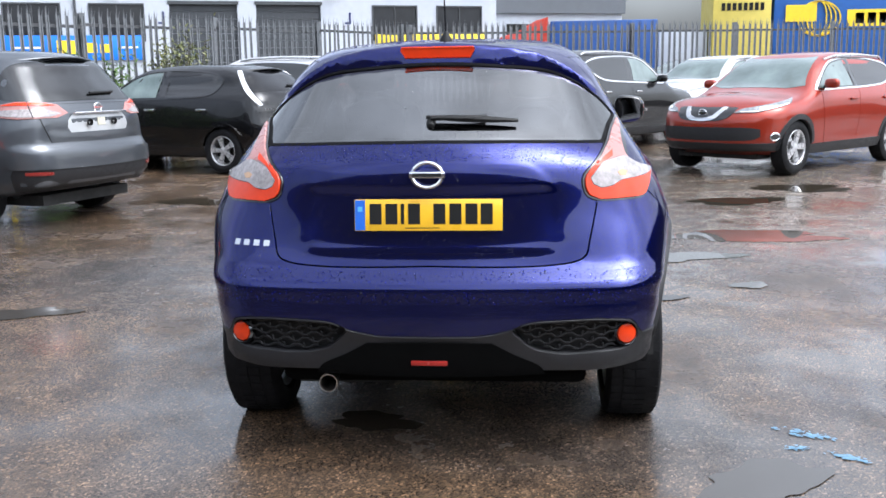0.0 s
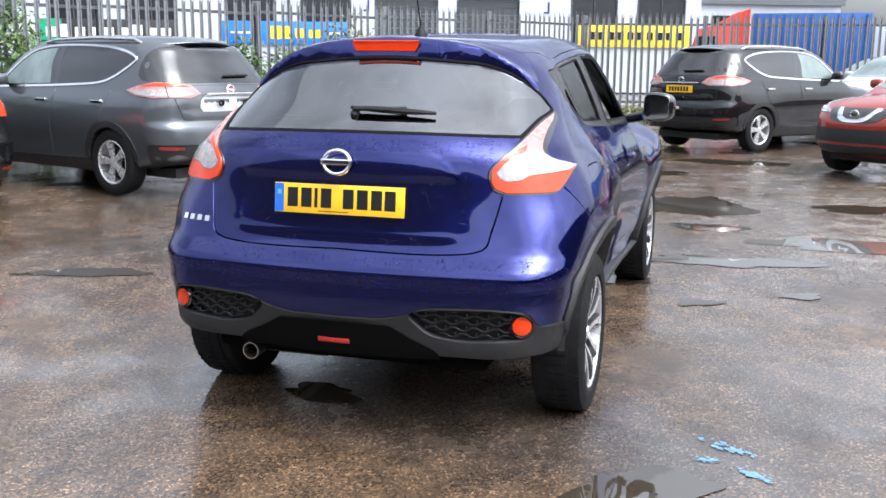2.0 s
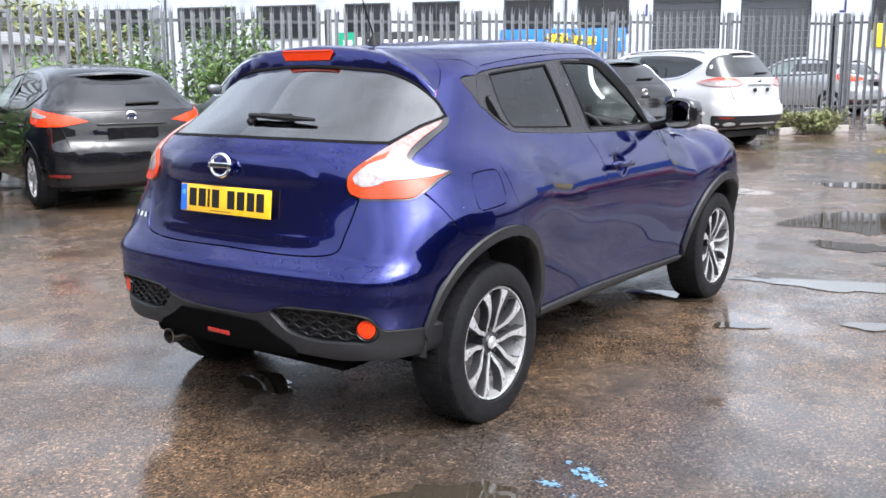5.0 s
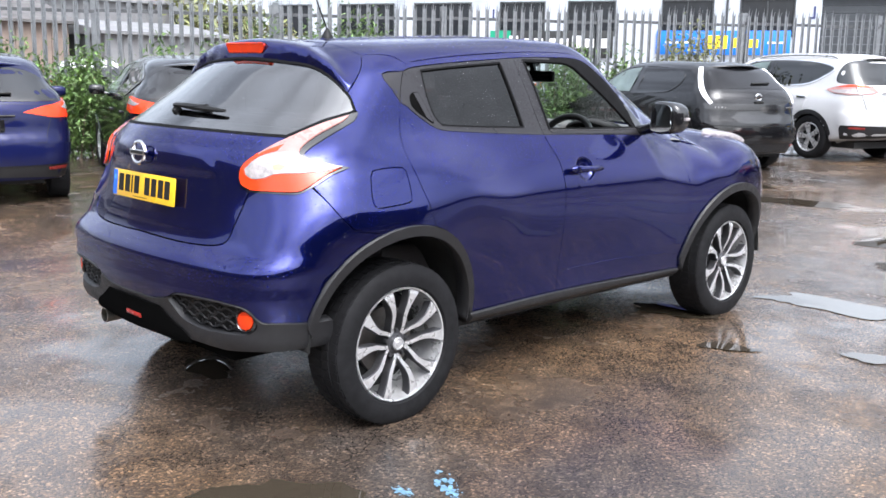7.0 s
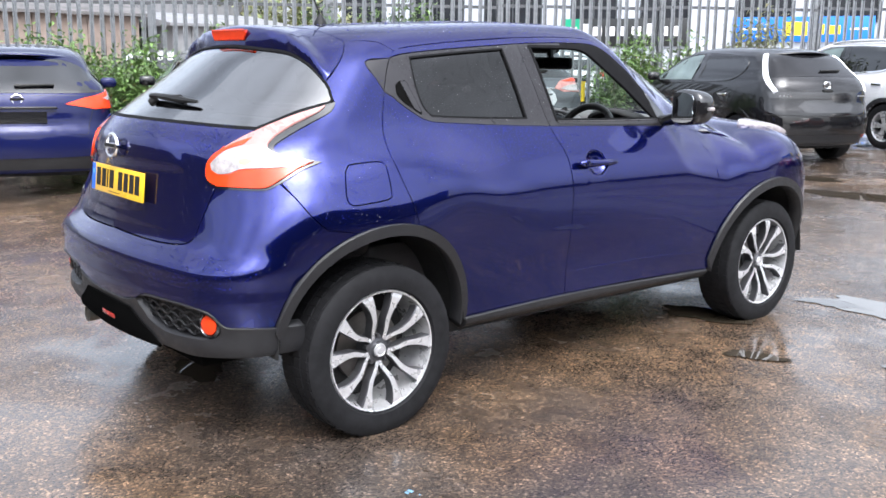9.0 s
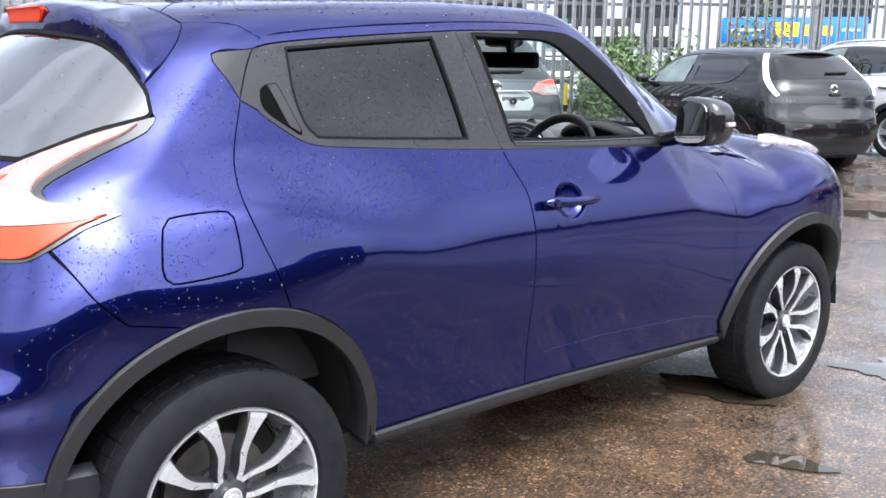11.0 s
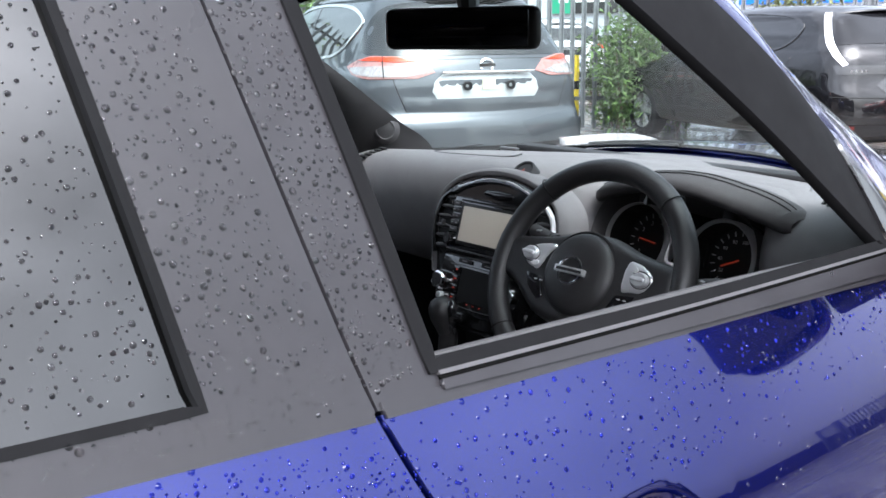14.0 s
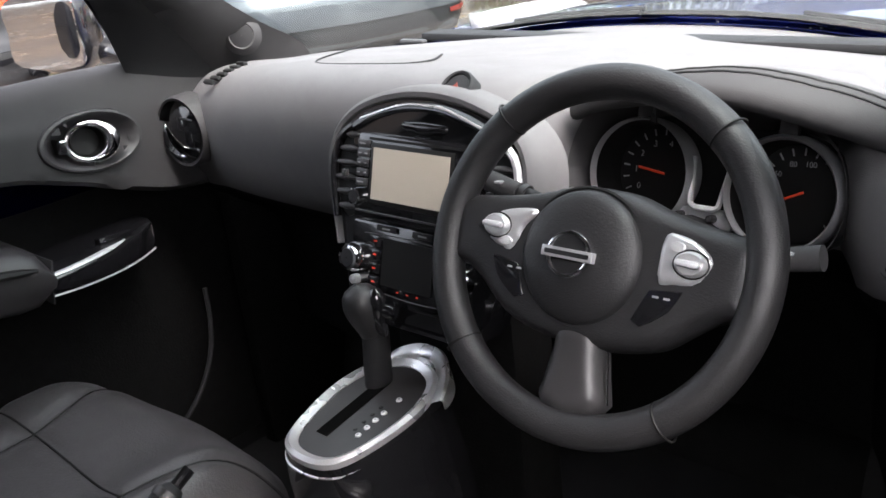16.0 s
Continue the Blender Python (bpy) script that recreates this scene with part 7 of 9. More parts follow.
def seat(cx, y0=1.82, z0=.60):
    s = attach("front_seat", None, car, "black leather front seat")

    def slab(w, d, h, m, e=3.2, n=32, lift=None):
        rows = []
        for t in np.linspace(-1, 1, 13):
            k = (1 - abs(t) ** e) ** (1 / e)
            r = []
            for i in range(n):
                a = 2 * math.pi * i / n
                c, sn = math.cos(a), math.sin(a)
                q = 1 / (abs(c) ** 4 + abs(sn) ** 4) ** .25
                r.append(m @ Vector((c * q * w * (.35 + .65 * k), sn * q * d * (.35 + .65 * k), t * h)))
            rows.append(r)
        return rows

    z1 = z0 - (.07 if cx < 0 else 0)
    puff(slab(.17, .28, .075, Matrix.Translation((cx, y0 + .30, z1 - .04)) @ pose(0, 0, 0, 6, 0, 0)), LEATHER, "cushion", s)
    for q in (-1, 1):
        puff(slab(.055, .30, .085, Matrix.Translation((cx + q * .17, y0 + .26, z1 - .045)) @ pose(0, 0, 0, 6, 0, 0)), LEATHER, "bolster", s)
        puff(slab(.05, .075, .30, Matrix.Translation((cx + q * .20, y0 - .06, z0 + .36)) @ pose(0, 0, 0, 18, 0, 0)), LEATHER, "back_bolster", s)
    puff(slab(.17, .07, .33, Matrix.Translation((cx, y0 - .08, z0 + .36)) @ pose(0, 0, 0, 18, 0, 0)), LEATHER, "backrest", s)
    puff(slab(.12, .05, .09, Matrix.Translation((cx, y0 - .21, z0 + .80)) @ pose(0, 0, 0, 12, 0, 0)), LEATHER, "headrest", s)
    part("base", boxm(cx - .2, cx + .2, y0, y0 + .5, .30, z0 - .1), SOFT_DARK, s)
    for x in (-.115, .115) if cx > 0 else ():
        part("seam", tube([(cx + x, y0 + .10 + .07 * i, z0 + .035 + .002 * math.sin(i)) for i in range(6)], .003, 5), INK, s)


seat(-.42, 1.80, .600)
SEAMS = [[(-.515, 2.155), (-.545, 2.25), (-.585, 2.335)], [(-.64, 2.14), (-.515, 2.155), (-.40, 2.150), (-.235, 2.135)], [(-.185, 2.345), (-.215, 2.24), (-.235, 2.135), (-.245, 1.9)], [(-.515, 2.155), (-.505, 2.0), (-.50, 1.85)]]


def cushion_z(x, y):
    """The padded top of the passenger cushion, with sunk seams and a rolled front."""
    u = (x + .405) / .235
    z = .662 + .020 * bell(abs(u), .80, .28) - .05 * np.clip((abs(u) - .85) / .2, 0, 1) ** 2
    front = 2.385 - 1.0 * (x + .405) ** 2
    z -= .09 * np.clip((y - front + .13) / .13, 0, 1.3) ** 2.2
    p = np.array([x, y])
    d = 9.0
    for line in SEAMS:
        for a, b in zip(line, line[1:]):
            a, b = np.array(a), np.array(b)
            k = np.clip(np.dot(p - a, b - a) / np.dot(b - a, b - a), 0, 1)
            d = min(d, np.linalg.norm(p - a - k * (b - a)))
    return z - .007 * math.exp(-(d / .013) ** 2)


loft([[(x, y, cushion_z(x, y)) for y in np.linspace(1.80, 2.40 - 1.0 * (x + .405) ** 2, 60)] for x in np.linspace(-.65, -.16, 50)], LEATHER, "seat_cushion", car, "padded black leather passenger cushion")
for line in SEAMS:
    for off in (0, .006):
        part("cushion_seam", tube([(x + off, y, cushion_z(x, y) + (.0006 if not off else .0035)) for x, y in spline(line, .012)], .0012 if not off else .0006, 5), INK, car)
seat(.38, 1.70, .56)
part("rear_bench", boxm(-.6, .6, .85, 1.2, .45, .66), LEATHER, car, bevel=.05)
part("rear_bench_back", boxm(-.6, .6, .72, .88, .6, 1.12), LEATHER, car, bevel=.05)
part("cabin_floor", boxm(-.70, .70, 1.0, 3.05, .26, .32), SOFT_DARK, car)

# linings
skin(J, "headlining", CLOTH, "top", [mirror_loop(outline([(0, .95), (.5, .92)], [(.5, .92), (.54, 1.3), (.55, 2.0), (.53, 2.28)], [(.53, 2.28), (.3, 2.40), (0, 2.43)]))], car, "grey headlining", h=.08, proud=-.045, flange=0)
for s in (1, -1):
    skin(J, "inner_post", SOFT_DARK, "side", [outline([(1.50, 1.12), (1.48, 1.45)], [(1.48, 1.45), (1.62, 1.46)], [(1.62, 1.46), (1.68, 1.12)], [(1.68, 1.12), (1.50, 1.12)])], car, h=.05, proud=-.05, flange=0, side=s)
    if s > 0:
        skin(J, "sill_lining", SOFT, "side", [outline([(1.66, 1.116), (2.1, 1.112), (2.5, 1.100), (2.74, 1.075)], [(2.74, 1.075), (2.74, 1.0)], [(2.74, 1.0), (1.66, 1.04)], [(1.66, 1.04), (1.66, 1.116)])], car, h=.05, gap=0, proud=-.022, flange=.02, side=s)
    if s > 0:
        skin(J, "door_card", SOFT, "side", [outline([(1.72, 1.06), (2.74, 1.03)], [(2.74, 1.03), (2.80, .9), (2.80, .5)], [(2.80, .5), (1.78, .42)], [(1.78, .42), (1.72, 1.06)])], car, "grey door lining", h=.04, proud=-.085, flange=-.05, side=s)
    if s > 0:
        skin(J, "pillar_trim", SOFT_DARK, "top", [pillar_loop], car, "black inner windscreen pillar", h=.03, gap=-.014, proud=-.020, flange=0, side=s)
    skin(J, "frame_trim", SOFT_DARK, "side", [frame_loop], car, h=.03, gap=-.003, proud=-.026, flange=0, side=s) if s > 0 else None
    # flat sheet without a hollow; the hollow's shade is painted as near-black
    skin(J, "pocket_shade", FOOTWELL_BLACK, "side", [outline([(1.80, .955), (2.2, .950), (2.5, .955), (2.72, .99)], [(2.72, .99), (2.78, .8), (2.80, .33)], [(2.80, .33), (1.82, .36)], [(1.82, .36), (1.80, .955)])], car, "flat near-black sheet painting the shade of a door hollow", h=.05, proud=-.088, flange=0, side=s)
    part("dash_side", boxm(*((.660, .700) if s > 0 else (-.700, -.660)), 2.66, 2.92, .30, 1.0), FOOTWELL_BLACK, car, bevel=.01)
    if s < 0:
        continue
    rows = []
    for i in range(11):
        t = i / 10
        y = 2.53 + .37 * t
        p = J.on("top", [.588 + .072 * t], [y], s)[0]
        q = J.on("side", [y], [1.09], s)[0]
        a, b = Vector((p[0] - s * .004, p[1], p[2] - .026)), Vector((q[0] - s * .045, y - .01, 1.075))
        rows.append([a + (b - a) * k + Vector((-s * .008 * math.sin(math.pi * k), -.005 * math.sin(math.pi * k), .0)) for k in np.linspace(0, 1, 9)])
    loft(rows, SOFT_DARK, "pillar_foot", car, "black moulding at the pillar foot")
# top of the driver's door lining, just inside the open window
rows = []
for i in range(31):
    y = 1.74 + .76 * i / 30
    z = float(np.interp(y, [1.74, 2.1, 2.5], [1.131, 1.124, 1.112]))
    x = float(J.on("side", [y], [z])[0, 0]) - .013
    rows.append([(x, y, z - .012), (x - .001, y, z), (x - .004, y, z + .0025), (x - .011, y, z + .002), (x - .018, y, z - .003), (x - .023, y, z - .014), (x - .026, y, z - .04), (x - .028, y, z - .09)])
loft(rows, PILLAR_SOFT, "door_top", car, "grey rolled top of the driver's door lining")
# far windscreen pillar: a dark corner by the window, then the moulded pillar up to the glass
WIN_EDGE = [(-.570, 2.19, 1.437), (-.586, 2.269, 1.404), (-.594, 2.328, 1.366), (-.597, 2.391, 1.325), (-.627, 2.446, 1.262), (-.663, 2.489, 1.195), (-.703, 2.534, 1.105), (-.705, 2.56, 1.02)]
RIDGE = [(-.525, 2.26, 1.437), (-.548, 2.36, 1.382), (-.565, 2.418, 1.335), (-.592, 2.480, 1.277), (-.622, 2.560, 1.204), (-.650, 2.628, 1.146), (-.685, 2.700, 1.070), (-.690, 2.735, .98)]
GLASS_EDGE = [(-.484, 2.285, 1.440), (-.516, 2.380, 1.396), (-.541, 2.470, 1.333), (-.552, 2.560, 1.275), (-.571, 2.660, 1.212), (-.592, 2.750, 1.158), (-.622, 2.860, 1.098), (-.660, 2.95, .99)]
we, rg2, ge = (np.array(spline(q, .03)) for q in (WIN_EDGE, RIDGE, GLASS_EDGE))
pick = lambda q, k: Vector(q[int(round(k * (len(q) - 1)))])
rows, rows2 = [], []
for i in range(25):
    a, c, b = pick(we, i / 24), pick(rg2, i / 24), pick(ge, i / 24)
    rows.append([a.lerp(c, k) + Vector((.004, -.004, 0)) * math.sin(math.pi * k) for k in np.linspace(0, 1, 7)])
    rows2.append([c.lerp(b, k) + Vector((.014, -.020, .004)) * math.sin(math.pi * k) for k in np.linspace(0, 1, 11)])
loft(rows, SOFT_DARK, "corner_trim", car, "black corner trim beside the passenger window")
loft(rows2, PILLAR_SOFT, "pillar_moulding", car, "smooth grey windscreen pillar moulding")
tw = Matrix.Translation((-.600, 2.708, 1.143)) @ Vector((.72, -.66, .12)).normalized().to_track_quat("Z", "Y").to_matrix().to_4x4()
# passenger door: rolled top under the window, curved lower edge above the recess
low_edge = curve((1.6, 1.0), (2.10, 1.0), (2.27, .990), (2.39, .956), (2.48, .922), (2.56, .898), (2.70, .885))
rows = []
for i in range(70):
    y = 1.70 + .98 * i / 69
    zl, zt = float(low_edge(y)), 1.126 + .045 * max(0, 2.3 - y) * .3 - .03 * max(0, y - 2.45)
    prof = [(-.752, zt - .010), (-.738, zt + .001), (-.718, zt), (-.698, zt - .018), (-.684, zt - .05), (-.674, (zt + zl) / 2), (-.668, zl + .02), (-.667, zl + .006), (-.674, zl - .002), (-.72, zl - .004)]
    rows.append([(x, y, z) for x, z in prof])
dr = []
for r in rows:
    q = spline(r, .008)
    dr.append([q[int(j * (len(q) - 1) / 27)] for j in range(28)])
bm = bmesh.new()
vs = [[bm.verts.new(p) for p in r] for r in dr]
for a, b in zip(vs, vs[1:]):
    for i in range(27):
        c = (a[i].co + a[i + 1].co + b[i].co + b[i + 1].co) / 4
        if ((c.y - 2.428) / .080) ** 2 + ((c.z - 1.021) / .042) ** 2 > 1:
            bm.faces.new((a[i], a[i + 1], b[i + 1], b[i]))
bmesh.ops.delete(bm, geom=[v for v in bm.verts if not v.link_faces], context="VERTS")
bmesh.ops.recalc_face_normals(bm, faces=bm.faces)
part("door_lining", bm, plain("soft_grey_door_lining", (.034, .033, .034), .55, 0, .08, 18, .3, bscale=700, spec=.3), car, "soft grey rolled top of the passenger door", smooth=True)
twr = attach("tweeter", None, car, "round speaker grille at the pillar foot")
part("base", lathe([(.034, -.014), (.027, .000), (.0225, .004), (.0205, .003)], 32, "Z", tw), PILLAR_SOFT, twr, smooth=True)
part("grille", lathe([(.001, .0045), (.0145, .0040), (.0202, .0025), (.0205, .0)], 32, "Z", tw), SOFT_DARK, twr, smooth=True)
# passenger door furniture
dh = attach("inner_door_handle", None, car, "chrome inner door handle in an oval dish")
DQ = Matrix.Translation((-.668, 2.428, 1.021)) @ pose(0, 0, 0, 90, 0, 90) @ pose(0, 0, 0, 0, 0, -4) @ pose(0, 0, 0, -6, 0, 0)
part("dish", lathe([(.0545, -.006), (.0530, .003), (.0500, .004), (.0455, .0), (.040, -.012), (.030, -.024), (.001, -.028)], 48, "Z", DQ @ Matrix.Diagonal((1.70, .93, 1, 1))), SPOKE_GREY, dh, smooth=True)
an = np.linspace(0, 6.283, 36, endpoint=False)
part("grip", tube([DQ @ Vector((.037 * math.cos(a) - .004, .030 * math.sin(a), -.002 + .008 * math.cos(a))) for a in an], .007, 10, closed=True, radii=[.0052 + .0085 * max(0, math.cos(a)) ** 1.5 for a in an]), CHROME, dh, smooth=True)
part("pull_cup", lathe([(.001, -.020), (.022, -.018), (.028, -.006)], 28, "Z", DQ @ Matrix.Translation((-.004, 0, 0)) @ Matrix.Diagonal((1.1, 1, 1, 1))), INK, dh, smooth=True)
part("lock_lever", boxm(-.062, -.047, -.012, .010, -.012, .006, m=DQ), GLOSS_BLACK, dh, bevel=.003)
part("lock_tip", boxm(-.061, -.048, .004, .011, .004, .011, m=DQ), CHROME, dh, bevel=.003)
arm = attach("door_armrest", None, car, "grey armrest with a gloss switch panel")
AQ = Matrix.Translation((-.66, 2.29, .885)) @ pose(0, 0, 0, -11, 0, 0)
rows = []
for i in range(24):
    t = i / 23
    y = -.55 + .55 * t
    k = math.sqrt(max(0, 1 - max(0, (y + .05) / .05) ** 2)) if y > -.05 else 1.0
    rows.append([AQ @ Vector((x, y, -.048 + (z + .048) * (.35 + .65 * k))) for x, z in spline([(-.09, .006), (.02, .006), (.050, .0), (.064, -.016), (.066, -.045), (.058, -.075), (.03, -.096), (-.09, -.10)], .012)])
nn = min(len(r) for r in rows)
loft([r[:nn] for r in rows], SPOKE_GREY, "pad", arm, "grey moulded armrest")
part("pad_end", boxm(-.09, .058, -.004, -.001, -.082, -.012, m=AQ), SPOKE_GREY, arm, bevel=.001)
part("pull_slot", tube([AQ @ Vector((.0665, y, -.022 + .10 * (y + .1) * .1)) for y in (-.27, -.2, -.12, -.06, -.03)], .011, 8, radii=[.011, .012, .012, .010, .004], flat=.7), INK, arm, smooth=True)
rows = []
for i in range(16):
    t = i / 15
    y = 2.275 + .235 * t
    xi = -.598 - .090 * t ** 2.2
    zt = .850 + .004 * t
    zb = .816 - .018 * t
    rows.append([(-.74, y, zt + .002), (xi - .012, y, zt + .001), (xi - .003, y, zt - .003), (xi, y, zt - .009), (xi - .004, y, zb + .006), (xi - .012, y, zb), (-.74, y, zb - .01)])
loft(rows, GLOSS_BLACK, "switch_panel", arm, "gloss black switch panel")
part("panel_edge", tube([(r[5][0] + .006, r[5][1], r[5][2] + .001) for r in rows], .0018, 6), SATIN, arm, smooth=True)
part("panel_top", tube([(r[2][0] - .006, r[2][1], r[2][2] + .002) for r in rows[:11]], .0065, 8, radii=[.0075] * 8 + [.006, .004, .001], flat=.5), SATIN, arm, smooth=True)
part("window_switch", boxm(-.672, -.648, 2.39, 2.45, .850, .864, m=pose(0, 0, 0)), GLOSS_BLACK, arm, bevel=.004)
part("door_bin", tube(spline([(-.668, 2.575, .70), (-.655, 2.565, .64), (-.640, 2.54, .58), (-.628, 2.49, .52), (-.625, 2.42, .475), (-.63, 2.3, .44)], .015), .0045, 8), SOFT_DARK, arm, smooth=True)
mr = attach("inner_mirror", None, car, "black rear-view mirror on the windscreen")
part("housing", boxm(-.125, .125, -.012, .016, -.030, .030, m=Matrix.Translation((.19, 2.262, 1.374)) @ pose(0, 0, 0, 0, 0, 20)), INK, mr, bevel=.012, seg=3)
part("mirror_face", boxm(-.115, .115, -.0145, -.0125, -.024, .024, m=Matrix.Translation((.19, 2.262, 1.374)) @ pose(0, 0, 0, 0, 0, 20)), plain("dim_mirror", (.05, .05, .055), .05, .9, .05, 4), mr, bevel=.0008)
part("stem", tube([(.19, 2.28, 1.38), (.12, 2.34, 1.42), (.06, 2.42, 1.46)], .016, 8, radii=[.014, .018, .03]), INK, mr, smooth=True)
part("sensor_cover", boxm(-.03, .10, 2.33, 2.44, 1.425, 1.48, m=pose(0, 0, 0)), INK, mr, bevel=.02)
# windscreen wipers
for pts in ([(.50, 3.110), (.2, 3.168), (-.1, 3.182)], [(-.08, 3.165), (-.35, 3.148), (-.56, 3.095)]):
    wz = attach("front_wiper", None, car, "black windscreen wiper")
    P3 = []
    for x, y in spline(pts, .08):
        p = J.on("top", [abs(x)], [y])[0]
        P3.append((x, y, p[2] + .006))
    part("blade", tube(P3, .006, 6), INK, wz)
    part("arm", tube([(p[0], p[1] + .012, p[2] + .006) for p in P3[:len(P3) // 2 + 1]], .005, 6), INK, wz)
# far side doors
FGF = outline([(1.697, 1.448), (1.9, 1.448), (2.10, 1.446), (2.20, 1.432), (2.28, 1.400)], [(2.28, 1.400), (2.34, 1.361), (2.404, 1.318), (2.46, 1.256), (2.503, 1.190), (2.54, 1.120)], [(2.54, 1.120), (2.1, 1.122), (1.757, 1.130)], [(1.757, 1.130), (1.726, 1.29), (1.697, 1.448)])
DLO_TOP_FAR = [(2.60, 1.086), (2.568, 1.115), (2.524, 1.195), (2.480, 1.265), (2.422, 1.332), (2.352, 1.378), (2.285, 1.418), (2.2, 1.452), (2.06, 1.466), (1.9, 1.464), (1.72, 1.459), (1.634, 1.455)]
far_front = attach("front_door", None, car)
skin(J, "door_skin", BLUE, "side", [outline([(1.800, .352), (2.3, .350), (2.845, .335)], SEAM_FRONT, [(2.66, 1.075), (2.60, 1.086)], DLO_LOW_F[::-1], GAP_LOW[::-1])], far_front, h=.06, side=-1)
skin(J, "door_frame", BLUE, "side", [outline(DLO_TOP_FAR[7:], [(1.634, 1.455), (1.63, 1.482)], [(1.63, 1.482), (1.85, 1.490), (2.04, 1.490), (2.13, 1.480), (2.2, 1.466)], [(2.2, 1.466), (2.2, 1.452)])], far_front, h=.04, side=-1)
skin(J, "window_trim", PILLAR, "side", [outline([(1.694, 1.118), (1.668, 1.236), (1.638, 1.406), (1.634, 1.455)], DLO_TOP_FAR[::-1], DLO_LOW_F[::-1]), FGF], far_front, h=.04, gap=.0015, flange=.02, side=-1)
WET_GLASS = glass("rain_spotted_glass", (.82, .84, .84), 1.42, .55)
skin(J, "window_glass", WET_GLASS, "side", [FGF], far_front, "clear side window covered in rain drops", h=.05, gap=0, proud=-.01, flange=0, side=-1).visible_shadow = False
far_rear = attach("rear_door", None, car)
skin(J, "door_skin", BLUE, "side", [outline(SEAM_REAR_LOW, arch_r_front, [(1.192, .345), (1.5, .349), (1.800, .352)], GAP_LOW, DLO_LOW_R[::-1])], far_rear, h=.06, side=-1)
skin(J, "door_frame", BLUE, "side", [outline(DLO_TOP_R, SEAM_TOP[::-1], [(1.63, 1.482), (1.634, 1.455)])], far_rear, h=.04, side=-1)
skin(J, "window_trim", PILLAR, "side", [outline(SEAM_REAR[::-1], DLO_TOP_R[::-1], [(1.634, 1.455), (1.638, 1.406), (1.668, 1.236), (1.694, 1.118)], DLO_LOW_R[::-1]), rear_glass], far_rear, h=.04, gap=.0015, side=-1)
skin(J, "window_glass", TINT, "side", [rear_glass], far_rear, h=.05, gap=0, proud=-.008, flange=0, side=-1)
skin(J, "quarter_light", PILLAR, "side", [outline([(.818, 1.362), (.838, 1.379), (.933, 1.388)], SEAM_REAR, [(.862, 1.262), (.82, 1.347), (.818, 1.362)])], car, h=.04, side=-1)

# ---- rain drops standing on the car ----
WATER = Mat("rain_water").set(Base_Color=(1, 1, 1, 1), Roughness=0.0, IOR=1.22, Transmission_Weight=1.0).m


WET_BLUE = plain("wetted_blue_paint", (.006, .009, .135), .4, .3, .1, 30, spec=.1)
WET_FILM = plain("wetted_black_film", (.020, .019, .021), .5, 0, .1, 30, spec=.12)


def raindrops(shape, mode, loop, count, parent, proud=0.0, r0=.0009, r1=.0034, side=1, seed=1, holes=(), under=None):
    """Many small standing drops, as one sheet of little domes."""
    rnd = np.random.RandomState(seed)
    loop = np.asarray(loop)
    lo, hi = loop.min(0), loop.max(0)
    p = lo + (hi - lo) * rnd.rand(count * 4, 2)
    ok = inside(loop, p)
    for q in holes:
        ok &= ~inside(np.asarray(q), p)
    p = p[ok]
    R = r0 + (r1 - r0) * rnd.rand(len(p)) ** 1.9
    cell, keep, seen = r1 * 2.4, [], {}
    for i, (a, b) in enumerate(p):
        g = (int(a / cell), int(b / cell))
        if all((a - p[j][0]) ** 2 + (b - p[j][1]) ** 2 > (1.25 * (R[i] + R[j])) ** 2 for gx in (-1, 0, 1) for gy in (-1, 0, 1) for j in seen.get((g[0] + gx, g[1] + gy), ())):
            seen.setdefault(g, []).append(i)
            keep.append(i)
            if len(keep) == count:
                break
    p, R = p[keep], R[keep]
    P = shape.on(mode, p[:, 0], p[:, 1], side)
    N = shape.normal(P)
    P = P + N * proud
    T = np.cross(N, [0, 0, 1.0]) + 1e-6
    T /= np.linalg.norm(T, axis=1, keepdims=True)
    B = np.cross(N, T)
    rings = [(1.0, .03), (.86, .24), (.48, .40)]
    a = np.linspace(0, 2 * math.pi, 8, endpoint=False)
    verts, k = [], 0
    wob = 1 + .22 * rnd.rand(len(P), 8)
    for f, h in rings:
        verts.append(P[:, None] + (T[:, None] * np.cos(a)[None, :, None] + B[:, None] * np.sin(a)[None, :, None]) * (R[:, None] * f * wob)[..., None] + N[:, None] * (R * h)[:, None, None])
    V = np.concatenate(verts + [(P + N * (R * .45)[:, None])[:, None]], 1).reshape(-1, 3)
    F = []
    for i in range(len(P)):
        o = i * 25
        for j in range(8):
            n = (j + 1) % 8
            F += [(o + j, o + n, o + 8 + n, o + 8 + j), (o + 8 + j, o + 8 + n, o + 16 + n, o + 16 + j), (o + 16 + j, o + 16 + n, o + 24)]
    for i in range(len(P)):
        F.append(tuple(i * 25 + j for j in range(8)))
    ob = attach("rain_water", make_mesh("rain_water", V, F, WATER, True), parent, "standing rain drops")
    ob["kind"] = "stuff"
    me = ob.data
    me.materials.append(under or WET_BLUE)
    idx = np.zeros(len(me.polygons), dtype=np.int32)
    idx[len(F) - len(P):] = 1
    me.polygons.foreach_set("material_index", idx)
    return ob


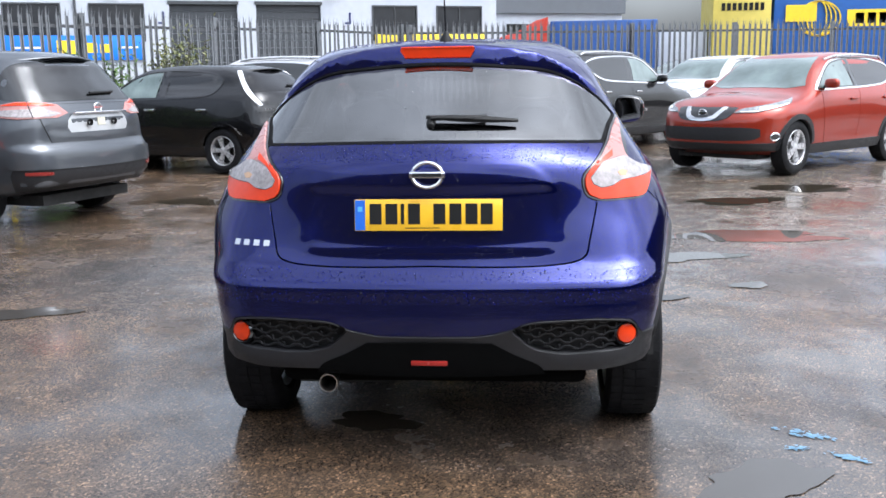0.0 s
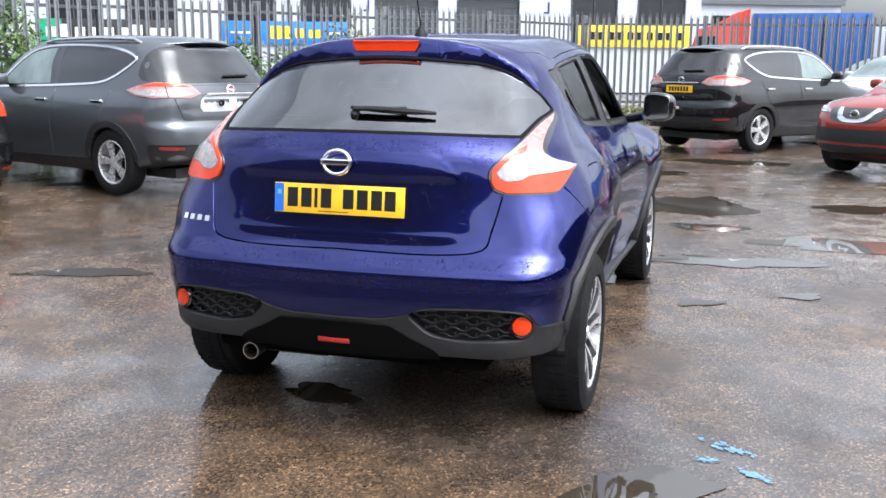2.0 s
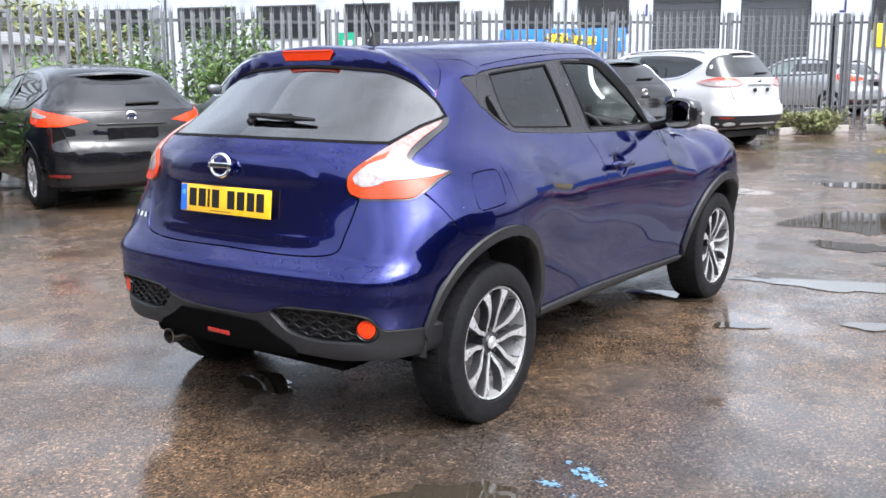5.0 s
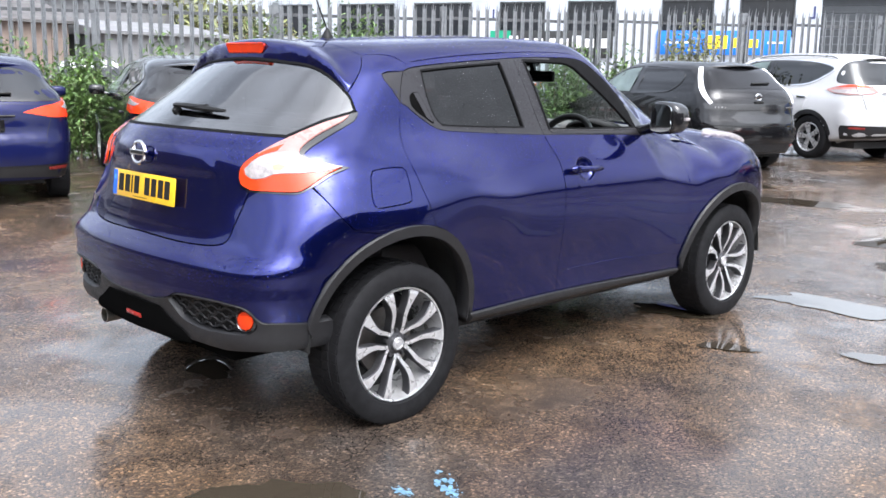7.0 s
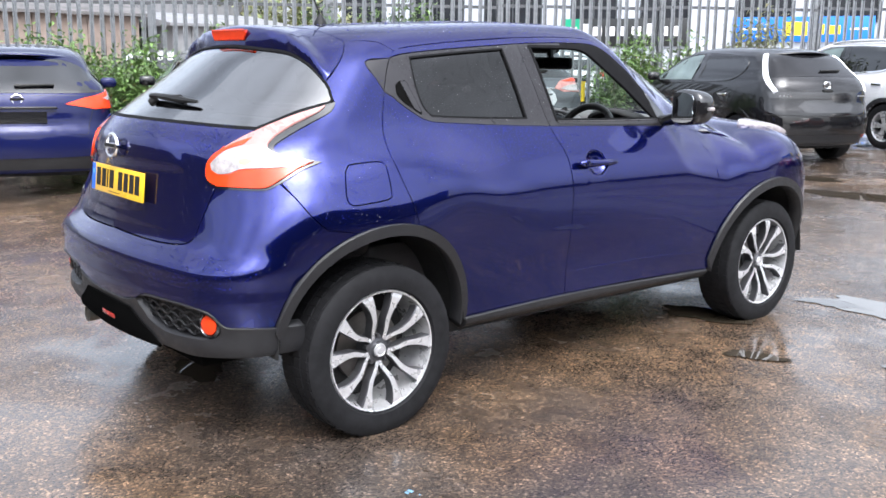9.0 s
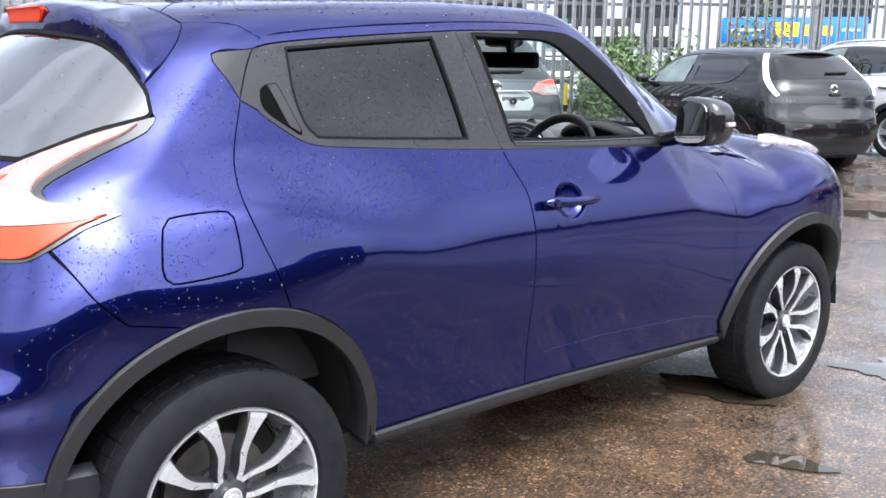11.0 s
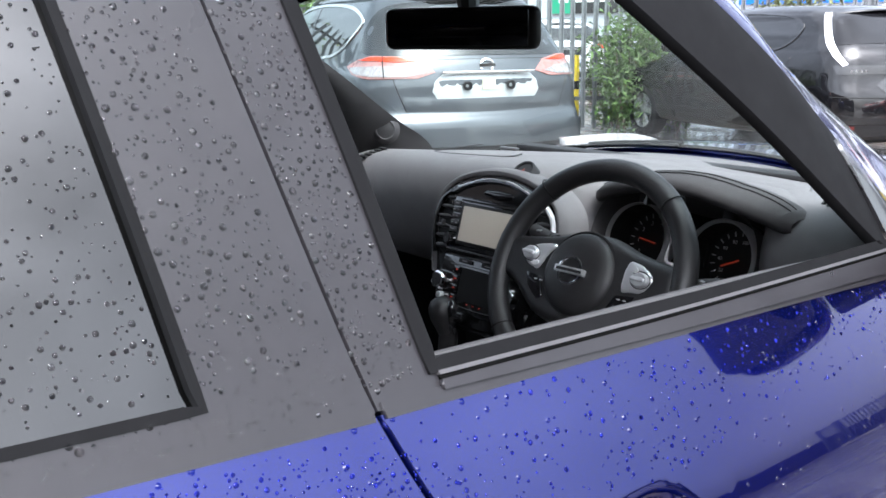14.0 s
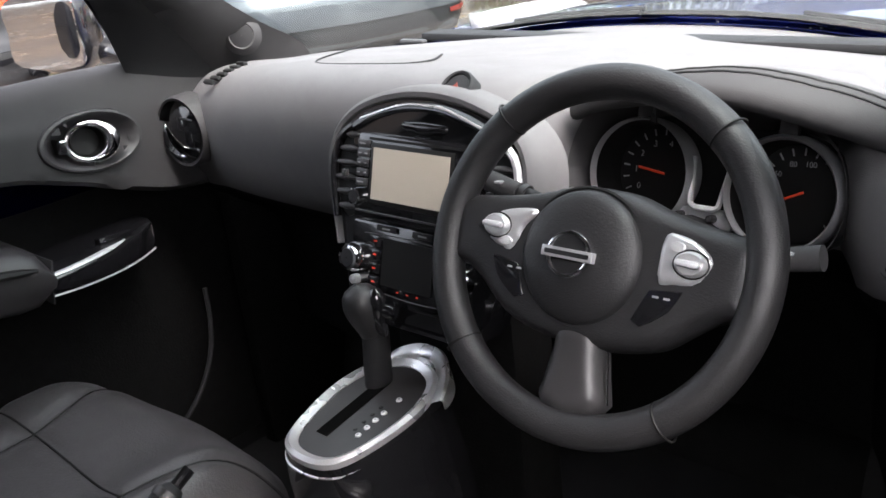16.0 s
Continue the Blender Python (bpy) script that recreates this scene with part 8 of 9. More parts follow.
raindrops(J, "side", outline([(.93, 1.385), (1.25, 1.425), (1.60, 1.45)], [(1.60, 1.45), (1.68, 1.12)], [(1.68, 1.12), (1.1, 1.145)], [(1.1, 1.145), (.93, 1.385)]), 1900, car, 0, r0=.0008, r1=.0027, seed=2, holes=[rear_glass], under=WET_FILM)
raindrops(J, "side", inset(rear_glass, .012), 1700, car, -.0078, r0=.0006, r1=.0021, seed=22, under=WET_FILM)
raindrops(J, "side", outline([(1.63, 1.45), (1.692, 1.45)], [(1.692, 1.45), (1.738, 1.13)], [(1.738, 1.13), (1.69, 1.125)], [(1.69, 1.125), (1.63, 1.45)]), 500, car, 0, r0=.0009, r1=.0028, seed=3, under=WET_FILM)
raindrops(J, "side", outline([(1.64, 1.457), (1.9, 1.464), (2.08, 1.462)], [(2.08, 1.462), (2.45, 1.16)], [(2.45, 1.16), (2.43, 1.185), (2.1, 1.44)], [(2.1, 1.44), (1.64, 1.457)]), 120, car, 0, seed=4, under=WET_FILM)
raindrops(J, "side", outline([(.84, 1.22), (.95, 1.18), (1.06, 1.136), (1.3, 1.12), (1.69, 1.104)], [(1.69, 1.104), (1.735, 1.01), (1.2, .95)], [(1.2, .95), (.9, .93)], [(.9, .93), (.84, 1.22)]), 3200, car, .0002, r0=.0006, r1=.0018, seed=5)
raindrops(J, "side", outline([(1.71, 1.10), (2.1, 1.095), (2.55, 1.08)], [(2.55, 1.08), (2.7, 1.0)], [(2.7, 1.0), (2.2, 1.02), (1.77, .98)], [(1.77, .98), (1.71, 1.10)]), 480, car, .0002, r0=.0007, r1=.0022, seed=6)
raindrops(J, "side", outline([(1.0, 1.43), (1.63, 1.484), (2.1, 1.482)], [(2.1, 1.482), (2.6, 1.12)], [(2.6, 1.12), (2.55, 1.09), (2.1, 1.468)], [(2.1, 1.468), (1.63, 1.458), (1.0, 1.405)]), 650, car, .0003, r0=.0008, r1=.0024, seed=7)
raindrops(J, "top", mirror_loop(outline([(0, .9), (.52, .85)], [(.52, .85), (.56, 1.5), (.55, 2.1)], [(.55, 2.1), (0, 2.4)])), 3600, car, .0003, r0=.0009, r1=.0034, seed=8)
raindrops(J, "wrap", mirror_loop(outline([(0, 1.09), (.4, 1.08), (.52, 1.02)], [(.52, 1.02), (.62, 1.135)], [(.62, 1.135), (0, 1.14)])), 1300, car, .0092, r0=.0007, r1=.0024, seed=9)
raindrops(J, "wrap", mirror_loop(outline([(0, .60), (.6, .60), (.75, .66)], [(.75, .66), (.7, .70), (.55, .71)], [(.55, .71), (0, .70)])), 1500, car, .004, r0=.0007, r1=.0026, seed=10)
raindrops(J, "wrap", outline([(.62, .92), (.98, 1.02), (1.02, 1.30)], [(1.02, 1.30), (1.25, 1.30), (1.2, 1.05)], [(1.2, 1.05), (1.0, .8)], [(1.0, .8), (.62, .92)]), 1300, car, .0002, r0=.0006, r1=.0016, seed=11)
raindrops(J, "wrap", mirror_loop(outline([(0, 1.16), (.6, 1.155), (.85, 1.23)], [(.85, 1.23), (.82, 1.35)], [(.82, 1.35), (.5, 1.41), (0, 1.425)])), 420, car, -.0028, r0=.0007, r1=.0020, seed=12, under=WET_FILM)

# ---- parked cars ----
def form(L, W, H, rear, top, rbow=.2, bulge=.02, hubs=(.9, 3.6), kt=.14):
    w = W / 2
    return Shape(
        width=curve((.1, .80 * w), (.25, .92 * w), (.45, .985 * w), (.7, 1.0 * w), (.9, .985 * w), (1.02, .955 * w), (1.10, .915 * w), (H - .32, .81 * w), (H - .12, .71 * w), (H, .60 * w), (H + .2, .40 * w), soft=.03),
        plan=curve((-.2, .93), (.2, .965), (.7, .99), (1.5, 1.0), (L - 1.2, 1.0), (L - .6, .975), (L - .25, .90), (L + .3, .72), soft=.12),
        rear=curve(*rear, soft=.03), rbow=curve((.2, rbow), (1.0, rbow), (1.6, rbow * 1.5)),
        front=curve((.1, L - .6), (.27, L - .30), (.33, L - .08), (.5, L), (.7, L - .01), (.85, L - .07), (.98, L - .2), (1.4, L - .5), soft=.04),
        fbow=.24, top=curve(*top, soft=.05), crown=curve((0, .08), (2.5, .08), (3.2, .12), (5, .16)),
        kr=.24, kf=.42, kt=kt, bulges=((bulge, hubs[0], .42, .72, .22), (bulge, hubs[1], .42, .70, .22), (-.02, (hubs[0] + hubs[1]) / 2, .7, .50, .14)), axis=1.1)


KINDS = {
    "suv": dict(L=4.64, W=1.82, H=1.70, r=.352, hubs=(.97, 3.675),
                rear=((.1, .75), (.29, .48), (.36, .12), (.44, .03), (.56, .0), (.72, .01), (.80, .06), (1.0, .07), (1.12, .10), (1.22, .16), (1.45, .34), (1.58, .44), (1.7, .7), (1.9, 1.2)),
                top=((-.3, 1.58), (.45, 1.645), (1.0, 1.685), (1.8, 1.70), (2.4, 1.675), (2.72, 1.58), (3.36, 1.17), (3.52, 1.11), (4.1, 1.045), (4.42, .93), (4.9, .70)),
                dlo=[(3.10, 1.115), (2.92, 1.255), (2.66, 1.44), (2.45, 1.528), (2.1, 1.565), (1.6, 1.565), (1.1, 1.535), (.80, 1.475), (.70, 1.425), (.78, 1.36), (1.0, 1.245), (1.22, 1.185), (1.6, 1.16), (2.3, 1.135)],
                pillars=[(2.03, 1.97), (1.10, 1.14)], chrome=True, rails=True, clad=True,
                lamp=[(.34, 1.075), (.42, 1.150), (.55, 1.180), (.72, 1.185), (.88, 1.155), (1.04, 1.105), (.90, 1.050), (.72, 1.030), (.55, 1.035), (.44, 1.035)],
                glass=[(0, 1.19), (.55, 1.185), (.80, 1.20), (.90, 1.25), (.86, 1.42), (.74, 1.53), (.45, 1.565), (0, 1.575)], plate=.98, badge=1.12, doors=(3.02, 2.0, .95)),
    "hatch": dict(L=4.387, W=1.768, H=1.52, r=.322, hubs=(.80, 3.50),
                  rear=((.1, .25), (.32, .05), (.5, .0), (.64, .01), (.72, .05), (.9, .07), (1.0, .10), (1.08, .17), (1.25, .37), (1.38, .53), (1.46, .68), (1.65, 1.1)),
                  top=((-.3, 1.36), (.45, 1.425), (1.0, 1.485), (1.6, 1.52), (2.15, 1.50), (2.45, 1.415), (3.12, 1.04), (3.28, .985), (3.9, .915), (4.18, .81), (4.6, .6)),
                  dlo=[(2.92, .995), (2.72, 1.13), (2.44, 1.30), (2.2, 1.385), (1.8, 1.425), (1.3, 1.415), (.95, 1.365), (.72, 1.29), (.66, 1.24), (.80, 1.13), (1.0, 1.065), (1.5, 1.035), (2.2, 1.012)],
                  pillars=[(1.86, 1.80), (1.0, 1.04)], chrome=False, rails=False, clad=False,
                  lamp=[(.37, .925), (.52, .980), (.75, 1.030), (.92, 1.055), (.975, 1.035), (.965, .905), (.80, .872), (.58, .875)],
                  glass=[(0, 1.035), (.5, 1.03), (.74, 1.045), (.80, 1.10), (.76, 1.26), (.60, 1.345), (.35, 1.365), (0, 1.372)], plate=.80, badge=.975, doors=(2.82, 1.84, .86)),
    "leaf": dict(L=4.445, W=1.77, H=1.55, r=.322, hubs=(.80, 3.50),
                 rear=((.1, .22), (.32, .06), (.5, .0), (.66, .01), (.80, .05), (1.0, .08), (1.10, .13), (1.30, .34), (1.44, .50), (1.5, .62), (1.7, 1.1)),
                 top=((-.3, 1.44), (.45, 1.49), (1.0, 1.535), (1.6, 1.55), (2.2, 1.525), (2.5, 1.435), (3.15, 1.09), (3.35, 1.03), (3.95, .93), (4.25, .80), (4.7, .6)),
                 dlo=[(3.05, 1.035), (2.82, 1.16), (2.5, 1.345), (2.22, 1.43), (1.8, 1.455), (1.3, 1.435), (1.0, 1.39), (.86, 1.32), (.90, 1.21), (1.05, 1.11), (1.5, 1.075), (2.2, 1.05)],
                 pillars=[(1.92, 1.86)], chrome=False, rails=False, clad=False,
                 lamp=[(.850, 1.435), (.770, 1.435), (.738, 1.28), (.700, 1.16), (.645, 1.05), (.590, .965), (.625, .945), (.700, 1.04), (.765, 1.15), (.805, 1.28)],
                 glass=[(0, 1.16), (.5, 1.15), (.72, 1.15), (.70, 1.27), (.70, 1.395), (.45, 1.425), (0, 1.435)], plate=.86, badge=1.045, doors=(2.9, 1.9, .9)),
    "crossover": dict(L=4.377, W=1.806, H=1.59, r=.345, hubs=(.86, 3.506),
                      rear=((.1, .22), (.35, .05), (.55, .0), (.72, .02), (.95, .07), (1.08, .12), (1.25, .30), (1.42, .48), (1.5, .6), (1.7, 1.1)),
                      top=((-.3, 1.46), (.5, 1.535), (1.2, 1.585), (1.8, 1.59), (2.3, 1.555), (2.58, 1.47), (3.18, 1.11), (3.34, 1.06), (3.9, 1.00), (4.18, .90), (4.6, .66)),
                      dlo=[(3.0, 1.07), (2.8, 1.20), (2.52, 1.37), (2.3, 1.445), (1.9, 1.485), (1.3, 1.475), (.9, 1.42), (.72, 1.36), (.85, 1.22), (1.05, 1.14), (1.6, 1.10), (2.3, 1.085)],
                      pillars=[(1.95, 1.89)], chrome=True, rails=True, clad=True,
                      lamp=[(.55, .98), (.58, 1.05), (.75, 1.08), (.90, 1.07), (.84, .99), (.7, .96)],
                      glass=[(0, 1.12), (.5, 1.11), (.74, 1.13), (.78, 1.25), (.68, 1.40), (.4, 1.44), (0, 1.45)], plate=.9, badge=1.05, doors=(2.9, 1.92, .9)),
}
FORM, SHELL = {}, {}


def shell_mesh(kind):
    """The whole body of a parked car as one closed sheet with wheel openings."""
    k = KINDS[kind]
    S = FORM[kind] = form(k["L"], k["W"], k["H"], k["rear"], k["top"], hubs=k["hubs"])
    st = .055
    nx, ny, nz = int(k["W"] / st), int((k["L"] + .1) / st), int((k["H"] - .2) / st)
    hx, y0, y1, z0, z1 = k["W"] / 2 + .1, -.1, k["L"] + .1, .24, k["H"] + .1
    X, Y, Z = np.linspace(-hx, hx, nx), np.linspace(y0, y1, ny), np.linspace(z0, z1, nz)
    ids, pts, faces = {}, [], []

    def vid(i, j, m):
        if (i, j, m) not in ids:
            ids[(i, j, m)] = len(pts)
            pts.append((X[i], Y[j], Z[m]))
        return ids[(i, j, m)]

    for j in range(ny - 1):
        for m in range(nz - 1):
            faces.append((vid(nx - 1, j, m), vid(nx - 1, j + 1, m), vid(nx - 1, j + 1, m + 1), vid(nx - 1, j, m + 1)))
            faces.append((vid(0, j, m + 1), vid(0, j + 1, m + 1), vid(0, j + 1, m), vid(0, j, m)))
        for i in range(nx - 1):
            faces.append((vid(i, j, nz - 1), vid(i + 1, j, nz - 1), vid(i + 1, j + 1, nz - 1), vid(i, j + 1, nz - 1)))
    for i in range(nx - 1):
        for m in range(nz - 1):
            faces.append((vid(i, 0, m), vid(i + 1, 0, m), vid(i + 1, 0, m + 1), vid(i, 0, m + 1)))
            faces.append((vid(i, ny - 1, m + 1), vid(i + 1, ny - 1, m + 1), vid(i + 1, ny - 1, m), vid(i, ny - 1, m)))
    P = np.array(pts)
    A = np.stack([0 * P[:, 0], np.clip(P[:, 1], .95, k["L"] - 1.35), np.clip(P[:, 2], .3, .72)], 1)
    lo, hi = np.zeros(len(P)), np.ones(len(P))
    for _ in range(22):
        mid = (lo + hi) / 2
        q = P + (A - P) * mid[:, None]
        out = S.f(*q.T) > 0
        lo, hi = np.where(out, mid, lo), np.where(out, hi, mid)
    Q = P + (A - P) * hi[:, None]
    N = S.normal(Q)
    keep = []
    for f in faces:
        c = Q[list(f)].mean(0)
        cut = abs(c[0]) > .5 and any(math.hypot(c[1] - h, c[2] - k["r"]) < k["r"] + .03 for h in k["hubs"])
        if not cut:
            keep.append(f)
    return make_mesh("body", Q, keep, BLACK_TRIM, True, N)


def bg_wheel(mat, spokes, r, twin):
    w = thing("wheel", "", "")
    part("tyre", lathe([(r * .66, -.09), (r * .72, -.105), (r * .9, -.105), (r * .985, -.085), (r, -.05), (r, .05), (r * .985, .085), (r * .9, .105), (r * .72, .105), (r * .66, .09)], 40, "X"), RUBBER, w, smooth=True)
    part("rim", lathe([(r * .67, .088), (r * .64, .094), (r * .61, .085), (r * .58, -.05)], 40, "X"), mat, w, smooth=True)
    part("barrel_back", lathe([(.001, -.03), (r * .62, -.03)], 24, "X"), DARK, w)
    bm = bmesh.new()
    for a in ((-7, 7) if twin else (0,)):
        wd = .024 if twin else .045
        m = pose(0, 0, 0, a, 0, 0)
        vs = [m @ Vector(p) for p in ((.05, -wd * .8, .04), (.05, wd * .8, .04), (.078, wd * .6, .04), (.078, -wd * .6, .04), (.05, -wd, r * .63), (.05, wd, r * .63), (.085, wd * .8, r * .63), (.085, -wd * .8, r * .63))]
        v = [bm.verts.new(p) for p in vs]
        for f in ((0, 1, 2, 3), (7, 6, 5, 4), (0, 4, 5, 1), (1, 5, 6, 2), (2, 6, 7, 3), (3, 7, 4, 0)):
            bm.faces.new([v[i] for i in f])
    bmesh.ops.recalc_face_normals(bm, faces=bm.faces)
    me = bpy.data.meshes.new("spoke")
    bm.to_mesh(me)
    bm.free()
    me.materials.append(mat)
    for i in range(spokes):
        attach("spoke", me, w, at=pose(0, 0, 0, 360 * i / spokes, 0, 0))
    part("hub", lathe([(.001, .085), (.03, .083), (.06, .07), (.065, 0)], 24, "X"), mat, w, smooth=True)
    return w


def poly(*pts, step=.03):
    """A closed outline with straight sides and sharp corners."""
    return outline(*[[a, b] for a, b in zip(pts, pts[1:] + pts[:1])], step=step)


def sym(r):
    r = np.asarray(r, float)
    return np.vstack([r, r[::-1] * [-1, 1]])


def parked_car(kind, colour, label, at, plate="blank", wheel_mat=None, spokes=5, twin=True, front=False, lamp_mat=None, name="parked_car", rain=True):
    k = KINDS[kind]
    if kind not in SHELL:
        SHELL[kind] = shell_mesh(kind)
    S = FORM[kind]
    L, r = k["L"], k["r"]
    c = thing(name, label, "car", "parked cars", at)
    body = attach("body", SHELL[kind].copy(), c)
    body.data.materials[0] = colour
    glass_mat = CAR_GLASS
    tail = min(range(len(k["dlo"])), key=lambda i: k["dlo"][i][0])
    dlo = outline(k["dlo"][:tail + 1], k["dlo"][tail:] + k["dlo"][:1], step=.05)
    for s in (1, -1):
        skin(S, "side_window", glass_mat, "side", [dlo], c, "dark side glass", h=.09, gap=0, proud=.004, flange=.006, side=s)
        yp = k["pillars"][0][0] + .03
        fw = np.array([p for p in inset(dlo, .022) if p[0] > yp])
        if len(fw) > 4:
            skin(S, "front_window", PALE_GLASS, "side", [fw], c, "front side glass, pale green reflection painted into its colour", h=.09, gap=0, proud=.0065, flange=.003, side=s)
        for y0, y1 in k["pillars"]:
            p = np.array([[y0, 0], [y1, 0]])
            zs = dlo[np.abs(dlo[:, 0] - y0) < .12][:, 1]
            skin(S, "window_pillar", GLOSS_BLACK, "side", [np.array([(y0, zs.min()), (y1 - .05, zs.min()), (y1 - .03, zs.max()), (y0 + .01, zs.max())])], c, h=.06, gap=0, proud=.008, flange=.004, side=s)
        skin(S, "window_strip", CHROME if k["chrome"] else GLOSS_BLACK, "side", [inset(dlo, -.016), inset(dlo, .006)], c, h=.05, gap=0, proud=.009, flange=.008, side=s)
        yf, ym, yr = k["doors"]
        belt = k["dlo"][-1][1] - .03
        a1 = [(yf, belt), (yf - .02, .75), (yf - .07, .38)]
        mid = [(ym, .37), (ym - .01, .75), (ym - .05, belt)]
        skin(S, "front_door", colour, "side", [outline(a1, [a1[-1], mid[0]], mid, [mid[-1], a1[0]], step=.05)], c, h=.07, gap=.004, proud=.004, flange=.005, side=s)
        hub = k["hubs"][0]
        ra = arc(hub, r, r + .10, 70, 12, 8)
        b1 = [(ym - .055, belt + .005), (ym - .015, .75), (ym - .005, .37)]
        skin(S, "rear_door", colour, "side", [outline(b1, [b1[-1], (ra[-1][0], .37)], [(ra[-1][0], .37)] + ra[::-1], [ra[0], (hub + .02, belt)], [(hub + .02, belt), b1[0]], step=.05)], c, h=.07, gap=.004, proud=.004, flange=.005, side=s)
        for yh in (ym + .16, yr + .22):
            q = S.on("side", [yh], [belt - .12], s)[0]
            part("door_handle", boxm(q[0] - .012, q[0] + .03 if s > 0 else q[0] + .012, yh - .09, yh + .09, belt - .135, belt - .105) if s > 0 else boxm(q[0] - .03, q[0] + .012, yh - .09, yh + .09, belt - .135, belt - .105), CHROME if kind in ("suv", "leaf") else colour, c, bevel=.006)
        for h in k["hubs"]:
            o, i2 = arc(h, r, r + .085, 172, 8, 22), arc(h, r - .01, r + .028, 6, 174, 22)
            skin(S, "wheel_arch", BLACK_TRIM if k["clad"] else colour, "side", [outline(o, [o[-1], i2[0]], i2, [i2[-1], o[0]], step=.05)], c, h=.05, gap=0, proud=.008, flange=.06, side=s)
        skin(S, "sill", BLACK_TRIM if k["clad"] else colour, "side", [outline([(k["hubs"][0] + r, .38), (k["hubs"][1] - r, .37)], [(k["hubs"][1] - r, .37), (k["hubs"][1] - r, .25)], [(k["hubs"][1] - r, .25), (k["hubs"][0] + r, .25)], [(k["hubs"][0] + r, .25), (k["hubs"][0] + r, .38)], step=.06)], c, h=.08, gap=0, proud=.012, flange=.03, side=s)
        lm = poly(*k["lamp"])
        lamp = attach("tail_lamp", None, c)
        skin(S, "lens", lamp_mat or LAMP_RED, "wrap", [lm], lamp, h=.05, gap=0, proud=.016, flange=.03, side=s)
        if kind == "suv":
            skin(S, "clear_band", LAMP_CLEAR, "wrap", [poly((.40, 1.07), (.50, 1.105), (.68, 1.115), (.86, 1.105), (.98, 1.095), (.88, 1.058), (.70, 1.042), (.50, 1.045))], lamp, h=.05, gap=0, proud=.021, flange=.006, side=s)
            skin(S, "lamp_gap", INK, "wrap", [poly((.615, 1.036), (.622, 1.036), (.650, 1.184), (.643, 1.184))], lamp, h=.05, gap=0, proud=.0225, flange=.002, side=s)
            skin(S, "upper_lens", LAMP_RED, "wrap", [poly((.44, 1.145), (.56, 1.172), (.72, 1.176), (.86, 1.150), (.70, 1.150), (.56, 1.140))], lamp, h=.05, gap=0, proud=.021, flange=.004, side=s)
        if kind == "hatch":
            skin(S, "clear_band", LAMP_CLEAR, "wrap", [poly((.69, .975), (.90, 1.028), (.935, 1.018), (.928, .965), (.74, .952))], lamp, h=.05, gap=0, proud=.021, flange=.006, side=s)
        # mirror
        ym2 = k["dlo"][0][0] - .22
        q = S.on("side", [ym2], [k["dlo"][0][1] + .05], s)[0]
        mr = attach("door_mirror", None, c)
        bm = bmesh.new()
        bmesh.ops.create_uvsphere(bm, u_segments=14, v_segments=8, radius=1)
        for v in bm.verts:
            e = [math.copysign(abs(t) ** .65, t) for t in v.co]
            v.co = (q[0] + s * (.12 + e[0] * .10), ym2 + e[1] * .06, q[2] + .03 + e[2] * .065)
        part("mirror_shell", bm, colour, mr, smooth=True)
        part("arm", cylm((q[0] - s * .02, ym2, q[2] - .02), (q[0] + s * .08, ym2, q[2]), .02, seg=8), GLOSS_BLACK, mr)
        if k["rails"]:
            pts = [(s * .60, .75, 0), (s * .61, .85, .035), (s * .62, 1.5, .05), (s * .62, 2.2, .04), (s * .60, 2.42, -.0)]
            part("roof_rail", tube([(x, y, S.on("top", [abs(x)], [y])[0, 2] + dz) for x, y, dz in pts], .016, 8), SILVER, c, smooth=True)
        if front:
            hlp = poly((.27, .80), (.33, .848), (.55, .902), (.84, .972), (.78, .915), (.62, .858), (.44, .805))
            skin(S, "head_lamp", LAMP_HEAD, "nose", [hlp], c, "clear head lamp over a dark housing", h=.05, gap=0, proud=.012, flange=.02, side=s)
            skin(S, "lamp_strip", LAMP_WHITE, "nose", [poly((.32, .812), (.45, .822), (.62, .874), (.76, .918), (.74, .900), (.61, .858), (.44, .806), (.33, .804))], c, h=.05, gap=0, proud=.016, flange=.004, side=s)
            lq = Vector(S.on("nose", [.48], [.852], s)[0])
            ln = Vector(S.normal(np.array([lq]))[0])
            part("lamp_lens", lathe([(.001, .012), (.022, .008), (.030, -.01)], 16, "Z", Matrix.Translation(lq + ln * .012) @ ln.to_track_quat("Z", "Y").to_matrix().to_4x4()), LAMP_WHITE, c, smooth=True)
            fq = Vector(S.on("nose", [.60], [.50], s)[0])
            fn = Vector(S.normal(np.array([fq]))[0])
            fm = Matrix.Translation(fq) @ fn.to_track_quat("Z", "Y").to_matrix().to_4x4()
            fog = attach("fog_lamp", None, c)
            part("bezel", lathe([(.045, -.02), (.060, .012), (.052, .018), (.045, .01)], 20, "Z", fm @ Matrix.Diagonal((1.3, .9, 1, 1))), CHROME, fog, smooth=True)
            part("lens", lathe([(.001, .012), (.048, .008)], 20, "Z", fm @ Matrix.Diagonal((1.3, .9, 1, 1))), GLOSS_BLACK, fog, smooth=True)
    rg = outline(k["glass"], step=.05)
    skin(S, "rear_window", DEEP_GLASS if kind == "leaf" else glass_mat, "wrap", [sym(rg)], c, "dark rear window", h=.09, gap=0, proud=.004, flange=.006)
    gt = k["glass"][-1][1]
    # spoiler over the rear glass
    sp = Vector(S.on("wrap", [0], [gt + .02])[0])
    rows = []
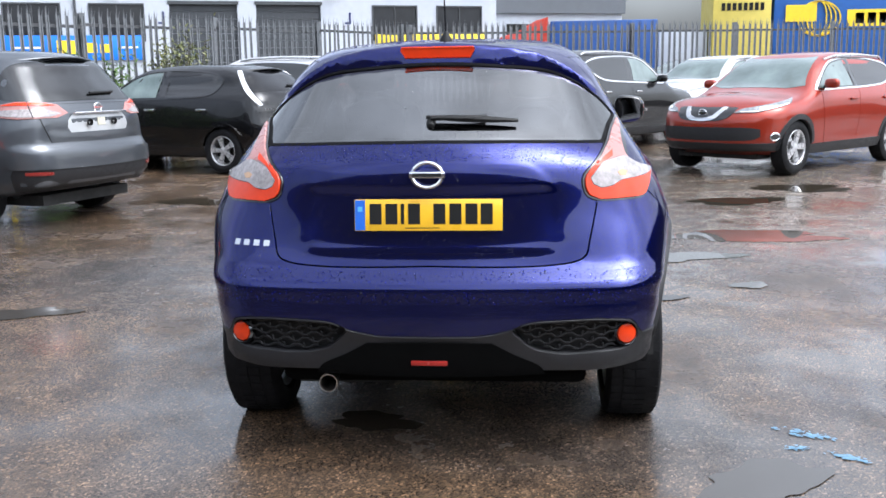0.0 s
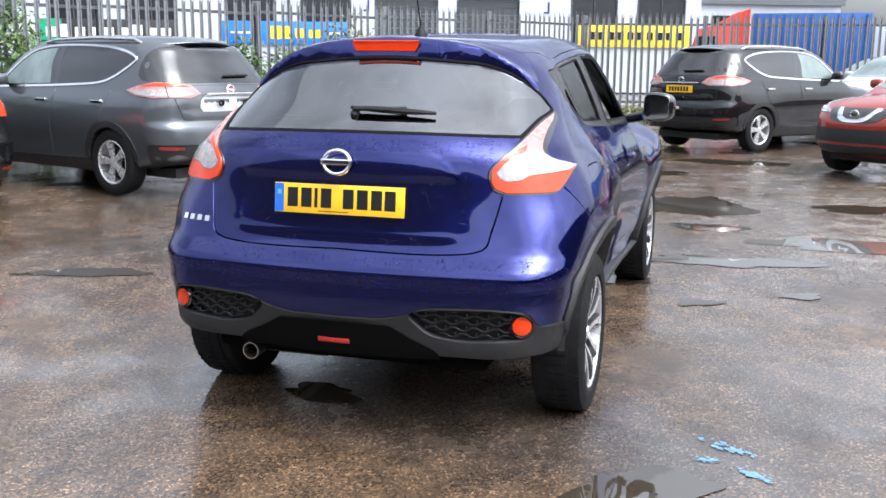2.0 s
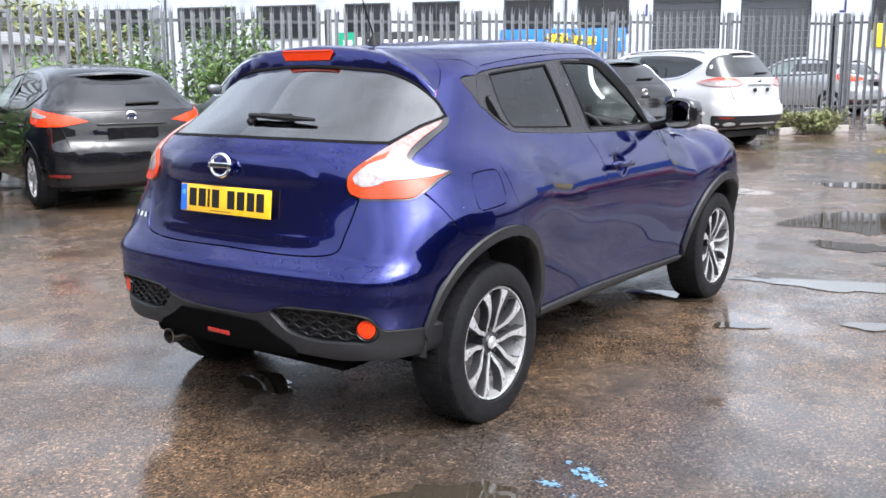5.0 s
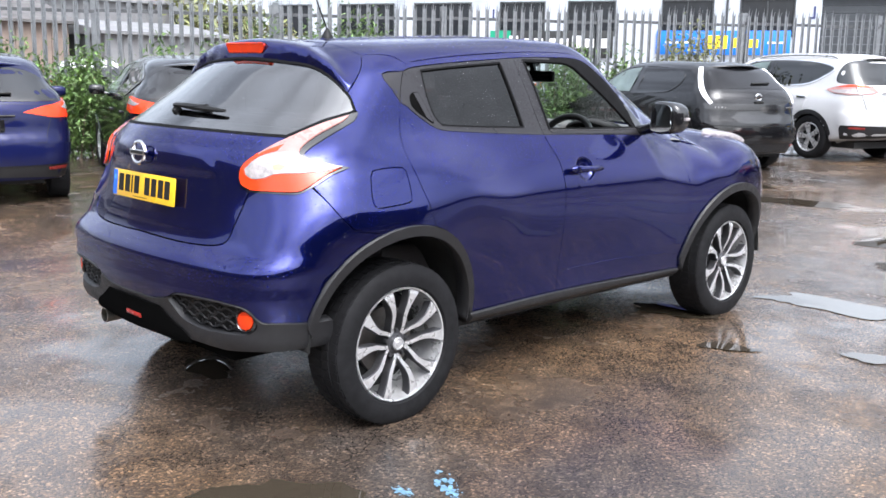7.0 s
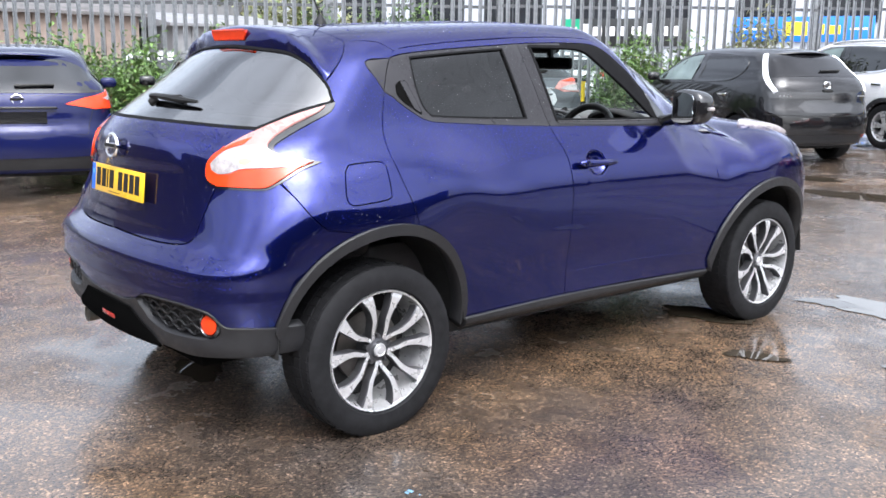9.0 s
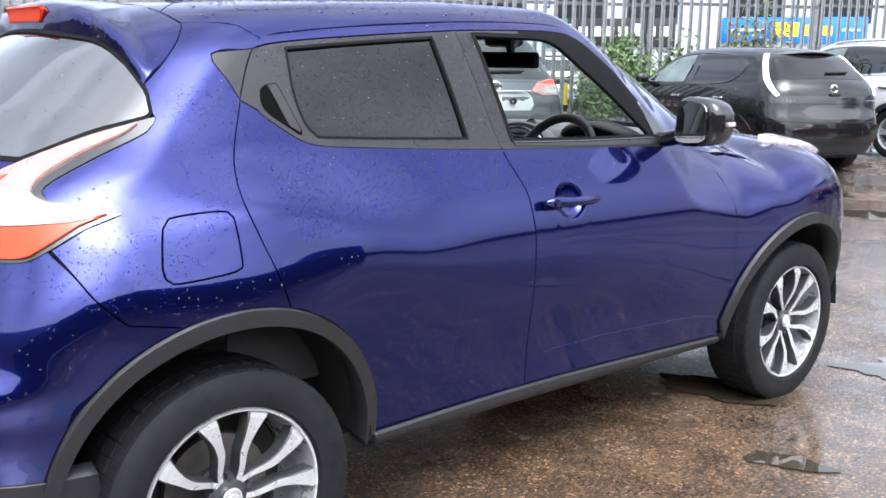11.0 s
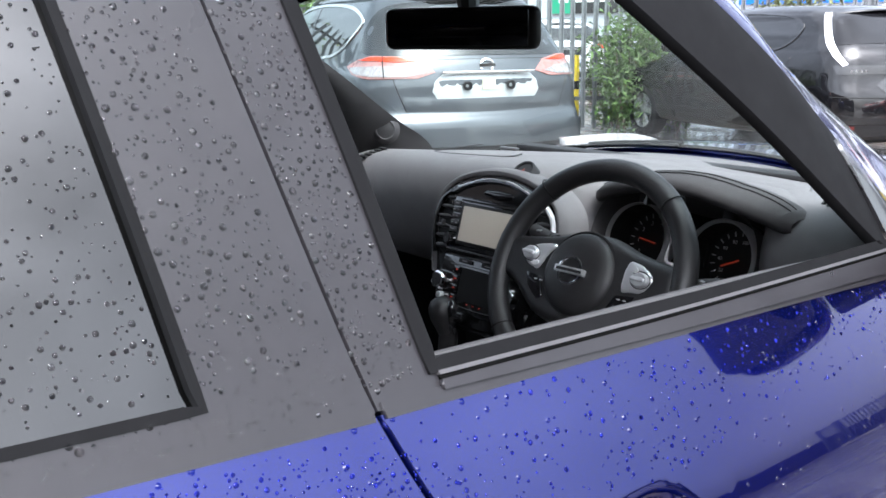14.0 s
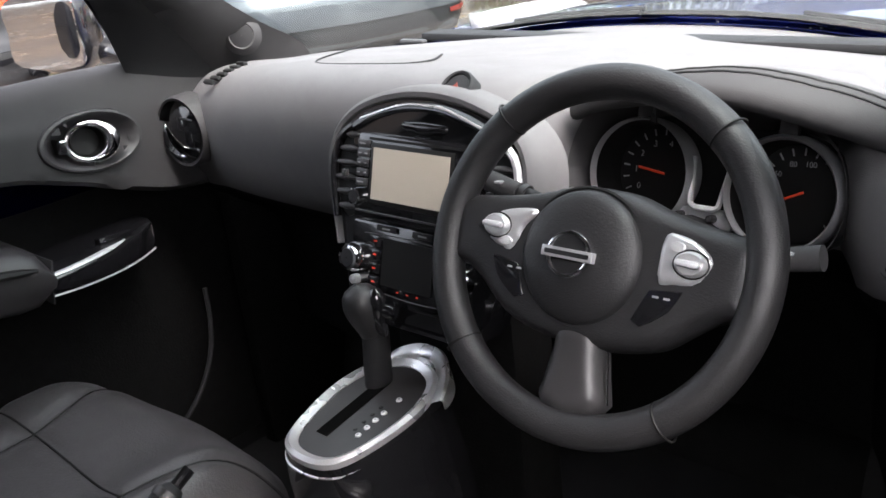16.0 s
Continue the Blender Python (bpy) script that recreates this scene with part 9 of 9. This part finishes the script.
    for i in range(17):
        x = -.50 + 1.0 * i / 16
        q = (x / .50) ** 2
        yb, zt = sp.y - .085 + .16 * q, gt + .050 - .035 * q
        rows.append([(x, y, z) for y, z in ((yb + .34, zt + .004), (yb + .16, zt + .006), (yb + .03, zt), (yb + .004, zt - .008), (yb, zt - .018), (yb + .014, zt - .028), (yb + .14, zt - .034))])
    loft(rows, colour, "spoiler", c)
    gz = k["glass"][0][1]
    wp = [Vector(S.on("wrap", [u], [gz + .06 + .02 * u])[0]) + Vector((0, -.02, .01)) for u in (-.02, .1, .22, .33)]
    part("rear_wiper", tube(wp, .014, 6), INK, c)
    # tailgate panel, bumper and reflectors
    zb = k["plate"] - .17
    tgl = outline([(-.50, zb), (0, zb - .015), (.50, zb)], [(.50, zb), (.56, (zb + gz) / 2), (.60, gz - .035)], [(.60, gz - .035), (0, gz - .03), (-.60, gz - .035)], [(-.60, gz - .035), (-.56, (zb + gz) / 2), (-.50, zb)], step=.05)
    if kind != "leaf":
        skin(S, "tailgate_gap", INK, "wrap", [inset(tgl, -.006)], c, h=.07, gap=0, proud=.0025, flange=.0)
        skin(S, "tailgate", colour, "wrap", [tgl], c, h=.04, gap=0, proud=.0055, flange=.004, relief=lambda u, v: .012 * bell(v, zb + .03, .02))
    bz0, bz1 = (.57, .71) if kind == "suv" else (.42, .62)
    skin(S, "rear_bumper", colour, "wrap", [outline([(-.80, bz0), (0, bz0 - .01), (.80, bz0)], [(.80, bz0), (.82, bz1 - .03), (.72, bz1)], [(.72, bz1), (0, bz1 + .01), (-.72, bz1)], [(-.72, bz1), (-.82, bz1 - .03), (-.80, bz0)], step=.05)], c, h=.05, gap=0, proud=.020, flange=.03)
    for s in (1, -1):
        skin(S, "rear_reflector", DULL_RED, "wrap", [ring((.52, bz0 - .055), (.70, bz0 - .05), (.70, bz0 - .025), (.52, bz0 - .03), step=.03)], c, h=.05, gap=0, proud=.016, flange=.01, side=s)
    # rear bumper lower half
    zl = .355 if kind == "suv" else .27
    low = [(-.78, zl), (-.78, bz0), (-.5, bz0), (0, bz0 - .01), (.5, bz0), (.78, bz0), (.78, zl)]
    skin(S, "bumper_lower", BLACK_TRIM, "wrap", [outline(low, [(.78, zl), (.35, zl + .02), (0, zl + .025), (-.35, zl + .02), (-.78, zl)], step=.06)], c, "black lower rear bumper", h=.08, gap=0, proud=.008, flange=.02)
    pz = k["plate"]
    py = S.on("rear", [0], [pz])[0, 1]
    if kind != "leaf":
        rec = attach("plate_recess", None, c)
        skin(S, "panel", SILVER_PANEL if plate == "blank" else colour, "wrap", [ring((-.33, pz - .085), (-.30, pz + .08), (0, pz + .085), (.30, pz + .08), (.33, pz - .085), (0, pz - .09), step=.05)], rec, h=.06, gap=0, proud=.006, flange=.01)
        if plate == "blank":
            for x in (-.17, .17):
                part("hole_ring", lathe([(.012, -.002), (.032, .0), (.032, -.02)], 16, "Y", Matrix.Translation((x, py - .012, pz))), INK, rec)
            part("label_tag", boxm(-.05, .05, py - .014, py - .004, pz - .03, pz + .04), PAPER_TAG, rec)
        else:
            pl = attach("number_plate", None, c, "number plate, characters as plain bars")
            part("plate_board", boxm(-.26, .26, py - .022, py - .010, pz - .055, pz + .055), PLATE_Y if plate == "yellow" else GLOSS_BLACK, pl)
            if plate == "yellow":
                for i in range(7):
                    part("character_bar", boxm(-.205 + i * .058, -.165 + i * .058, py - .0235, py - .0222, pz - .035, pz + .035), INK, pl)
        part("chrome_strip", boxm(-.36, .36, py - .03, py + .01, pz + .085, pz + .105), CHROME if kind == "suv" else GLOSS_BLACK, c, bevel=.006)
    if kind == "leaf":
        skin(S, "tailgate_gap", INK, "wrap", [np.vstack([outline([(-.70, .66), (0, .64), (.70, .66)], step=.05), [[.70, .66]], outline([(.70, .668), (0, .648), (-.70, .668)], step=.05), [[-.70, .668]]])], c, h=.05, gap=0, proud=.003, flange=.0)
        skin(S, "plate_recess", GLOSS_BLACK, "wrap", [ring((-.30, .70), (-.30, .84), (.30, .84), (.30, .70), step=.05)], c, "empty plate recess", h=.05, gap=0, proud=.004, flange=.008)
        skin(S, "garnish", GLOSS_BLACK, "wrap", [poly((-.66, .872), (.66, .872), (.70, .955), (-.70, .955), step=.05)], c, "gloss black strip across the tailgate", h=.05, gap=0, proud=.008, flange=.008)
        skin(S, "lower_trim", SILVER, "wrap", [poly((-.70, .47), (.70, .47), (.70, .482), (-.70, .482), step=.06)], c, h=.06, gap=0, proud=.012, flange=.006)
        for s in (1, -1):
            for i in range(4):
                q = S.on("wrap", [.46 + i * .035], [.905], s)[0]
                part("letter_bar", boxm(q[0] - .011, q[0] + .011, q[1] - .010, q[1] + .01, .896, .914), SILVER, c)
        part("handle_pad", boxm(-.07, .07, py - .01, py + .04, .955, .99), INK, c, bevel=.008)
    by = S.on("rear", [0], [k["badge"]])[0, 1]
    bd = attach("badge", None, c)
    part("ring", tube([(.05 * math.cos(a), by - .008, k["badge"] + .042 * math.sin(a)) for a in np.linspace(0, 6.283, 20, endpoint=False)], .008, 6, closed=True), CHROME, bd, smooth=True)
    part("bar", boxm(-.062, .062, by - .016, by - .004, k["badge"] - .011, k["badge"] + .011), CHROME, bd)
    # windscreen
    t = k["top"]
    ys, ye = t[4][0] + .22, t[6][0] + .02
    skin(S, "windscreen", PALE_GLASS if front else glass_mat, "top", [sym(outline([(0, ys), (.35, ys - .03), (.52, ys - .12)], [(.52, ys - .12), (.62, (ys + ye) / 2), (.70, ye - .16)], [(.70, ye - .16), (.45, ye - .04), (0, ye)], step=.06))], c, h=.09, gap=0, proud=.004, flange=.005)
    if front:
        g = attach("front_grille", None, c)
        skin(S, "grille_panel", GLOSS_BLACK, "nose", [sym(outline([(0, .868), (.26, .872), (.30, .862)], [(.30, .862), (.20, .72), (0, .69)], step=.03))], g, h=.05, gap=0, proud=.006, flange=.01)
        skin(S, "v_bar", CHROME, "nose", [np.vstack([outline([(-.205, .866), (-.135, .735), (-.06, .70), (.06, .70), (.135, .735), (.205, .866)], step=.03), [[.205, .866]], outline([(.165, .866), (.100, .760), (.05, .735), (-.05, .735), (-.100, .760), (-.165, .866)], step=.03), [[-.165, .866]]])], g, h=.03, gap=0, proud=.018, flange=.012)
        fb = S.on("front", [0], [.80])[0, 1]
        part("badge_ring", tube([(.055 * math.cos(a), fb + .022, .80 + .046 * math.sin(a)) for a in np.linspace(0, 6.283, 20, endpoint=False)], .008, 6, closed=True), CHROME, g, smooth=True)
        part("badge_bar", boxm(-.066, .066, fb + .014, fb + .028, .788, .812), CHROME, g)
        skin(S, "lower_intake", BLACK_TRIM, "nose", [sym(outline([(0, .62), (.35, .62), (.48, .60)], [(.48, .60), (.44, .47), (0, .45)], step=.04))], c, "black lower intake", h=.06, gap=0, proud=.005, flange=.02)
        skin(S, "chin", BLACK_TRIM, "nose", [sym(outline([(0, .42), (.6, .42), (.78, .43)], [(.78, .43), (.78, .33), (0, .32)], step=.05))], c, h=.07, gap=0, proud=.008, flange=.02)
    part("underbody", boxm(-.6, .6, .3, L - .4, .2, .3), DARK, c)
    part("cabin_floor", boxm(-.55, .55, .6, L - 1.2, .3, .6), DARK, c)
    for s in (1, -1):
        for h in k["hubs"]:
            bm = lathe([(r + .05, .40 * s), (r + .05, (k["W"] / 2 - .03) * s)], 20, "X", Matrix.Translation((0, h, r)))
            bmesh.ops.delete(bm, geom=[v for v in bm.verts if v.co.z < .25], context="VERTS")
            part("arch_liner", bm, DARK, c)
    key = (wheel_mat or ALLOY, spokes, r, twin)
    if key not in WHEELS:
        WHEELS[key] = bg_wheel(*key)
        first = WHEELS[key]
        first.parent = c
        first.matrix_basis = pose(k["W"] / 2 - .115, k["hubs"][0], r, 15)
        todo = [(1, 1), (-1, 0), (-1, 1)]
    else:
        todo = [(1, 0), (1, 1), (-1, 0), (-1, 1)]
    for s, i in todo:
        wheel_copy(WHEELS[key], pose(s * (k["W"] / 2 - .115), k["hubs"][i], r, 40 * i + 15, 0, 0 if s > 0 else 180), c)
    return c


WHEELS = {}
CAR_GLASS = glass("car_glass", (.07, .08, .08), 1.55)
DEEP_GLASS = plain("deep_black_glass", (.006, .006, .007), .12, 0, .2, 3, spec=.35)
# opaque pane: the pale greenish reflection is painted as its base colour
PALE_GLASS = plain("green_reflection_window", (.115, .150, .145), .06, 0, .35, 2.2, coat=.5)
DULL_RED = plain("dull_red_reflector", (.16, .014, .010), .3, 0, .1, 30)
LAMP_HEAD = plain("dark_head_lamp", (.22, .23, .24), .12, .3, .5, 26, coat=.8)
SILVER_PANEL = plain("silver_plate_panel", (.45, .46, .47), .35, .4, .05, 10)
PAPER_TAG = plain("paper_tag", (.55, .52, .40), .6, 0, .1, 20)
GREY_PAINT = paint("grey_paint", (.080, .086, .096), .6, .3)
SILVER_PAINT = paint("silver_paint", (.40, .41, .42), .7, .2)
BLACK_PAINT = paint("black_paint", (.006, .006, .007), .3, .3)
WHITE_PAINT = paint("white_paint", (.44, .44, .45), .0, .2)
RED_PAINT = paint("copper_red_paint", (.235, .024, .011), .4, .3)
NAVY_PAINT = paint("dark_blue_paint", (.006, .008, .044), .35, .3, .4, 1.32)


def stand(x, y, turn, back=0.0):
    """A car's rear centre at x, y, with its nose turned that many degrees from +y."""
    a = radians(turn)
    return pose(x, y, ground_z(x - 2 * math.sin(a), y + 2 * math.cos(a)), 0, 0, turn)


parked_car("suv", GREY_PAINT, "dark grey family SUV with blank plate holder and pale red lamps", stand(-3.75, 5.98, 73), lamp_mat=LAMP_PINK, rain=True)
parked_car("leaf", BLACK_PAINT, "black electric hatchback with tall white tail lamps", stand(-2.86, 10.66, 70), lamp_mat=LAMP_WHITE)
parked_car("suv", WHITE_PAINT, "white SUV with blank plate holder beside the fence", stand(-2.2, 13.8, 73), lamp_mat=LAMP_PINK)
parked_car("hatch", BLACK_PAINT, "black hatchback with red and clear tail lamps", stand(-5.55, 3.78, 72), plate="black")
parked_car("hatch", NAVY_PAINT, "dark blue hatchback with red tail lamps", stand(-6.10, 1.44, 72), plate="black")
parked_car("suv", BLACK_PAINT, "black SUV with yellow rear plate and roof rails", stand(.36, 12.5, -37), plate="yellow", wheel_mat=ALLOY, spokes=5, lamp_mat=LAMP_PINK)
parked_car("crossover", RED_PAINT, "copper red crossover with chrome grille, facing the yard", stand(5.74, 12.6, 135), front=True, wheel_mat=ALLOY, twin=False)
parked_car("crossover", WHITE_PAINT, "white crossover facing the yard", stand(6.0, 19.5, 135), front=True)
parked_car("hatch", BLACK_PAINT, "dark hatchback parked near the far fence", stand(6.4, 23.0, 118), front=True)
parked_car("hatch", WHITE_PAINT, "white estate car parked beyond the fence", stand(-16.4, 7.2, 66), plate="black")
parked_car("hatch", WHITE_PAINT, "white car parked beyond the fence by the units", stand(-12.4, 16.2, 60), plate="black")
parked_car("hatch", SILVER_PAINT, "silver car parked sideways beyond the fence", stand(-2.6, 24.2, 78), plate="black")
